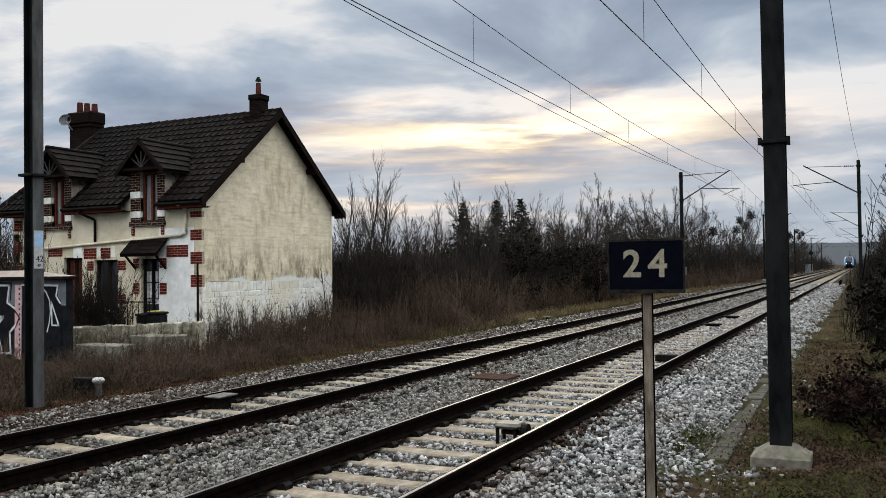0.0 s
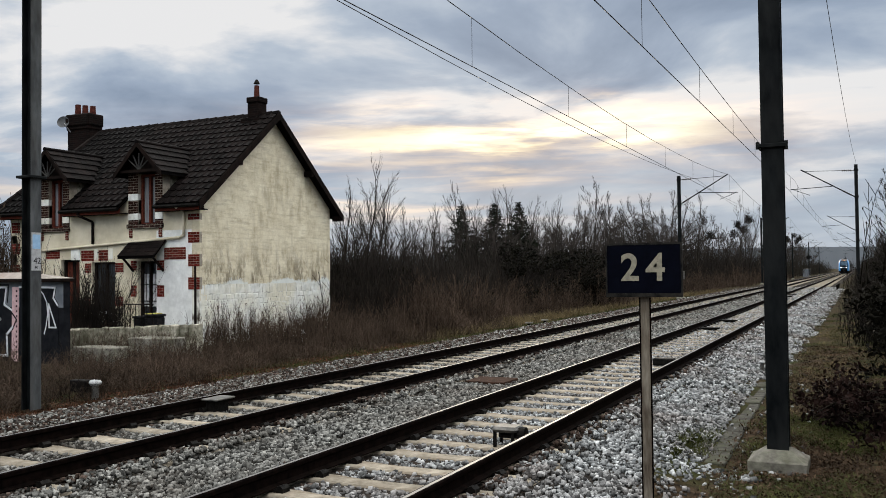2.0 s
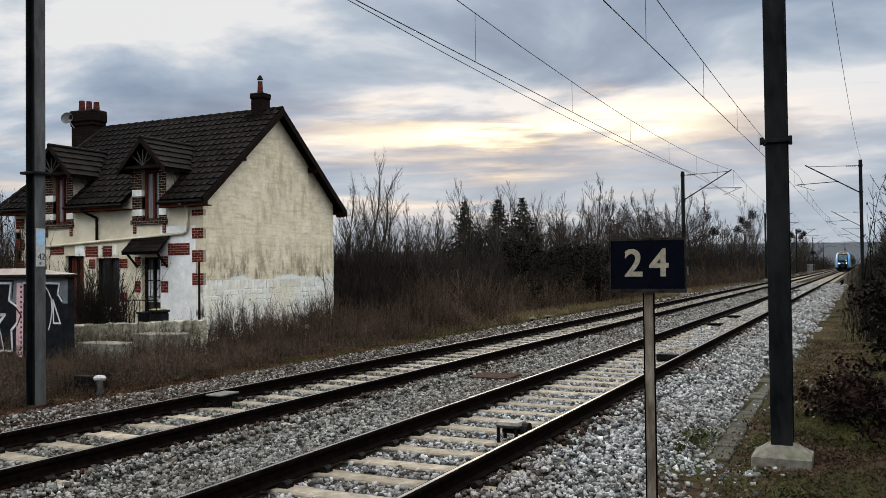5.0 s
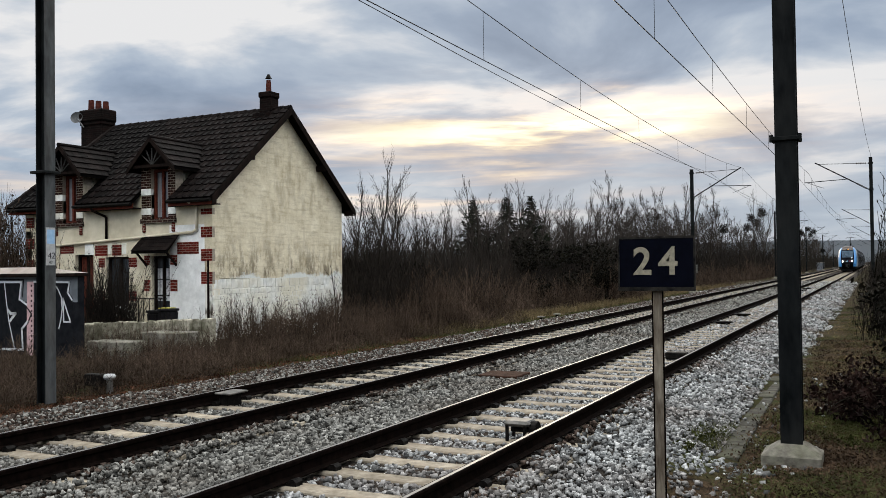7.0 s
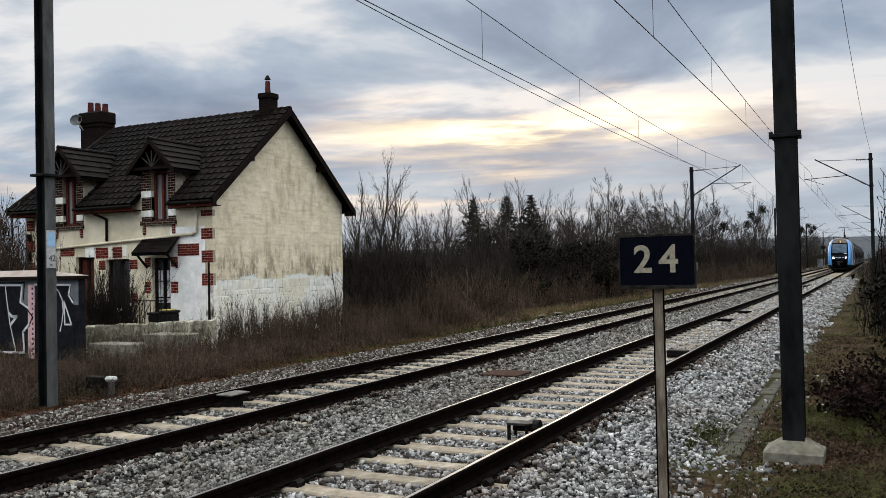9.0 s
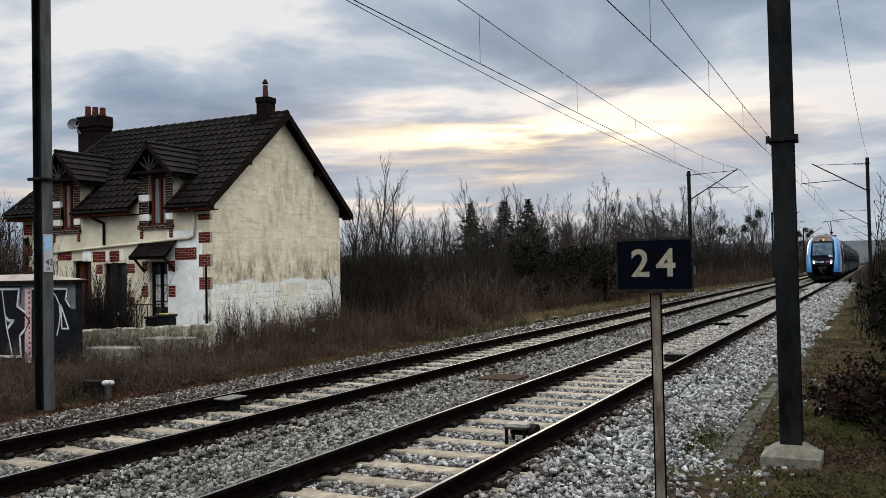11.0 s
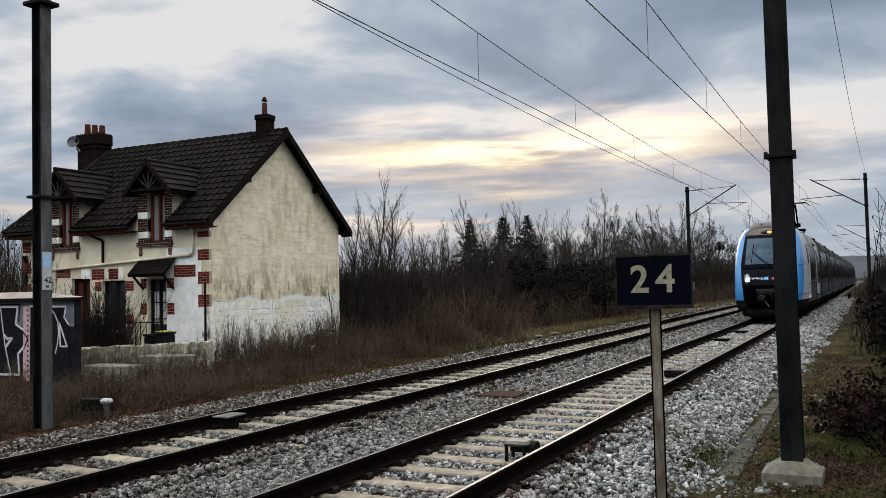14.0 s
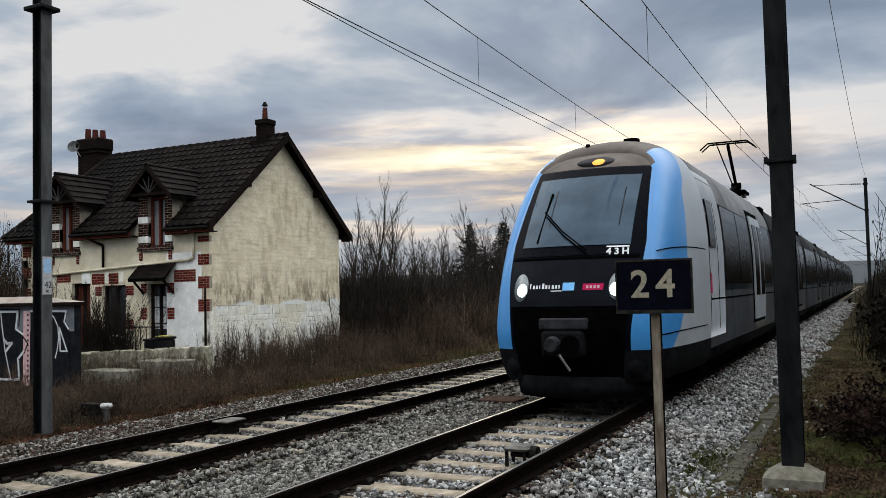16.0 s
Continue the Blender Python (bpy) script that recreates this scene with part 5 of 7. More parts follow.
def yard():
    w = empty("garden_wall", pose(-16.5, 17.2, 0))
    tagged(w, "low crumbling whitewashed garden wall with pale coping", "wall")
    rng = random.Random(8)
    pts = [(-19.6, 16.6), (-15.2, 17.5)]
    n = 17
    for i in range(n):
        a, b = i / n, (i + 1) / n
        xa, xb = pts[0][0] + 4.4 * a, pts[0][0] + 4.4 * b
        y = pts[0][1] + 0.9 * (a + b) / 2
        top = 0.42 + 0.17 * a + rng.uniform(-0.012, 0.012)
        bm = bbox(xa - 0.004, xb - 0.006, y - 0.12, y + 0.12, -0.45, top, 0.008)
        for v in bm.verts:
            v.co += Vector((rng.uniform(-0.01, 0.01), rng.uniform(-0.015, 0.015), rng.uniform(-0.06, 0.03) if v.co.z > 0 else 0))
        bmesh.ops.translate(bm, vec=(16.5, -17.2, 0), verts=bm.verts)
        part("wall_block", bm, M["old_wall"], w)
    slab = part("concrete_slab", bbox(-17.3, -15.9, 15.3, 15.9, -0.35, 0.14, 0.02), M["plinth"])
    tagged(slab, "broken pale concrete slab lying in the weeds", "slab")
    slab = part("concrete_slab", bbox(-16.2, -14.95, 16.0, 16.7, -0.35, 0.33, 0.02), M["plinth"])
    tagged(slab, "weathered grey concrete slab lying in the weeds", "slab")
    for x, y, hgt, yl in ((-18.12, 18.5, 0.80, 0), (-17.52, 18.3, 0.86, 1)):
        b = empty("wheelie_bin", pose(x, y, -0.05, 0, 0, 12 * yl))
        tagged(b, "black plastic wheelie bin" + (" with a yellow-edged lid" if yl else " behind the garden wall"), "bin", "bins in the yard")
        bm = bmesh.new()
        r = bmesh.ops.create_cube(bm, size=1)
        for v in bm.verts:
            k = 0.20 if v.co.z > 0 else 0.165
            v.co = Vector((math.copysign(k, v.co.x), math.copysign(k * 1.1, v.co.y), hgt - 0.1 if v.co.z > 0 else 0.04))
        bmesh.ops.bevel(bm, geom=list(bm.edges), offset=0.03, segments=2, affect="EDGES")
        part("body", bm, M["bin"], b)
        part("lid", bbox(-0.212, 0.212, -0.24, 0.25, hgt - 0.1, hgt - 0.03, 0.02), M["bin"], b)
        if yl:
            part("lid_edge", bbox(-0.20, 0.12, -0.18, 0.2, hgt - 0.028, hgt + 0.0, 0.01), M["bin_yellow"], b)
        for s in (-1, 1):
            part("wheel", tube(bmesh.new(), (s * 0.15, 0.2, 0.08), (s * 0.2, 0.2, 0.08), 0.09, n=12), M["iron"], b)
    f = empty("railing", pose(-17.72, 17.9, 0.1))
    tagged(f, "low black iron railing by the house door", "railing")
    for i in range(7):
        part("bar", tube(bmesh.new(), (-0.7 + 0.2 * i, 0, 0), (-0.7 + 0.2 * i, 0, 0.95), 0.012, n=5), M["iron"], f)
    for z in (0.15, 0.95):
        part("rail", bbox(-0.72, 0.52, -0.02, 0.02, z, z + 0.03), M["iron"], f)
    p = part("fence_post", tube(bmesh.new(), (-16.35, 18.6, -0.3), (-16.35, 18.6, 2.1), 0.04, 0.03, n=7), M["timber"])
    tagged(p, "thin dark wooden post standing by the gable", "post")
    p = empty("boundary_post", pose(-14.81, 21.5, -0.08))
    tagged(p, "short weathered white concrete boundary post in the weeds", "post")
    part("shaft", bbox(-0.07, 0.07, -0.07, 0.07, -0.4, 0.20, 0.015), M["white_wash"], p)
    part("head", tube(bmesh.new(), (0, 0, 0.20), (0, 0, 0.30), 0.11, 0.06, n=8), M["white_wash"], p)


yard()


# ---- small trackside things ----
def trackside():
    for x, y in ((-12.2, 11.3), (-1.70, 17.6)):
        p = empty("trackside_marker", pose(x, y, land(x, y)))
        tagged(p, "short grey stake with a white cap beside the ballast", "marker")
        k = 0.8 if x < -10 else 0.5
        part("stake", tube(bmesh.new(), (0, 0, -0.1), (0, 0, 0.34 * k), 0.085 * k, 0.07 * k, n=10), M["galv"], p)
        part("cap", bbox(-0.13 * k, 0.13 * k, -0.1 * k, 0.1 * k, 0.32 * k, 0.44 * k, 0.035), M["enamel"], p, "white rounded cap")
        if x < -10:
            part("junction_box", bbox(-0.55, -0.16, -0.08, 0.1, 0.12, 0.34, 0.015), M["iron"], p)
            part("box_leg", bbox(-0.38, -0.32, -0.03, 0.03, -0.1, 0.12), M["iron"], p)
    # signalling box astride the near rail
    b = empty("track_device", pose(NEAR + 0.42, 8.75, 0.0, 0, 0, 0))
    tagged(b, "small black iron track device with a worn metal cover", "track device")
    part("cover", bbox(-0.15, 0.14, -0.13, 0.13, 0.145, 0.205, 0.028), M["galv"], b, "worn grey cover plate")
    for x in (-0.13, 0.07):
        for y in (-0.11, 0.08):
            part("leg", bbox(x, x + 0.03, y, y + 0.03, -0.03, 0.16), M["iron"], b)
    part("wheel", tube(bmesh.new(), (0.13, 0, 0.11), (0.20, 0, 0.11), 0.09, n=14), M["iron"], b)
    part("axle", tube(bmesh.new(), (-0.1, 0, 0.1), (0.2, 0, 0.1), 0.03, n=8), M["iron"], b)
    b = empty("track_device", pose(FAR - 0.58, 9.45, 0.0))
    tagged(b, "flat rusty track device fixed inside the far rail", "track device")
    part("cover", bbox(-0.06, 0.2, -0.2, 0.2, 0.155, 0.18, 0.008), M["galv"], b, "worn grey cover plate")
    part("body", bbox(-0.05, 0.10, -0.12, 0.18, -0.03, 0.155, 0.01), M["iron"], b)
    for y in (27.6, 31.9, 60.5, 64.0):
        c = empty("track_beacon", pose(NEAR - 0.3, y, 0.0))
        tagged(c, "flat dark track beacon bolted on the sleepers", "beacon", "track beacons")
        part("plate", bbox(-0.28, 0.28, -0.12, 0.12, 0.03, 0.075, 0.015), M["iron"], c)
        part("bracket", bbox(-0.2, 0.2, -0.06, 0.06, -0.02, 0.03), M["iron"], c)
    c = empty("track_beacon", pose(NEAR + 0.38, 17.2, 0.0))
    tagged(c, "dark iron box beside the rail", "beacon")
    part("plate", bbox(-0.2, 0.2, -0.12, 0.12, 0.0, 0.13, 0.015), M["iron"], c)
    m = part("inspection_cover", bbox(-6.05, -5.35, 13.5, 14.2, -0.06, 0.012, 0.01), M["rust"])
    tagged(m, "rusty iron cover plate lying flush in the ballast", "cover")
    for i, (x, y, w) in enumerate(((-11.4, 31.5, 0.13), (-11.35, 33.2, 0.13))):
        p = empty("ballast_marker", pose(x, y, land(x, y)))
        tagged(p, "small pale slab on low stakes beside the ballast", "marker", "pale trackside slabs")
        part("slab", bbox(-w, w, -0.1, 0.1, 0.20, 0.26, 0.015), M["plinth"], p)
        part("stake", bbox(-0.05, 0.05, -0.05, 0.05, -0.05, 0.22), M["iron"], p)
    # concrete cable trough lids along the verge
    t = empty("cable_trough", pose(-1.4, 12, 0))
    tagged(t, "row of worn concrete cable trough lids sunk in the verge", "cable trough")
    rng = random.Random(3)
    for i in range(11):
        y = 9.4 - 12 + i * 0.62
        part("lid", bbox(-0.11 - 0.012 * i, 0.11 - 0.012 * i, y + 0.006, y + 0.61, -0.3, -0.142 + rng.uniform(-0.014, 0.012), 0.012), M["plinth_dark"], t)
    # far signal and cabin by the left track
    s = empty("signal_post", pose(-10.8, 225, 0))
    tagged(s, "distant dark signal post with a round head", "signal")
    part("post", tube(bmesh.new(), (0, 0, -0.3), (0, 0, 4.6), 0.08, n=6), M["mast"], s)
    part("head", tube(bmesh.new(), (0, -0.1, 4.4), (0, 0.1, 4.4), 0.5, n=14), M["iron"], s)
    s = empty("relay_cabinet", pose(-11.6, 230, 0))
    tagged(s, "distant pale relay cabinet beside the track", "cabinet")
    part("body", bbox(-0.8, 0.8, -0.5, 0.5, -0.4, 1.6, 0.03), M["shed_grey"], s)
    part("roof", bbox(-0.9, 0.9, -0.6, 0.6, 1.6, 1.7, 0.02), M["roofing"], s)
    # rail-side plate on the second mast
    s = part("hanging_plate", bbox(-10.52, -10.3, 58.3, 58.33, 1.2, 1.75), M["galv"])
    tagged(s, "small grey plate fixed to a catenary mast", "plate")


M["rust"] = mat("rusty_plate", (0.020, 0.012, 0.009), (0.050, 0.028, 0.020), 9, 0.85, 0.4)
M["plinth_dark"] = mat("damp_concrete", (0.035, 0.034, 0.030), (0.085, 0.082, 0.072), 7, 0.9, 0.4, c3=(0.06, 0.065, 0.035), scale3=2.0, rand=0.15)
trackside()


# ---- train ----
M["blue"] = mat("blue_livery", (0.034, 0.195, 0.48), (0.043, 0.222, 0.52), 2, 0.28, c3=(0.07, 0.20, 0.48), scale3=1.2, amount3=0.3)
M["white_side"] = mat("pale_grey_livery", (0.27, 0.30, 0.34), (0.34, 0.375, 0.42), 2, 0.35, c3=(0.22, 0.24, 0.27), scale3=1.0, amount3=0.4)
M["side_grey"] = mat("dark_grey_livery", (0.007, 0.009, 0.012), (0.013, 0.016, 0.020), 3, 0.4, c3=(0.020, 0.021, 0.022), scale3=0.8, spec=0.03)
M["side_mid"] = mat("slate_livery", (0.028, 0.032, 0.039), (0.048, 0.054, 0.063), 3, 0.4, c3=(0.045, 0.046, 0.048), scale3=0.8, spec=0.1)
M["cheek"] = mat("scuffed_grey_corner", (0.008, 0.009, 0.011), (0.026, 0.028, 0.032), 4, 0.6, c3=(0.06, 0.06, 0.065), scale3=3.0)
M["roof_taupe"] = mat("taupe_hood", (0.085, 0.075, 0.069), (0.125, 0.110, 0.102), 3, 0.5)
M["roof_grey"] = mat("roof_grey", (0.15, 0.16, 0.175), (0.22, 0.23, 0.245), 3, 0.5, c3=(0.06, 0.06, 0.06))
M["roof_dark"] = mat("sooty_roof", (0.024, 0.026, 0.029), (0.044, 0.047, 0.052), 3, 0.6, c3=(0.028, 0.027, 0.026))
M["mask"] = mat("black_front_mask", (0.001, 0.0016, 0.004), (0.002, 0.003, 0.006), 4, 0.4, spec=0.02)
M["gloss_navy"] = mat("gloss_navy_panel", (0.002, 0.003, 0.006), (0.004, 0.0055, 0.0095), 3, 0.35, spec=0.035)
M["skirt"] = mat("dark_skirt", (0.003, 0.0035, 0.004), (0.010, 0.0105, 0.012), 5, 0.7, 0.1, spec=0.01)
M["black"] = mat("black_rubber", (0.0006, 0.0006, 0.0008), (0.0018, 0.0018, 0.002), 8, 0.8, spec=0.005)
# blue of the mirrored sky is put into the glass colour
M["screen"] = mat("windscreen", (0.010, 0.030, 0.055), (0.034, 0.068, 0.108), 1.2, 0.06, spec=0.2)
M["train_glass"] = mat("tinted_glass", (0.0008, 0.001, 0.0014), (0.002, 0.0025, 0.003), 1.5, 0.18, spec=0.06)
M["lens"] = mat("lamp_housing", (0.13, 0.16, 0.18), (0.22, 0.25, 0.26), 8, 0.2)
M["lamp"] = mat("lit_headlamp", (0.9, 0.92, 0.9), None, 8, 0.3, emit=(0.93, 1.0, 0.95), power=9.0)
M["amber"] = mat("lit_amber_lamp", (0.3, 0.12, 0.03), None, 8, 0.5, emit=(1.0, 0.42, 0.08), power=1.6)
M["magenta"] = mat("magenta_badge", (0.30, 0.01, 0.06), (0.4, 0.015, 0.08), 8, 0.4)
M["badge_blue"] = mat("badge_blue", (0.16, 0.42, 0.78), (0.2, 0.48, 0.84), 8, 0.4)
M["badge_pale"] = mat("badge_pale", (0.45, 0.35, 0.38), (0.5, 0.4, 0.43), 8, 0.4)
M["badge_white"] = mat("badge_white", (0.62, 0.66, 0.7), (0.7, 0.74, 0.78), 8, 0.4)
M["door_leaf"] = mat("pale_door_leaf", (0.26, 0.29, 0.33), (0.33, 0.36, 0.40), 3, 0.3)


def table(v, tab):
    return lerp_table(v, tab)


BODY = [(1.30, 0.55), (1.40, 0.75), (1.43, 1.2), (1.435, 2.0), (1.42, 2.7), (1.34, 3.35), (1.20, 3.75), (0.95, 4.08), (0.62, 4.26), (0.3, 4.33), (0.0, 4.35)]
FRONT = [(0.98, 0.55), (1.06, 0.75), (1.12, 1.2), (1.10, 1.9), (1.06, 2.45), (0.99, 3.1), (0.92, 3.60), (0.78, 3.84), (0.52, 3.97), (0.25, 4.02), (0.0, 4.035)]
BASE_Y = [(0.5, 0.20), (0.9, 0.06), (1.25, 0.0), (1.7, 0.10), (2.1, 0.27), (2.45, 0.48), (3.0, 0.90), (3.62, 1.48), (3.88, 1.85), (4.04, 2.3)]
CAB_END = 3.4


def resample(pts, n):
    """Points evenly by index through a Catmull-Rom line."""
    out = []
    m = len(pts) - 1
    for i in range(n + 1):
        u = i / n * m
        k = min(int(u), m - 1)
        t = u - k
        p = [Vector(pts[max(0, min(m, k + d))]) for d in (-1, 0, 1, 2)]
        out.append(0.5 * ((2 * p[1]) + (p[2] - p[0]) * t + (2 * p[0] - 5 * p[1] + 4 * p[2] - p[3]) * t * t + (3 * p[1] - p[0] - 3 * p[2] + p[3]) * t ** 3))
    return out


BASE_FINE = [(p.x, p.y) for p in resample(BASE_Y, 80)]


def front_y(x, z):
    return table(z, BASE_FINE) + 0.36 * (abs(x) / 1.1) ** 2.4


def front_patch(name, edge, nz, nx, off, material, parent, thick=0.012, label=""):
    """A panel lying on the nose: edge(v) gives (x0, x1, z0, z1) limits of the row v in 0..1."""
    v, f = [], []
    for layer in (off + thick, off):
        for i in range(nz + 1):
            xa, za, xb, zb = edge(i / nz)
            for j in range(nx + 1):
                k = j / nx
                x, z = xa + (xb - xa) * k, za + (zb - za) * k
                v.append((x, front_y(x, z) - layer, z))
    w = nx + 1
    o = (nz + 1) * w
    for i in range(nz):
        for j in range(nx):
            a = i * w + j
            f.append((a, a + 1, a + w + 1, a + w))
    ring = [j for j in range(nx)] + [i * w + nx for i in range(nz)] + [nz * w + j for j in range(nx, 0, -1)] + [i * w for i in range(nz, 0, -1)]
    for a, b in zip(ring, ring[1:] + ring[:1]):
        f.append((a, o + a, o + b, b))
    return mesh_part(name, v, f, material, parent, label, smooth=False)


def rows_between(lo, hi):
    """Edge function between two (x half, z) rows, symmetrical."""
    def edge(t):
        w = lo[0] + (hi[0] - lo[0]) * t
        z = lo[1] + (hi[1] - lo[1]) * t
        return (-w, z, w, z)
    return edge


def disc_on_front(name, cx, cz, rx, rz, off, material, parent, label="", n=20, thick=0.012):
    v = [(cx, front_y(cx, cz) - off - thick, cz)]
    for i in range(n):
        a = 2 * math.pi * i / n
        x, z = cx + rx * math.cos(a), cz + rz * math.sin(a)
        v.append((x, front_y(x, z) - off - thick * 0.6, z))
    for i in range(n):
        a = 2 * math.pi * i / n
        x, z = cx + rx * math.cos(a), cz + rz * math.sin(a)
        v.append((x, front_y(x, z) - off + 0.01, z))
    f = [(0, 1 + i, 1 + (i + 1) % n) for i in range(n)]
    f += [(1 + i, 1 + n + i, 1 + n + (i + 1) % n, 1 + (i + 1) % n) for i in range(n)]
    return mesh_part(name, v, f, material, parent, label, smooth=True)


def build_nose(t):
    n, K, KB = 44, 26, 14
    fr, bo = resample(FRONT, n), resample(BODY, n)
    sk = min(range(n), key=lambda i: abs(fr[i].y - 1.02))
    hd = min(range(n), key=lambda i: abs(fr[i].y - 3.68))
    v, f, mi = [], [], []
    edge = [(0.5, 0.80), (1.0, 0.95), (1.3, 1.35), (1.9, 1.75), (2.6, 1.90), (3.3, 2.10), (3.75, 2.6), (4.2, 3.05), (4.4, 3.15)]

    def at(p, q, tau):
        e, g = math.sin(tau * math.pi / 2), 1 - math.cos(tau * math.pi / 2)
        y0 = front_y(p.x, p.y)
        return (p.x + (q.x - p.x) * e, y0 + (CAB_END - y0) * g, p.y + (q.y - p.y) * e)

    # where the blue ends on each line of the shell
    ends = []
    for p, q in zip(fr, bo):
        best = min((abs(at(p, q, k / 400)[1] - lerp_table(at(p, q, k / 400)[2], edge)), k / 400) for k in range(60, 380))
        ends.append(best[1])
    # shell from the front's edge round to the full section
    for s in (-1, 1):
        base = len(v)
        for k in range(K + 1):
            for p, q, te in zip(fr, bo, ends):
                tau = te * k / KB if k <= KB else te + (1 - te) * (k - KB) / (K - KB)
                x, y, z = at(p, q, tau)
                v.append((s * x, y, z))
        w = n + 1
        for k in range(K):
            for i in range(n):
                a = base + k * w + i
                q = (a, a + 1, a + w + 1, a + w)
                f.append(q if s < 0 else q[::-1])
                if i < sk:
                    mi.append(2)
                elif i >= hd and k < KB:
                    mi.append(3 if i > hd + 3 or k < 3 else 0)
                else:
                    mi.append(0 if k < KB else 1)
    # the front itself: mask between two blue pillars
    base = len(v)
    marks = [-1, -0.5, 0] + [j / 18 for j in range(1, 18)] + [1, 1.5, 2]
    cols = len(marks) - 1
    for p in fr:
        m = min(p.x, lerp_table(p.y, [(0.9, 0.86), (1.3, 0.88), (2.0, 0.97), (2.5, 1.0), (3.7, 0.90)]))
        for j in marks:
            if j <= 0:
                x = -m + (p.x - m) * j
            elif j >= 1:
                x = m + (p.x - m) * (j - 1)
            else:
                x = m * (2 * j - 1)
            v.append((x, front_y(x, p.y), p.y))
    for i in range(n):
        for j in range(cols):
            a = base + i * (cols + 1) + j
            f.append((a, a + 1, a + cols + 2, a + cols + 1))
            mi.append(3 if i >= hd else (2 if i < sk else (4 if 2 <= j < cols - 2 else 0)))
    nose = mesh_part("nose", v, f, [M["blue"], M["white_side"], M["skirt"], M["roof_taupe"], M["mask"]], t, "blue and pale grey cab shell with black mask", smooth=True, mats=mi)
    # windscreen and its surround
    ws = front_patch("windscreen_surround", rows_between((0.95, 2.32), (0.90, 3.68)), 10, 12, 0.002, M["mask"], nose)
    wg = front_patch("windscreen", rows_between((0.81, 2.46), (0.80, 3.56)), 10, 12, 0.016, M["screen"], nose, label="windscreen with the sky's reflection tinted into its glass")
    for x in (-0.42, 0.62):
        front_patch("sun_blind_edge", lambda q, x=x: (x - 0.008, 2.75 + 0.6 * q, x + 0.008, 2.75 + 0.6 * q), 3, 1, 0.029, M["cheek"], nose, thick=0.003)
    # wiper
    pts = [(0.25, 2.33), (-0.15, 2.62), (-0.52, 2.95)]
    bm = bmesh.new()
    for dz in (0, 0.05):
        for (ax, az), (bx, bz) in zip(pts, pts[1:]):
            tube(bm, (ax, front_y(ax, az) - 0.07, az + dz), (bx, front_y(bx, bz) - 0.07, bz + dz), 0.011, n=5)
    part("wiper_arm", bm, M["black"], nose)
    part("wiper_blade", tube(bmesh.new(), (-0.56, front_y(-0.56, 2.55) - 0.05, 2.52), (-0.5, front_y(-0.5, 3.3) - 0.05, 3.3), 0.018, n=5), M["black"], nose)
    # lower mask and its gloss panel
    front_patch("lamp_panel", rows_between((0.90, 1.60), (0.95, 2.26)), 6, 14, 0.004, M["gloss_navy"], nose, thick=0.02)
    front_patch("crease", lambda q: (-0.94, 2.265 + 0.03 * q, 0.94, 2.265 + 0.03 * q), 2, 16, 0.004, M["black"], nose, thick=0.03)
    front_patch("coupler_recess", rows_between((0.74, 0.60), (0.86, 1.58)), 8, 10, 0.002, M["black"], nose)
    for s in (-1, 1):
        disc_on_front("headlight_housing", s * 0.715, 1.87, 0.125, 0.20, 0.026, M["lens"], nose, "clear headlight housing")
        disc_on_front("headlight", s * 0.69, 1.83, 0.082, 0.092, 0.040, M["lamp"], nose, "glowing white headlight")
    disc_on_front("marker_visor", 0.02, 3.83, 0.30, 0.095, 0.004, M["cheek"], nose)
    disc_on_front("marker_lamp", 0.08, 3.82, 0.095, 0.062, 0.03, M["amber"], nose, "glowing amber marker lamp")
    # badges and code
    for x0, x1, z0, z1, m in (*[(-0.56 + 0.05 * i, -0.56 + 0.05 * i + (0.030 if i % 3 else 0.018), 1.85, 1.90 + (0.025 if i in (0, 4) else 0.0), "badge_white") for i in range(10)], (-0.22, -0.06, 1.81, 1.822, "badge_white"), *[(0.29 + 0.05 * i, 0.32 + 0.05 * i, 1.845, 1.885, "badge_pale") for i in range(4)], (-0.05, 0.12, 1.82, 1.93, "badge_blue"), (0.24, 0.52, 1.82, 1.91, "magenta"), (0.50, 0.80, 2.42, 2.44, "badge_white")):
        front_patch("badge", lambda q, a=x0, b=x1, c=z0, d=z1: (a, c + (d - c) * q, b, c + (d - c) * q), 2, 6, (0.031 if m == "badge_pale" else 0.026) if z0 < 2.2 else 0.016, M[m], nose, thick=0.004)
    for ch, x in (("4", 0.54), ("3", 0.645), ("H", 0.76)):
        text_mesh("code", ch, 0.145, pose(x, front_y(x, 2.36) - 0.03, 2.355, 60, 0, 8), M["badge_white"], nose, 0.003, bold=0.004)
    # scuffed rounded bumpers either side of the coupler
    for s in (-1, 1):
        bm = bmesh.new()
        bmesh.ops.create_uvsphere(bm, u_segments=20, v_segments=12, radius=1.0)
        y = front_y(0.9, 0.85)
        bmesh.ops.transform(bm, matrix=Matrix.Translation((s * 0.82, y + 0.48, 0.78)) @ Matrix.Diagonal((0.30, 0.52, 0.32, 1)), verts=bm.verts)
        part("bumper", bm, M["skirt"], nose, "dark rounded bumper", smooth=True)
    # coupler and its housing
    c = part("coupler_housing", bbox(-0.34, 0.34, -0.10, 0.3, 1.28, 1.44, 0.02), M["cheek"], nose)
    part("coupler_face", bbox(-0.30, 0.30, -0.14, 0.3, 0.90, 1.27, 0.04), M["skirt"], nose)
    part("coupler_cone", tube(bmesh.new(), (-0.12, -0.28, 1.08), (-0.12, -0.1, 1.08), 0.09, 0.13, n=12), M["cheek"], nose)
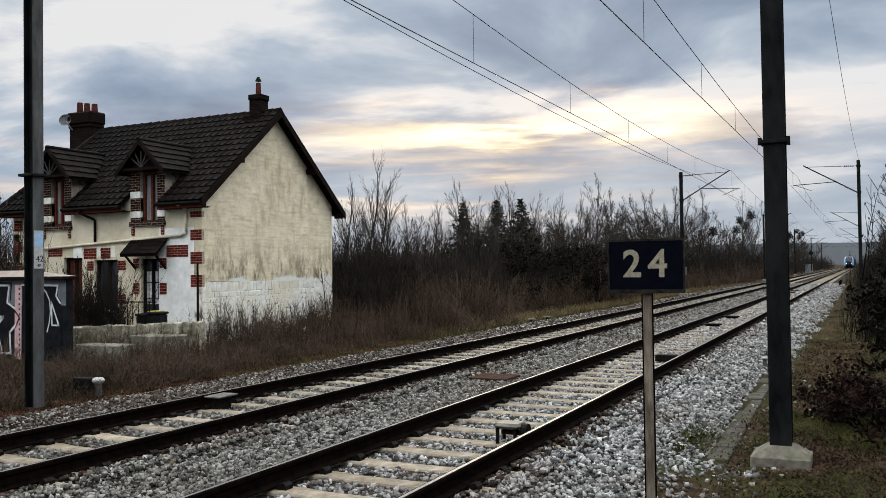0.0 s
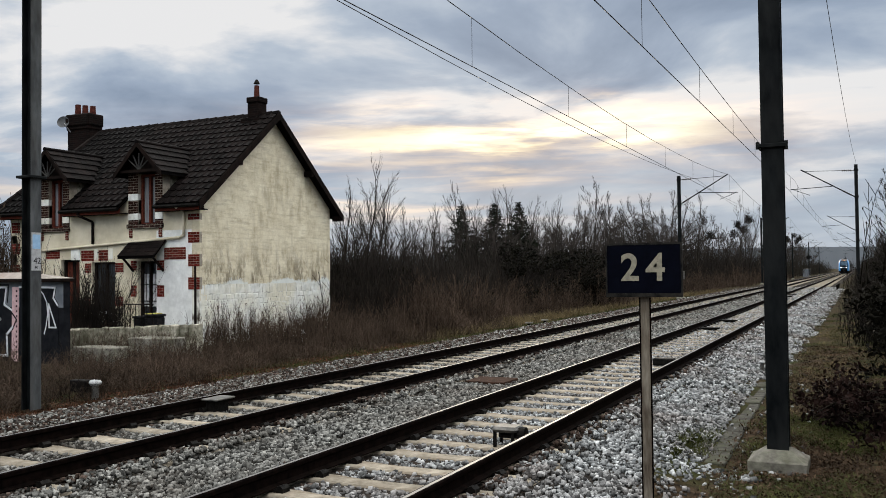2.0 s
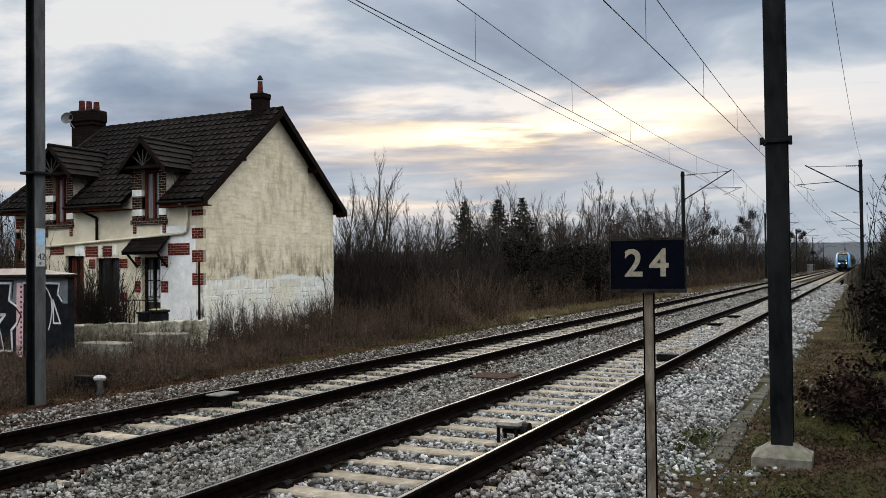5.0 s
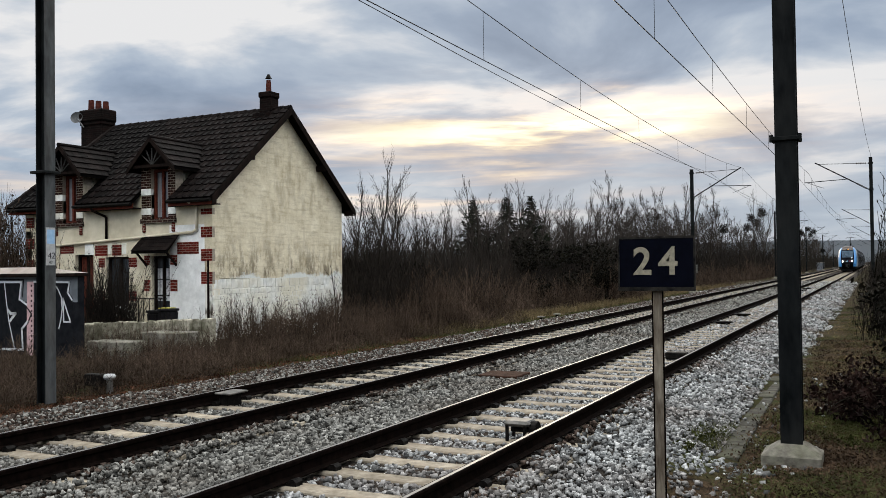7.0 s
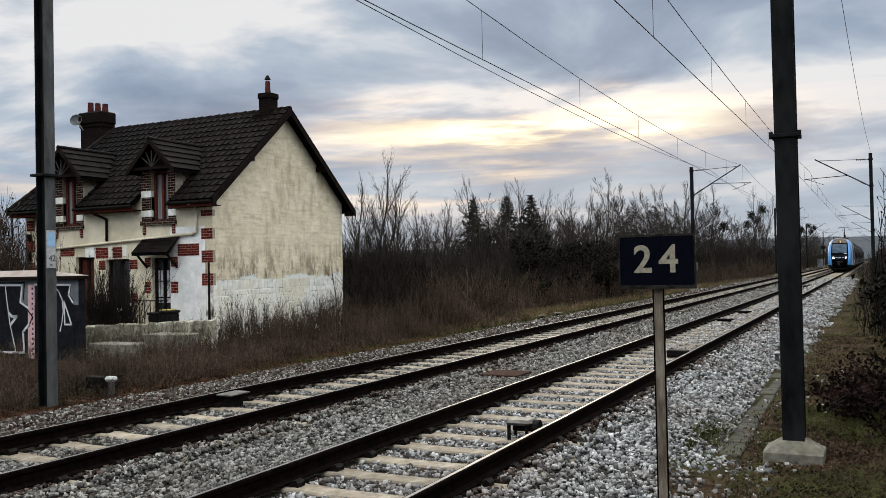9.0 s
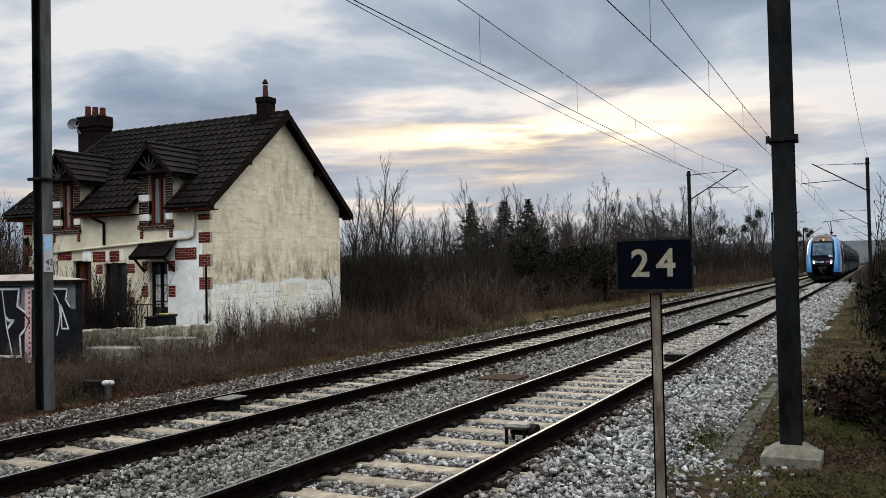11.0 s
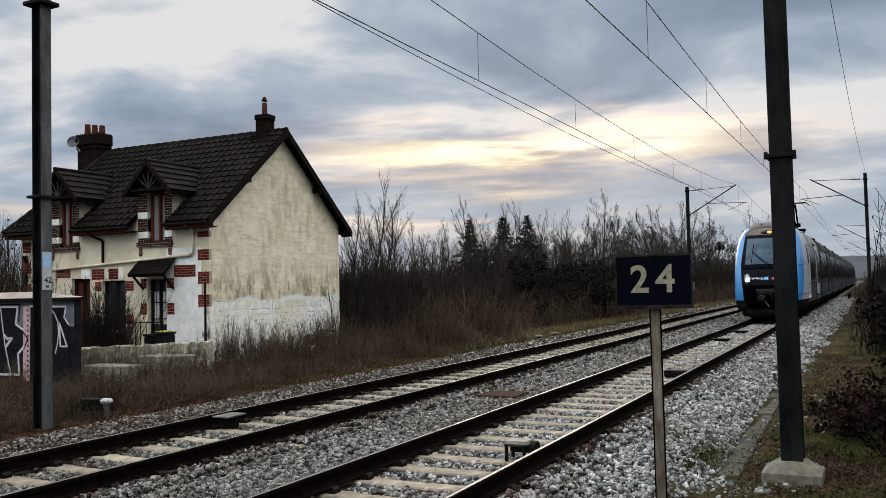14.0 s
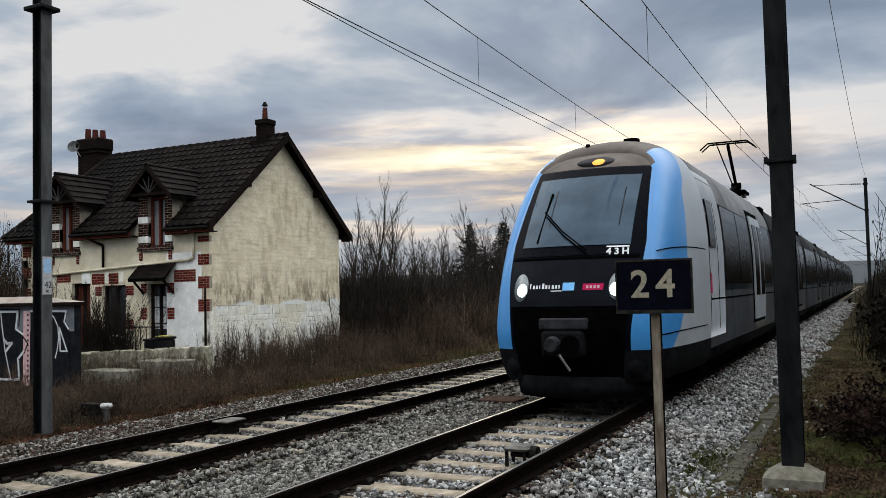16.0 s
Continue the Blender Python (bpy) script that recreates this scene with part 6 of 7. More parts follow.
    part("coupler_cup", tube(bmesh.new(), (0.13, -0.2, 1.08), (0.13, -0.1, 1.08), 0.13, n=12), M["black"], nose)
    part("coupler_hook", tube(bmesh.new(), (0.0, -0.25, 0.95), (0.16, -0.28, 0.74), 0.018, n=6), M["galv"], nose)
    # deflector under the nose
    v, f = [], []
    m = 24
    for i in range(m + 1):
        a = math.pi * i / m
        x = -1.04 * math.cos(a)
        y = 1.15 - 1.12 * math.sin(a) ** 0.75
        v += [(x, y, 0.62), (x * 0.96, y + 0.06, 0.32), (x * 0.96, y + 0.14, 0.32), (x, y + 0.12, 0.62)]
    for i in range(m):
        for j in range(4):
            f.append((4 * i + j, 4 * i + (j + 1) % 4, 4 * i + 4 + (j + 1) % 4, 4 * i + 4 + j))
    mesh_part("deflector", v, f, M["skirt"], nose, "dark curved track deflector", smooth=True)
    # roof horn and aerials
    part("horn", tube(bmesh.new(), (-0.30, 2.45, 4.05), (-0.30, 2.45, 4.24), 0.07, 0.03, n=8), M["black"], nose)
    part("aerial", tube(bmesh.new(), (0.30, 3.0, 4.22), (0.30, 3.0, 4.35), 0.16, 0.13, n=14), M["black"], nose)
    # livery seams on the flanks
    for s in (-1, 1):
        for zz, rise in ((2.32, 0.12), (1.16, 0.05)):
            pts = []
            for i in range(15):
                t0 = 0.12 + 0.8 * i / 14
                p, q = min(zip(fr, bo), key=lambda pq: abs(at(pq[0], pq[1], t0)[2] - (zz + rise * math.sin(t0 * 2))))
                x, y, z = at(p, q, t0)
                pts.append((s * (x + 0.004), y - 0.006, zz + rise * math.sin(t0 * 2)))
            bm = bmesh.new()
            for p, q in zip(pts, pts[1:]):
                tube(bm, p, q, 0.008, n=4)
            part("livery_seam", bm, M["black"], nose)


def side_panel(y0, y1, z0, z1, off, s, thick=0.01, nz=6):
    """A panel lying on the body side between two heights."""
    bo = [(p.y, p.x) for p in resample(BODY, 60)]
    v, f = [], []
    for o in (off, off - thick - 0.02):
        for i in range(nz + 1):
            z = z0 + (z1 - z0) * i / nz
            x = lerp_table(z, bo) + o
            v += [(s * x, y0, z), (s * x, y1, z)]
    b = 2 * (nz + 1)
    for i in range(nz):
        a = 2 * i
        f.append((a, a + 1, a + 3, a + 2) if s > 0 else (a + 1, a, a + 2, a + 3))
        for c in (0, 1):
            f.append((a + c, a + 2 + c, b + a + 2 + c, b + a + c))
    f.append((0, 1, b + 1, b))
    f.append((2 * nz, 2 * nz + 1, b + 2 * nz + 1, b + 2 * nz))
    return v, f


def build_car(t, y0, y1, door_at, first=False):
    bo = resample(BODY, 26)
    prof = [(-p.x, p.y) for p in bo] + [(p.x, p.y) for p in bo[::-1][1:]]
    v, f = extrude_profile(prof, y0, y1)
    mi = []
    n = len(prof)
    for i in range(n):
        z = (prof[i][1] + prof[(i + 1) % n][1]) / 2
        mi.append(2 if z < 0.86 else (3 if z < 1.66 else 0 if z < 3.42 else 1))
    mi += [0, 0]
    body = mesh_part("carriage", v, f, [M["side_grey"], M["roof_grey"] if first else M["roof_dark"], M["skirt"], M["side_mid"]], t, "dark grey carriage with tinted window band", smooth=True, mats=mi)
    for s in (-1, 1):
        if first:
            # pale cab flank with its door
            for a, b, z0, z1 in ((CAB_END - 0.02, 5.0, 0.98, 3.80),):
                pv, pf = side_panel(a, b, z0, z1, 0.006, s, nz=12)
                mesh_part("cab_flank", pv, pf, M["white_side"], body, "pale grey cab flank", smooth=True)
            for a, b in ((3.05, 3.075), (3.95, 3.975)):
                pv, pf = side_panel(a + 0.35, b + 0.35, 1.1, 3.3, 0.012, s)
                mesh_part("door_seam", pv, pf, M["black"], body)
            pv, pf = side_panel(CAB_END + 0.03, CAB_END + 0.16, 1.72, 2.05, 0.014, s)
            mesh_part("flank_badge", pv, pf, M["magenta"], body)
            pv, pf = side_panel(3.46, 4.05, 2.5, 3.3, 0.03, s)
            mesh_part("cab_side_window", pv, pf, M["train_glass"], body)
        # windows between doors
        d0, d1 = door_at - 1.0, door_at + 1.0
        for a, b in ((y0 + (1.75 if first else 0.5), d0 - 0.25), (d1 + 0.25, y1 - 0.5)):
            k = max(1, round((b - a) / 1.75))
            for i in range(k):
                wa, wb = a + (b - a) * i / k + 0.05, a + (b - a) * (i + 1) / k - 0.05
                pv, pf = side_panel(wa, wb, 1.88, 3.32, 0.010, s)
                mesh_part("window", pv, pf, M["train_glass"], body)
        pv, pf = side_panel(d0 - 0.12, d1 + 0.12, 0.98, 3.55, 0.008, s, nz=8)
        dr = mesh_part("door_surround", pv, pf, M["black"], body, "black door recess")
        for k, (a, b) in enumerate(((d0, door_at - 0.02), (door_at + 0.02, d1))):
            pv, pf = side_panel(a, b, 1.06, 3.42, 0.045, s, nz=8)
            mesh_part("door_leaf", pv, pf, M["door_leaf"] if first else M["side_mid"], dr, "pale door leaf" if first else "slate grey door leaf")
            pv, pf = side_panel(a + 0.16, b - 0.16, 1.6, 3.22, 0.058, s)
            mesh_part("door_pane", pv, pf, M["train_glass"], dr)
        pv, pf = side_panel(d0 - 0.1, d1 + 0.1, 0.86, 0.98, 0.06, s, nz=1)
        mesh_part("door_step", pv, pf, M["galv"], dr)
        pv, pf = side_panel(y0 + 0.1, y1 - 0.1, 1.60, 1.63, 0.008, s, nz=1)
        mesh_part("side_seam", pv, pf, M["black"], body)
    part("underframe", bbox(-1.15, 1.15, y0 + 0.3, y1 - 0.3, 0.35, 0.6, 0.02), M["black"], body)
    return body


def build_bogie(t, y):
    b = part("bogie", bbox(-1.05, 1.05, y - 1.5, y + 1.5, 0.45, 0.72, 0.05), M["skirt"], t)
    for dy in (-1.05, 1.05):
        for s in (-1, 1):
            part("wheel", tube(bmesh.new(), (s * 0.70, y + dy, 0.60), (s * 0.83, y + dy, 0.60), 0.42, n=20), M["rail_side"], b)
    return b


def build_pantograph(t, y):
    p = part("pantograph_base", bbox(-0.5, 0.5, y - 0.5, y + 0.5, 4.36, 4.46, 0.02), M["black"], t)
    p.location = (0.2, 0, 0.12)
    bm = tube(bmesh.new(), (0, y - 0.1, 4.45), (0, y + 1.55, 4.78), 0.075, 0.06, n=6)
    part("lower_arm", bm, M["black"], p)
    part("upper_arm", tube(bmesh.new(), (0, y + 1.55, 4.78), (0, y + 0.05, 5.85), 0.05, n=6), M["black"], p)
    part("thrust_rod", tube(bmesh.new(), (-0.06, y + 1.45, 4.72), (-0.28, y - 0.1, 5.82), 0.02, n=5), M["black"], p)
    part("knuckle", tube(bmesh.new(), (-0.14, y + 1.55, 4.78), (0.14, y + 1.55, 4.78), 0.11, n=10), M["black"], p)
    for dy in (-0.18, 0.18):
        bm = bmesh.new()
        tube(bm, (-0.55, y + 0.05 + dy, 5.93), (0.55, y + 0.05 + dy, 5.93), 0.025, n=6)
        for s in (-1, 1):
            tube(bm, (s * 0.55, y + 0.05 + dy, 5.93), (s * 0.78, y + 0.05 + dy, 5.74), 0.022, n=5)
        part("collector_strip", bm, M["black"], p)
    for s in (-1, 1):
        part("head_link", tube(bmesh.new(), (s * 0.3, y - 0.14, 5.92), (s * 0.3, y + 0.24, 5.92), 0.018, n=5), M["black"], p)
        part("foot_insulator", tube(bmesh.new(), (s * 0.4, y, 4.25), (s * 0.4, y, 4.40), 0.07, n=8), M["insul"], p)
    return p


def train_place(t):
    """Braking evenly towards the camera: distance of the lamps, less their set-back."""
    k = 16.0 - t
    return 12.1 + 12.0 * k + 0.45 * k * k - 0.48


train = empty("train", pose(NEAR, train_place(0), 0.0))
tagged(train, "blue and grey electric commuter train with glowing headlights", "train")
build_nose(train)
LEN = 13.25
build_car(train, CAB_END - 0.01, 14.0, 10.4, first=True)
for i in range(9):
    a = 14.5 + LEN * i
    build_car(train, a, a + LEN - 0.5, a + LEN / 2 + 2.6)
    part("gangway", bbox(-1.2, 1.2, a - 0.5, a, 0.7, 4.0, 0.05), M["black"], train)
    build_bogie(train, a - 0.25)
build_bogie(train, 3.2)
build_pantograph(train, 15.2)


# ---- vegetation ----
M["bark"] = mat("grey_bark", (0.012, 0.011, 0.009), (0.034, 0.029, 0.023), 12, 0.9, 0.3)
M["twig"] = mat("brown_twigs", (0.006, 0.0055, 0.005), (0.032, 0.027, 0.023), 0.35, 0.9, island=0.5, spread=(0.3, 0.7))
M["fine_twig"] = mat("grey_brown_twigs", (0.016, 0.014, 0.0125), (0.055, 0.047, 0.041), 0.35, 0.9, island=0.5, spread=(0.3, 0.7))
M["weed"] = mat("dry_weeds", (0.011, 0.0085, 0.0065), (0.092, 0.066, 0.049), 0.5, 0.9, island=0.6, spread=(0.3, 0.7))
M["straw"] = mat("straw_grass", (0.07, 0.055, 0.028), (0.16, 0.125, 0.068), 1.5, 0.9, island=0.3)
M["grass"] = mat("green_grass", (0.020, 0.025, 0.008), (0.054, 0.057, 0.019), 1.2, 0.8, island=0.4)
M["litter"] = mat("dead_leaves", (0.014, 0.010, 0.007), (0.090, 0.060, 0.040), 1.5, 0.85, island=0.5)
M["litter_red"] = mat("reddish_dead_leaves", (0.028, 0.013, 0.008), (0.13, 0.062, 0.037), 1.5, 0.85, island=0.5)
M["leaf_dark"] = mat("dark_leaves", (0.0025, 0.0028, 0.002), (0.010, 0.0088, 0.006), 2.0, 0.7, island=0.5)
M["bramble"] = mat("bramble_leaves", (0.004, 0.0025, 0.0025), (0.020, 0.011, 0.009), 2.0, 0.8, island=0.5)
M["needle"] = mat("conifer_needles", (0.006, 0.008, 0.005), (0.014, 0.018, 0.011), 3.0, 0.8, island=0.4)
# pale blue-grey of distant air is put into the hill's own colour
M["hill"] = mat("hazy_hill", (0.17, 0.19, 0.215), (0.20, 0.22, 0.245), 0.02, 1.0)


class Soup:
    """Loose triangles gathered for one mesh."""

    def __init__(self):
        self.v, self.f, self.n = [], [], 0

    def add(self, v, f):
        self.v.append(np.asarray(v, float))
        self.f.append(np.asarray(f, int) + self.n)
        self.n += len(v)

    def arrays(self):
        return np.concatenate(self.v), np.concatenate(self.f)


def tri_mesh(name, V, Fa, material):
    me = bpy.data.meshes.new(name)
    me.vertices.add(len(V))
    me.vertices.foreach_set("co", np.asarray(V, float).reshape(-1))
    me.loops.add(Fa.size)
    me.loops.foreach_set("vertex_index", Fa.reshape(-1))
    me.polygons.add(len(Fa))
    me.polygons.foreach_set("loop_start", np.arange(0, Fa.size, 3))
    me.polygons.foreach_set("loop_total", np.full(len(Fa), 3))
    me.update(calc_edges=True)
    me.materials.append(material)
    return me


TRI = np.array([(0, 1, 4), (0, 4, 3), (1, 2, 5), (1, 5, 4), (2, 0, 3), (2, 3, 5)])


def stick(s, p, q, r0, r1):
    """A three-sided tapered stick."""
    p, q = np.asarray(p, float), np.asarray(q, float)
    d = q - p
    a = np.cross(d, (0.31, 0.77, 0.55))
    a /= np.linalg.norm(a) + 1e-9
    b = np.cross(d, a)
    b /= np.linalg.norm(b) + 1e-9
    ring = [math.cos(k) * a + math.sin(k) * b for k in (0, 2.094, 4.189)]
    s.add([p + r0 * c for c in ring] + [q + r1 * c for c in ring], TRI)


def ribbon(s, p, q, w):
    """A twig too thin to need roundness."""
    p, q = np.asarray(p, float), np.asarray(q, float)
    a = np.cross(q - p, (0.61 - p[0] % 1, 0.33 + p[1] % 1, 0.2))
    a *= w / (np.linalg.norm(a) + 1e-9)
    s.add([p - a, p + a, q + a * 0.6, q - a * 0.6], [(0, 1, 2), (0, 2, 3)])


def leaf(s, p, size, rng):
    a, b = rng.normal(size=3), rng.normal(size=3)
    a /= np.linalg.norm(a)
    b = np.cross(a, b)
    b /= np.linalg.norm(b)
    c = np.cross(a, b) * 0.2
    s.add([p - a * size, p + b * size * 0.5 + c * size, p + a * size, p - b * size * 0.5 + c * size], [(0, 1, 2), (0, 2, 3)])


def branch(s, rng, p, d, length, r, depth, spread, up, kids):
    """Grows one limb in short bends, then its side shoots."""
    seg = 3 if depth > 1 else (2 if depth else 1)
    pts = [p]
    for i in range(seg):
        d = d + rng.normal(size=3) * 0.055 + np.array((0, 0, up))
        d /= np.linalg.norm(d)
        q = pts[-1] + d * length / seg
        k0, k1 = 1 - 0.75 * i / seg, 1 - 0.75 * (i + 1) / seg
        if depth > 1:
            stick(s, pts[-1], q, r * k0, r * k1)
        else:
            ribbon(s, pts[-1], q, max(r * k0, TWIG))
        pts.append(q)
    if depth == 0:
        return
    for i in range(kids):
        t = 0.25 + 0.75 * (i + rng.uniform(0, 1)) / kids
        j = min(int(t * seg), seg - 1)
        q = pts[j] + (pts[j + 1] - pts[j]) * (t * seg - j)
        e = rng.normal(size=3)
        e -= d * e.dot(d)
        e /= np.linalg.norm(e) + 1e-9
        nd_ = d * math.cos(spread) + e * math.sin(spread)
        branch(s, rng, q, nd_, length * rng.uniform(0.42, 0.66) * (1.15 - 0.5 * t), max(r * 0.45, 0.005), depth - 1, spread * rng.uniform(0.85, 1.1), up, kids if depth > 1 else max(3, kids - 1))


TWIG = 0.0065


def bare_tree_meshes(seed, slim, kids=4, dome=False):
    """Trunk and crown of a leafless tree one unit tall (height 10)."""
    rng = np.random.default_rng(seed)
    tr, cr = Soup(), Soup()
    p = np.zeros(3)
    d = np.array((rng.normal() * 0.04, rng.normal() * 0.04, 1.0))
    H = 7.2
    n = 7
    pts = [p]
    for i in range(n):
        d = d + rng.normal(size=3) * 0.05
        d[2] = max(d[2], 0.8)
        d /= np.linalg.norm(d)
        q = pts[-1] + d * H / n
        stick(tr, pts[-1], q, 0.15 * (1 - 0.11 * i), 0.15 * (1 - 0.11 * (i + 1)))
        pts.append(q)
    for i in range(11):
        t = 0.22 + 0.78 * (i + rng.uniform(0, 1)) / 11
        j = min(int(t * n), n - 1)
        q = pts[j] + (pts[j + 1] - pts[j]) * (t * n - j)
        a = rng.uniform(0, 6.283)
        w = 0.46 if slim else 1.0 if dome else 0.75
        e = np.array((math.cos(a) * w, math.sin(a) * w, rng.uniform(0.7, 1.1)))
        e /= np.linalg.norm(e)
        branch(cr, rng, q, e, rng.uniform(2.6, 3.8) * (1.15 - 0.55 * t), 0.065 * (1.15 - 0.6 * t), 3, 0.56 if dome else 0.43, 0.06 if dome else 0.14, kids)
    branch(cr, rng, pts[-1], d, 2.6, 0.05, 3, 0.36, 0.15, 4)
    return tri_mesh("trunk", *tr.arrays(), M["bark"]), tri_mesh("crown", *cr.arrays(), M["fine_twig"])


def conifer_meshes(seed):
    rng = np.random.default_rng(seed)
    tr, cr = Soup(), Soup()
    stick(tr, (0, 0, -0.2), (0, 0, 9.6), 0.14, 0.02)
    z = 1.2
    while z < 9.8:
        k = 1 - z / 10.0
        for i in range(10):
            a = rng.uniform(0, 6.283)
            ln = (0.10 + 3.0 * k) * rng.uniform(0.55, 1.1)
            e = np.array((math.cos(a), math.sin(a), -0.12))
            p = np.array((0, 0, z))
            stick(cr, p, p + e * ln, 0.02, 0.005)
            m = int(4 + 10 * k)
            for j in range(m):
                c = p + e * ln * (0.25 + 0.75 * (j + rng.uniform(0, 1)) / m) + rng.normal(size=3) * 0.05
                leaf(cr, c + np.array((0, 0, rng.uniform(-0.25, 0.1))), rng.uniform(0.16, 0.30) * (0.45 + 0.7 * k), rng)
        z += 0.30
    return tri_mesh("trunk", *tr.arrays(), M["bark"]), tri_mesh("crown", *cr.arrays(), M["needle"])


def plant(name, meshes, x, y, height, turn, label, group, wide=1.0, z=None):
    k = height / 10.0
    e = empty(name)
    e.matrix_basis = Matrix.LocRotScale((x, y, (land(x, y) if z is None else z) - 0.05), Euler((0, 0, turn)), (k * wide, k * wide, k))
    tagged(e, label, "tree", group)
    for me in meshes:
        o = new(me.name.split(".")[0], me)
        o.parent = e
    return e


def trees():
    global TWIG
    rng = random.Random(11)
    broad = [bare_tree_meshes(20 + i, False) for i in range(4)]
    slim = [bare_tree_meshes(40 + i, True) for i in range(3)]
    con = [conifer_meshes(60 + i) for i in range(2)]
    TWIG = 0.0085
    mid = [bare_tree_meshes(70 + i, i == 2, 5, i == 0) for i in range(3)]
    TWIG = 0.016
    far = [bare_tree_meshes(75 + i, i == 2) for i in range(3)]
    TWIG = 0.0085
    dense = [bare_tree_meshes(90 + i, False, 6, True) for i in range(2)]
    TWIG = 0.0065
    for i, (x, y, top) in enumerate(((-20.5, 72.0, 7.0), (-19.2, 79.0, 7.6), (-18.5, 86.0, 8.6), (-22.5, 69.0, 6.4), (-17.4, 92.0, 8.8), (-24.0, 58.0, 5.4), (-18.4, 106.0, 8.6))):
        plant("bare_tree", dense[i % 2], x, y, top + 0.4, i * 1.3, "dense domed leafless tree with fine grey twigs", "bare trees behind the track", 1.35)
    lab = "leafless grey-brown tree with fine branching twigs"
    spots = [(-22.7, 37.9, 7.3), (-25.0, 40.1, 6.5), (-25.1, 43.4, 6.2), (-25.8, 49.7, 5.7), (-26.6, 53.8, 5.9), (-24.9, 52.4, 5.3), (-28.0, 64.2, 8.4), (-27.5, 66.7, 7.9), (-26.8, 69.2, 8.5), (-26.4, 76.1, 7.5), (-26.8, 81.4, 7.5), (-21.6, 76.2, 9.3), (-25.0, 81.2, 8.5), (-23.1, 88.7, 9.3), (-21.9, 94.9, 9.2),
             (-21.0, 100.8, 9.8), (-16.4, 86.4, 9.0), (-16.1, 97.7, 9.5), (-18.2, 124.4, 7.6), (-17.6, 146.9, 10.6), (-15.4, 142.4, 10.9), (-14.6, 127.1, 11.0), (-14.8, 204.6, 9.5), (-14.7, 227.4, 10.7)]
    for i, (x, y, top) in enumerate(spots):
        src = far if y > 125 else mid if y > 70 else (slim if i in (0, 1, 3, 4, 6, 7, 8) else broad)
        plant("bare_tree", src[i % len(src)], x, y, top + 0.4, rng.uniform(0, 6), lab, "bare trees behind the track", rng.uniform(0.9, 1.2))
    for i, (x, y, top) in enumerate(((-26.3, 58.4, 6.2), (-25.2, 62.2, 6.6), (-24.2, 64.9, 6.8))):
        plant("conifer", con[i % 2], x, y, top + 1.0, rng.uniform(0, 6), "dark green conifer among bare trees", "conifers", 1.6)
    # the wood behind, thinning with distance
    for i in range(104):
        y = 38 + 160 * (i / 104) ** 1.3 + rng.uniform(-4, 4)
        x = -17 - rng.uniform(0, 1) * (8 + 0.20 * y)
        src = far if y > 125 else mid if y > 70 else (broad if rng.random() < 0.6 else slim)
        plant("bare_tree", src[rng.randrange(len(src))], x, y, rng.uniform(3.4, 5.4) + 0.03 * y, rng.uniform(0, 6), lab, "bare trees behind the track", rng.uniform(0.9, 1.3))
    for i in range(34):
        y = 175 + 7 * i + rng.uniform(-3, 3)
        x = -14.5 - rng.uniform(0, 1) ** 1.5 * 22
        plant("bare_tree", far[rng.randrange(3)], x, y, rng.uniform(7.5, 11.0), rng.uniform(0, 6), lab, "bare trees behind the track", rng.uniform(1.2, 1.6))
    for i in range(52):
        y = 55 + 4.5 * i + rng.uniform(-3, 3)
        x = 1.3 + rng.uniform(0, 4) + 0.010 * y
        plant("bare_tree", far[rng.randrange(3)], x, y, rng.uniform(5.0, 7.0) - 0.2 * x, rng.uniform(0, 6), "leafless tree on the bank beside the line", "bare trees on the bank", 1.2)
    for x, y, hgt in ((-29.5, 21.0, 4.6), (-31.5, 23.5, 5.0), (-28.0, 18.2, 3.6)):
        plant("bare_tree", broad[rng.randrange(4)], x, y, hgt, rng.uniform(0, 6), "small tangled leafless tree beside the house", "trees beside the house", 1.3)
    # mistletoe balls in the far crowns
    ms = Soup()
    r2 = np.random.default_rng(3)
    for k in range(160):
        dv = r2.normal(size=3)
        dv /= np.linalg.norm(dv)
        stick(ms, dv * 0.1, dv * r2.uniform(0.6, 1.0), 0.02, 0.01)
        leaf(ms, dv * r2.uniform(0.5, 1.0), 0.16, r2)
    me = tri_mesh("mistletoe", *ms.arrays(), M["leaf_dark"])
    for x, y, z in ((-17.4, 146.5, 8.9), (-16.6, 147.0, 8.1), (-18.0, 146.0, 7.4), (-15.2, 142.0, 9.4), (-18.4, 124.0, 6.4), (-14.2, 205.0, 8.2), (-14.0, 227.0, 9.6), (-12.8, 226.0, 9.0), (-13.6, 228.0, 8.3), (-15.5, 228.0, 8.6)):
        o = new("mistletoe", me)
        o.matrix_basis = Matrix.LocRotScale((x, y, z), Euler((0, 0, x)), (0.8, 0.8, 0.8))
        tagged(o, "dark round mistletoe clump in a bare crown", "mistletoe", "mistletoe clumps")


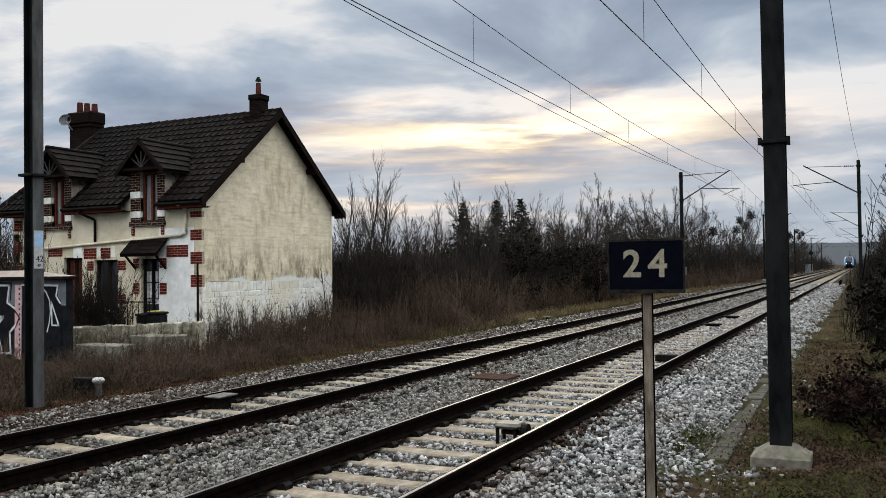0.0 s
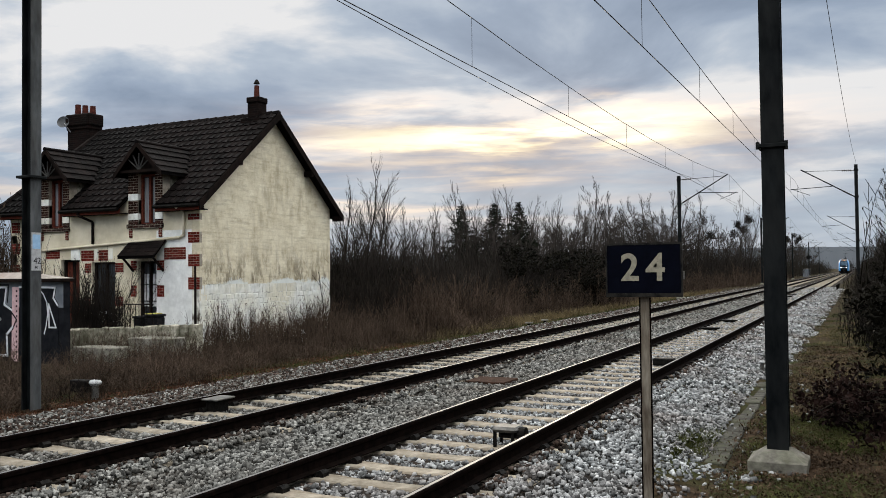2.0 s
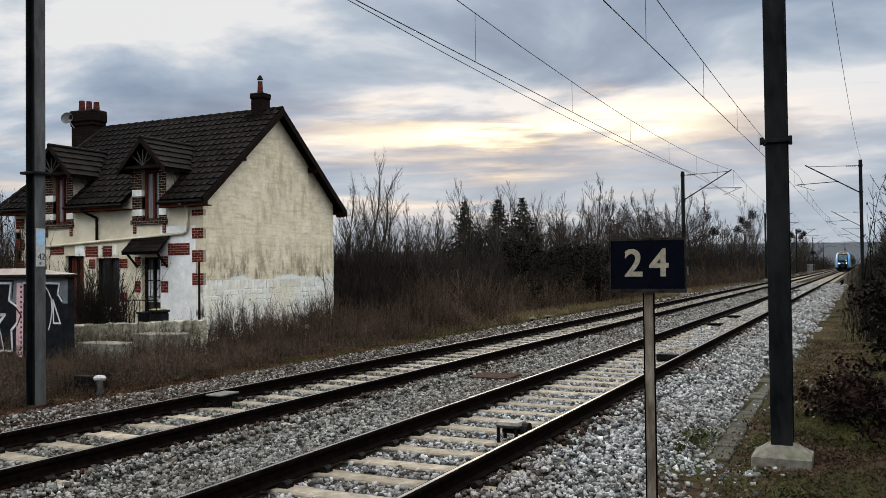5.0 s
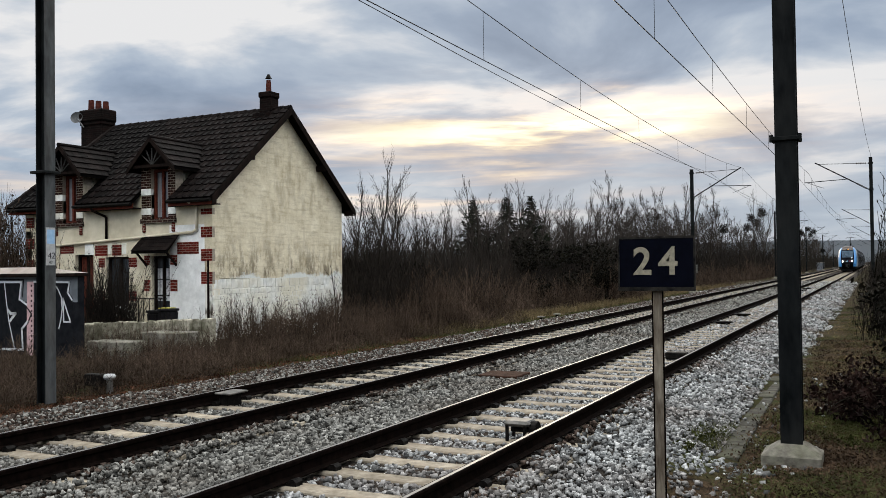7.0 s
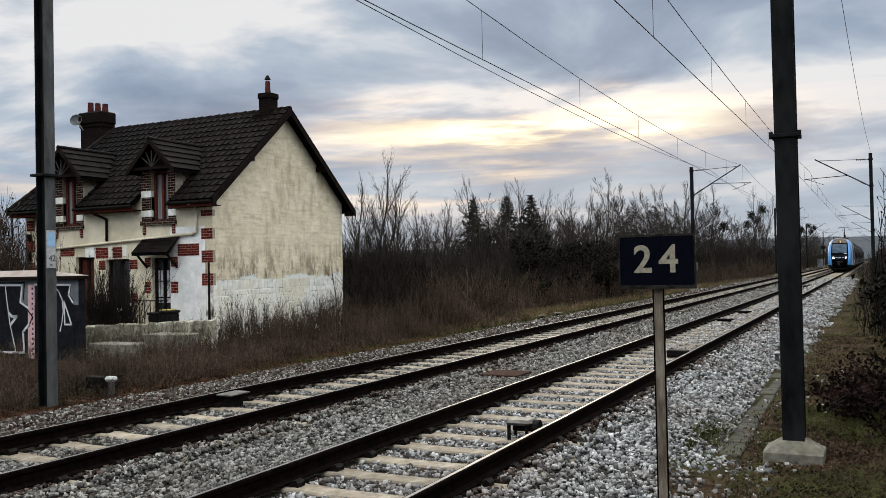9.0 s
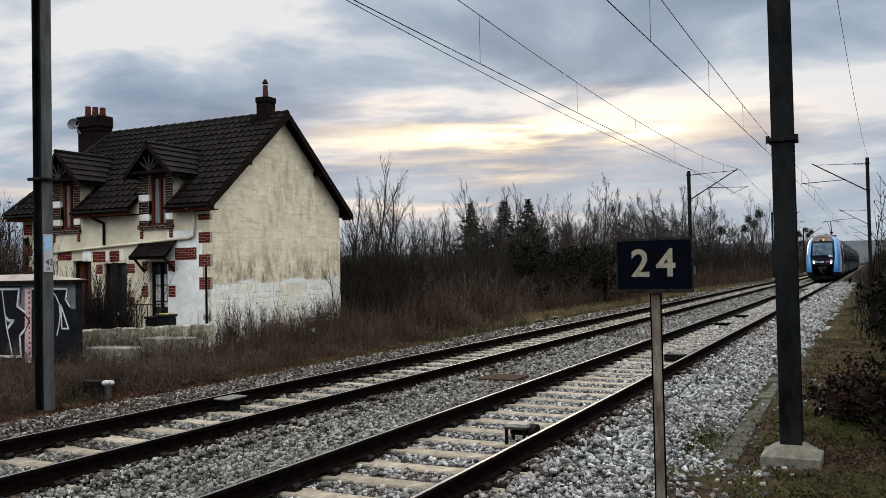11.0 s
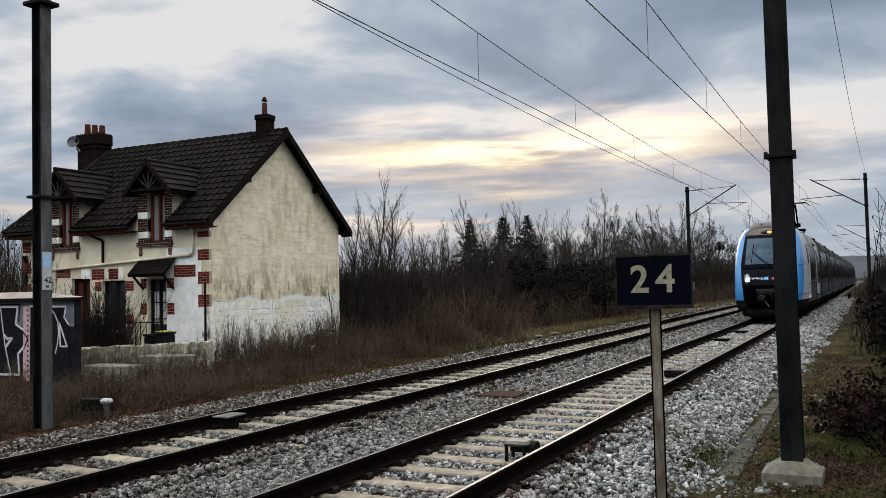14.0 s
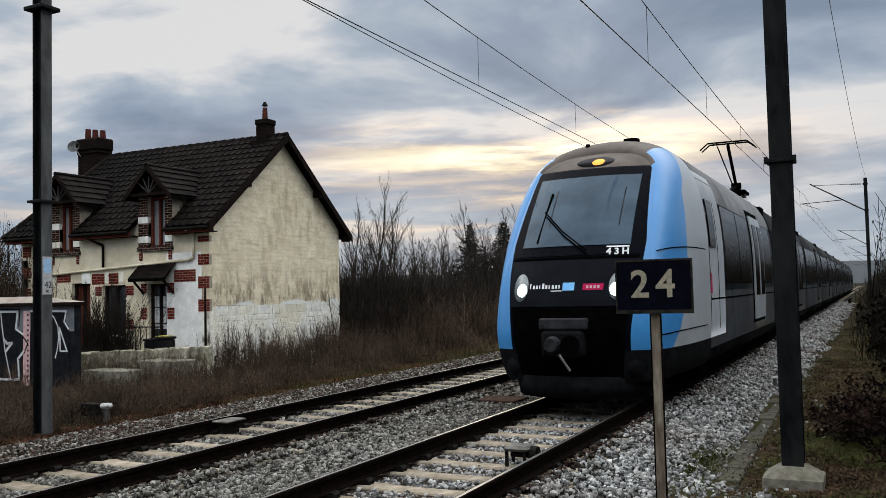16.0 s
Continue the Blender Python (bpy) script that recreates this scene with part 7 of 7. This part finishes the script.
def clump_weed(seed, n, h, lean, twigs, r=0.004, spread=0.22):
    """Upright dead stems with short rising side shoots and a few withered leaves."""
    rng = np.random.default_rng(seed)
    s = Soup()
    for i in range(n):
        p = np.array((rng.normal() * spread, rng.normal() * spread, -0.05))
        d = np.array((rng.normal() * lean, rng.normal() * lean, 1.0))
        hh = h * rng.uniform(0.45, 1.15)
        q = p + d * hh * 0.55
        e = q + (d + rng.normal(size=3) * (0.10, 0.10, 0.03)) * hh * 0.45
        ribbon(s, p, q, r * 1.3)
        ribbon(s, q, e, r * 0.9)
        for j in range(twigs):
            t = rng.uniform(0.25, 1)
            b = p + (q - p) * t / 0.55 if t < 0.55 else q + (e - q) * (t - 0.55) / 0.45
            g = np.array((rng.normal() * 0.42, rng.normal() * 0.42, rng.uniform(0.5, 1.2)))
            g = g / np.linalg.norm(g) * hh * rng.uniform(0.10, 0.34)
            ribbon(s, b, b + g, r * 0.75)
            if j % 3 == 0:
                leaf(s, b + g * 0.9, rng.uniform(0.010, 0.026), rng)
    return s.arrays()


def clump_grass(seed, n, h, spread):
    rng = np.random.default_rng(seed)
    s = Soup()
    for i in range(n):
        p = np.array((rng.normal() * spread, rng.normal() * spread, -0.02))
        a = rng.uniform(0, 6.283)
        w = np.array((math.cos(a), math.sin(a), 0)) * 0.004
        d = np.array((rng.normal() * 0.5, rng.normal() * 0.5, 1.0)) * h * rng.uniform(0.5, 1.1)
        m = p + d * 0.6
        q = p + d + np.array((d[0], d[1], -0.3 * h)) * 0.5
        s.add([p - w, p + w, m + w * 0.8, m - w * 0.8, q], [(0, 1, 2), (0, 2, 3), (3, 2, 4)])
    return s.arrays()


def clump_leaves(seed, n, size, shape):
    rng = np.random.default_rng(seed)
    s = Soup()
    for i in range(n):
        d = rng.normal(size=3)
        d /= np.linalg.norm(d)
        p = d * shape * rng.uniform(0.55, 1.0)
        leaf(s, p, size * rng.uniform(0.6, 1.3), rng)
    for i in range(10):
        d = rng.normal(size=3)
        d[2] = abs(d[2])
        d /= np.linalg.norm(d)
        stick(s, (0, 0, -shape[2] * 0.8), d * shape * 1.05, 0.008, 0.003)
    return s.arrays()


def scatter(name, bases, spots, material, label, category, seed=0, tilt=0.12):
    """spots: rows of x, y, z, scale across, scale up. One joined mesh."""
    rng = np.random.default_rng(seed)
    out = Soup()
    for x, y, z, k, kz in spots:
        v, f = bases[rng.integers(len(bases))]
        a = rng.uniform(0, 6.283)
        c, s = math.cos(a), math.sin(a)
        tx, ty = rng.normal() * tilt, rng.normal() * tilt
        w = v * (k, k, kz)
        out.add(np.stack([w[:, 0] * c - w[:, 1] * s + tx * w[:, 2] + x, w[:, 0] * s + w[:, 1] * c + ty * w[:, 2] + y, w[:, 2] + z], 1), f)
    o = new(name, tri_mesh(name, *out.arrays(), material))
    tagged(o, label, category, kind="stuff")
    return o


def undergrowth():
    rng = np.random.default_rng(9)
    weeds = [clump_weed(i, 14, 1.0, 0.10, 5, 0.0050) for i in range(8)]
    thick = [clump_weed(30 + i, 18, 1.0, 0.11, 8, 0.0058, 0.36) for i in range(8)]
    tall = [clump_weed(50 + i, 12, 1.0, 0.09, 9, 0.0055, 0.17) for i in range(6)]
    spots = []
    # weeds between the ballast and the house, and on along the line
    for i in range(1500):
        y = rng.uniform(8, 32)
        x = -12.25 - abs(rng.normal()) * 2.2
        if i % 4 == 0:
            x, y = rng.uniform(-20, -12), rng.uniform(9.2, 14.7)
        if x < -16.6 and y > 14.8:
            continue
        if x < -1.4 * y - 1:
            continue
        if x < -13.8 and 12.5 < y < 19 and rng.uniform() < 0.6:
            continue
        near = min(1.0, (-11.6 - x) / 2.2)
        h = (0.16 + 0.50 * near) * rng.uniform(0.5, 1.3)
        if rng.uniform() < 0.3:
            continue
        if x < -12.8 and y < 19:
            h *= 0.62
        spots.append((x, y, land(x, y), 1.0, h))
    scatter("dry_weeds", weeds, spots, M["weed"], "brown dead weeds and thistle stems along the ballast", "weeds", 1)
    spots = []
    for i in range(300):
        y = rng.uniform(13, 27)
        x = rng.uniform(-17.2, -12.6)
        h = rng.uniform(0.55, 1.25)
        if y < 18.5 and x < -13.5 and i % 3:
            continue
        if y < 19:
            h *= 0.6
        spots.append((x, y, land(x, y), 0.9, h))
    for i in range(60):
        x, y = rng.uniform(-22, -16), rng.uniform(15.9, 18.5)
        spots.append((x, y, land(x, y), 0.8, rng.uniform(0.4, 0.9)))
    door_shrub = [(rng.normal() * 0.30 - 19.4, rng.normal() * 0.25 + 18.0, land(-19.4, 18.0), 1.1, rng.uniform(0.9, 2.4)) for i in range(62)]
    scatter("bare_shrub", tall, door_shrub, M["twig"], "dense dark leafless shrub before the house door", "shrub", 16, 0.16)
    for i in range(26):
        spots.append((rng.normal() * 0.6 - 23.6, rng.normal() * 0.3 + 18.8, land(-23.6, 18.8), 1.0, rng.uniform(1.6, 3.2)))
    for i in range(130):
        spots.append((rng.normal() * 1.3 - 28.4, rng.normal() * 1.0 + 19.8, land(-28, 19), 2.2, rng.uniform(1.8, 4.6)))
    for i in range(60):
        x, y = rng.uniform(-17.2, -13.4), rng.uniform(15.0, 16.9)
        spots.append((x, y, land(x, y), 0.8, rng.uniform(0.4, 0.75)))
    scatter("tall_stems", tall, spots, M["weed"], "tall thin leafless stems before the house", "weeds", 2, 0.08)
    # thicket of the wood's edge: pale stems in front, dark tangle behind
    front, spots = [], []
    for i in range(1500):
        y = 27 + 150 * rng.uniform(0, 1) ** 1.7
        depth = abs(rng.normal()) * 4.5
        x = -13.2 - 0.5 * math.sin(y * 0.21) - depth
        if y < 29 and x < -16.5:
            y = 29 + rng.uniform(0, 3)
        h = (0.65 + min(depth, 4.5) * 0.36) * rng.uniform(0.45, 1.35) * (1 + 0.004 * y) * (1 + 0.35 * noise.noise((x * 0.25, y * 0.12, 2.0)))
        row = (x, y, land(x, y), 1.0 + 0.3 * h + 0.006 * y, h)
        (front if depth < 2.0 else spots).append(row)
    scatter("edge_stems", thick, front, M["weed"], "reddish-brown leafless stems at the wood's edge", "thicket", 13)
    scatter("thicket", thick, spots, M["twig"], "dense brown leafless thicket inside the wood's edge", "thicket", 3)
    spots = []
    for i in range(650):
        y = 30 + 190 * rng.uniform(0, 1) ** 1.4
        x = -17.5 - rng.uniform(0, 1) * (9 + 0.22 * y)
        h = rng.uniform(1.2, 2.6) * (1 + 0.004 * y)
        spots.append((x, y, land(x, y), 2.4 + 0.012 * y, h))
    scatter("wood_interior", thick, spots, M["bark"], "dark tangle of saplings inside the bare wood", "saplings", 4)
    # dark ivy and bramble mounds, added among the stems to deepen the wood's shade
    mound = [clump_leaves(140 + i, 150, 0.10, np.array((0.7, 0.7, 0.6))) for i in range(4)]
    spots = []
    for i in range(230):
        y = 29 + 110 * rng.uniform(0, 1) ** 1.5
        x = -15.2 - abs(rng.normal()) * 2.4
        k = rng.uniform(0.5, 1.5)
        spots.append((x, y, land(x, y) + 0.3 * k, k, k * rng.uniform(0.7, 1.3)))
    for i in range(60):
        x, y = rng.uniform(-20.0, -16.2), rng.uniform(28.6, 33.0)
        spots.append((x, y, land(x, y) + rng.uniform(0.1, 2.2), 0.8, 0.9))
    for i in range(50):
        y = rng.uniform(40, 66)
        spots.append((-14.6 - abs(rng.normal()) * 1.5, y, rng.uniform(0.2, 3.0), 1.0, 0.9))
    for i in range(26):
        spots.append((-13.6 + rng.normal() * 0.45, 47.5 + rng.normal() * 0.7, rng.uniform(0.0, 1.4), 0.6, 0.7))
    for i in range(34):
        spots.append((-28.6 + rng.normal() * 0.9, 20.2 + rng.normal() * 0.7, rng.uniform(0.3, 3.6), 0.7, 0.7))
    scatter("ivy_mounds", mound, spots, M["leaf_dark"], "dark ivy and bramble mounds added as backing inside the wood's edge", "ivy", 15)
    spots = []
    for i in range(300):
        y = 160 + 320 * rng.uniform(0, 1)
        x = -13.2 - rng.uniform(0, 1) ** 1.5 * 30
        spots.append((x, y, land(x, y), 4.0, rng.uniform(2.4, 5.0)))
    for i in range(160):
        y = 130 + 300 * rng.uniform(0, 1)
        x = 2.2 + 0.004 * y + rng.uniform(0, 1) ** 1.5 * 20
        spots.append((x, y, land(x, y), 4.0, rng.uniform(2.0, 4.0)))
    scatter("far_woods", thick, spots, M["bark"], "dim leafless woods beside the line in the distance", "woods", 14)
    spots = []
    for i in range(520):
        y = 24 + 200 * rng.uniform(0, 1) ** 1.8
        x = 0.15 + 0.006 * y + abs(rng.normal()) * (0.7 + 0.02 * y)
        h = rng.uniform(0.5, 1.3) * (1 + 0.008 * y)
        spots.append((x, y, land(x, y), 1.0 + 0.01 * y, h))
    scatter("bank_thicket", thick, spots, M["twig"], "brown bramble stems and shrubs on the bank", "thicket", 5)
    # green and straw grass
    g = [clump_grass(i, 26, 0.16, 0.10) for i in range(6)]
    spots = []
    for i in range(2900):
        y = rng.uniform(6.8, 40) if i % 3 == 0 else rng.uniform(6.8, 12)
        x = rng.uniform(-1.3, 1.3) * (0.7 + 0.012 * y)
        if noise.noise((x * 1.1, y * 0.8, 4.0)) < -0.05:
            continue
        spots.append((x, y, land(x, y), 1.0, rng.uniform(0.25, 0.7) * (0.5 if y < 9.6 else 1.0)))
    for i in range(700):
        y = rng.uniform(14, 70)
        x = -11.5 - abs(rng.normal()) * 0.45
        spots.append((x, y, land(x, y), 1.2, rng.uniform(0.5, 1.1)))
    for i in range(18):
        x, y = rng.normal() * 0.10 - 1.70, rng.normal() * 0.4 + 10.2
        spots.append((x, y, land(x, y) + 0.02, 1.0, rng.uniform(0.3, 0.6)))
    scatter("grass", g, spots, M["grass"], "sparse short green grass tufts on the verge", "grass", 6)
    spots = []
    for i in range(900):
        y = rng.uniform(24, 90)
        x = -12.3 - abs(rng.normal()) * 0.7
        spots.append((x, y, land(x, y), 1.6, rng.uniform(1.2, 3.2)))
    for i in range(160):
        y = rng.uniform(12, 34)
        x = rng.uniform(-1.2, 0.2)
        spots.append((x, y, land(x, y), 1.0, rng.uniform(0.3, 0.8)))
    scatter("straw_grass", g, spots, M["straw"], "pale dry straw grass at the wood's edge", "grass", 7)
    # dead leaves
    lv = []
    for i in range(5):
        s = Soup()
        r3 = np.random.default_rng(70 + i)
        for k in range(9):
            leaf(s, np.array((r3.normal() * 0.16, r3.normal() * 0.16, 0.012 + r3.uniform(0, 0.015))), r3.uniform(0.012, 0.026), r3)
        lv.append(s.arrays())
    spots = []
    for i in range(4600):
        y = rng.uniform(6.8, 24) if i % 2 else rng.uniform(6.8, 12.5)
        x = -1.1 + abs(rng.normal()) * 1.2 if rng.uniform() < 0.62 else -11.5 - abs(rng.normal()) * 1.2
        if x < -11 and y < 8:
            y += 6
        spots.append((x, y, land(x, y), 1.0, 1.0))
    damp = []
    for i in range(1500):
        y = rng.uniform(7.2, 24)
        x = -11.35 - abs(rng.normal()) * 0.55
        damp.append((x, y, land(x, y), 1.0, 1.3))
    scatter("fallen_leaves", lv, damp, M["litter_red"], "damp reddish-brown fallen leaves along the far ballast", "leaves", 18)
    scatter("leaf_litter", lv, spots, M["litter"], "scattered brown dead leaves on the earth", "leaves", 8)


def shrubs():
    rng = np.random.default_rng(21)
    lv = [clump_leaves(80 + i, 80, 0.075, np.array((0.30, 0.30, 0.24))) for i in range(5)]
    br = [clump_weed(90 + i, 10, 0.9, 0.8, 8, 0.005, 0.25) for i in range(4)]
    def spray(s, twigs, p, d, length, size, n):
        """An arching cane with leaves set along both sides."""
        p, d = np.asarray(p, float), np.asarray(d, float)
        d /= np.linalg.norm(d)
        a = p
        for k in range(6):
            d = d + np.array((0, 0, -0.09)) + rng.normal(size=3) * 0.09
            d /= np.linalg.norm(d)
            b = a + d * length / 6
            stick(twigs, a, b, 0.009 * (1 - k / 7), 0.009 * (1 - (k + 1) / 7))
            for m in range(n):
                leaf(s, a + (b - a) * rng.uniform(0, 1) + rng.normal(size=3) * 0.045, size * rng.uniform(0.6, 1.25), rng)
            a = b

    # evergreen shrub on the verge: ragged leafy boughs
    b = empty("evergreen_shrub", pose(0.55, 14.1, -0.1))
    tagged(b, "dark leafy evergreen shrub with ragged boughs on the verge", "shrub")
    s, tw = Soup(), Soup()
    for i in range(62):
        z = rng.uniform(0.1, 1.5)
        an = rng.uniform(0, 6.283)
        spray(s, tw, (rng.normal() * 0.10 + 0.1, rng.normal() * 0.18, z), (math.cos(an), math.sin(an), rng.uniform(0.2, 1.1)), rng.uniform(0.45, 0.95), 0.055, 9)
    for i in range(9):
        p = (rng.normal() * 0.12 + 0.1, rng.normal() * 0.2, -0.1)
        stick(tw, p, (p[0] + rng.normal() * 0.15, p[1] + rng.normal() * 0.2, rng.uniform(1.0, 1.6)), 0.022, 0.008)
    for nm, so, m in (("foliage", s, M["leaf_dark"]), ("branchwork", tw, M["bark"])):
        o = new(nm, tri_mesh(nm, *so.arrays(), m))
        o.parent = b
    # heap of withered brambles, leaves hanging on arching canes
    b = empty("bramble_heap", pose(0.25, 11.8, -0.12))
    tagged(b, "low heap of dark withered brambles on the verge", "brambles")
    s, tw = Soup(), Soup()
    for i in range(150):
        x, y = rng.uniform(-0.72, 1.5), rng.uniform(-1.2, 1.6)
        an = rng.uniform(0, 6.283)
        spray(s, tw, (x, y, rng.uniform(0.0, 0.45)), (math.cos(an), math.sin(an), rng.uniform(0.1, 0.9)), rng.uniform(0.4, 0.8), 0.042, 8)
    for nm, so, m in (("foliage", s, M["bramble"]), ("cane_tangle", tw, M["bark"])):
        o = new(nm, tri_mesh(nm, *so.arrays(), m))
        o.parent = b
    # small green weeds beside the trough
    for x, y, k in ((-1.72, 9.75, 0.9), (-1.66, 10.2, 0.7), (-1.78, 9.3, 0.6), (-0.25, 10.1, 0.7)):
        e = empty("green_weed", pose(x, y, land(x, y)))
        tagged(e, "low leafy green weed growing beside the concrete lids", "weed", "green weeds on the verge")
        s = Soup()
        for i in range(int(110 * k)):
            a, q = rng.uniform(0, 6.283), abs(rng.normal()) * 0.13 * k
            leaf(s, np.array((q * math.cos(a), q * math.sin(a), rng.uniform(0.0, 0.15 * k))), rng.uniform(0.014, 0.032), rng)
        for i in range(10):
            a = rng.uniform(0, 6.283)
            stick(s, (0, 0, -0.02), (0.14 * k * math.cos(a), 0.14 * k * math.sin(a), 0.12 * k), 0.004, 0.002)
        o = new("leaves", tri_mesh("leaves", *s.arrays(), M["grass"]))
        o.parent = e
    # shrubs further along the bank; the first five, out of view, screen low sky
    for x, y, k in ((2.6, 9.0, 1.6), (2.4, 12.5, 1.8), (2.8, 15.5, 1.8), (3.0, 19.5, 2.0), (3.4, 24.0, 2.2), (1.15, 17.5, 1.1), (1.3, 21.0, 1.4), (1.6, 26.0, 1.6), (1.5, 32.0, 1.6), (1.9, 39.0, 2.0), (1.8, 49.0, 2.2)):
        e = empty("bank_shrub", pose(x, y, land(x, y)))
        tagged(e, "half-bare dark shrub on the bank beside the line", "shrub", "shrubs on the bank")
        s = Soup()
        for i in range(18):
            v, f = lv[i % 5]
            s.add(v * rng.uniform(0.6, 1.1) * k * 0.8 + (rng.normal() * 0.35 * k, rng.normal() * 0.5 * k, rng.uniform(0.1, 0.95) * k), f)
        for i in range(24):
            v, f = br[i % 4]
            s.add(v * (0.7, 0.7, 0.5 * k) + (rng.normal() * 0.4 * k, rng.normal() * 0.5 * k, 0), f)
        o = new("crown", tri_mesh("crown", *s.arrays(), M["leaf_dark"]))
        o.parent = e


def far_hill():
    v, f = [], []
    n = 60
    for i in range(n + 1):
        x = -1500 + 3000 * i / n
        h = 34 + 10 * noise.noise((x * 0.004, 2.0, 0)) + 5 * noise.noise((x * 0.02, 5.0, 0))
        v += [(x, 1500, -2), (x, 1500, h), (x, 1700, h + 4), (x, 1700, -2)]
    for i in range(n):
        for j in range(3):
            f.append((4 * i + j, 4 * i + 4 + j, 4 * i + 5 + j, 4 * i + 1 + j))
    tagged(mesh_part("backdrop", v, f, M["hill"], smooth=False), "wooded hill far behind the line, haze painted into its colour", "hill", kind="structure")


trees()
undergrowth()
shrubs()
far_hill()


build_sleepers()


def motions():
    """The train brakes towards the camera."""
    walk(train, [(0.5 * i, pose(NEAR, train_place(0.5 * i), 0.0)) for i in range(33)])


motions()
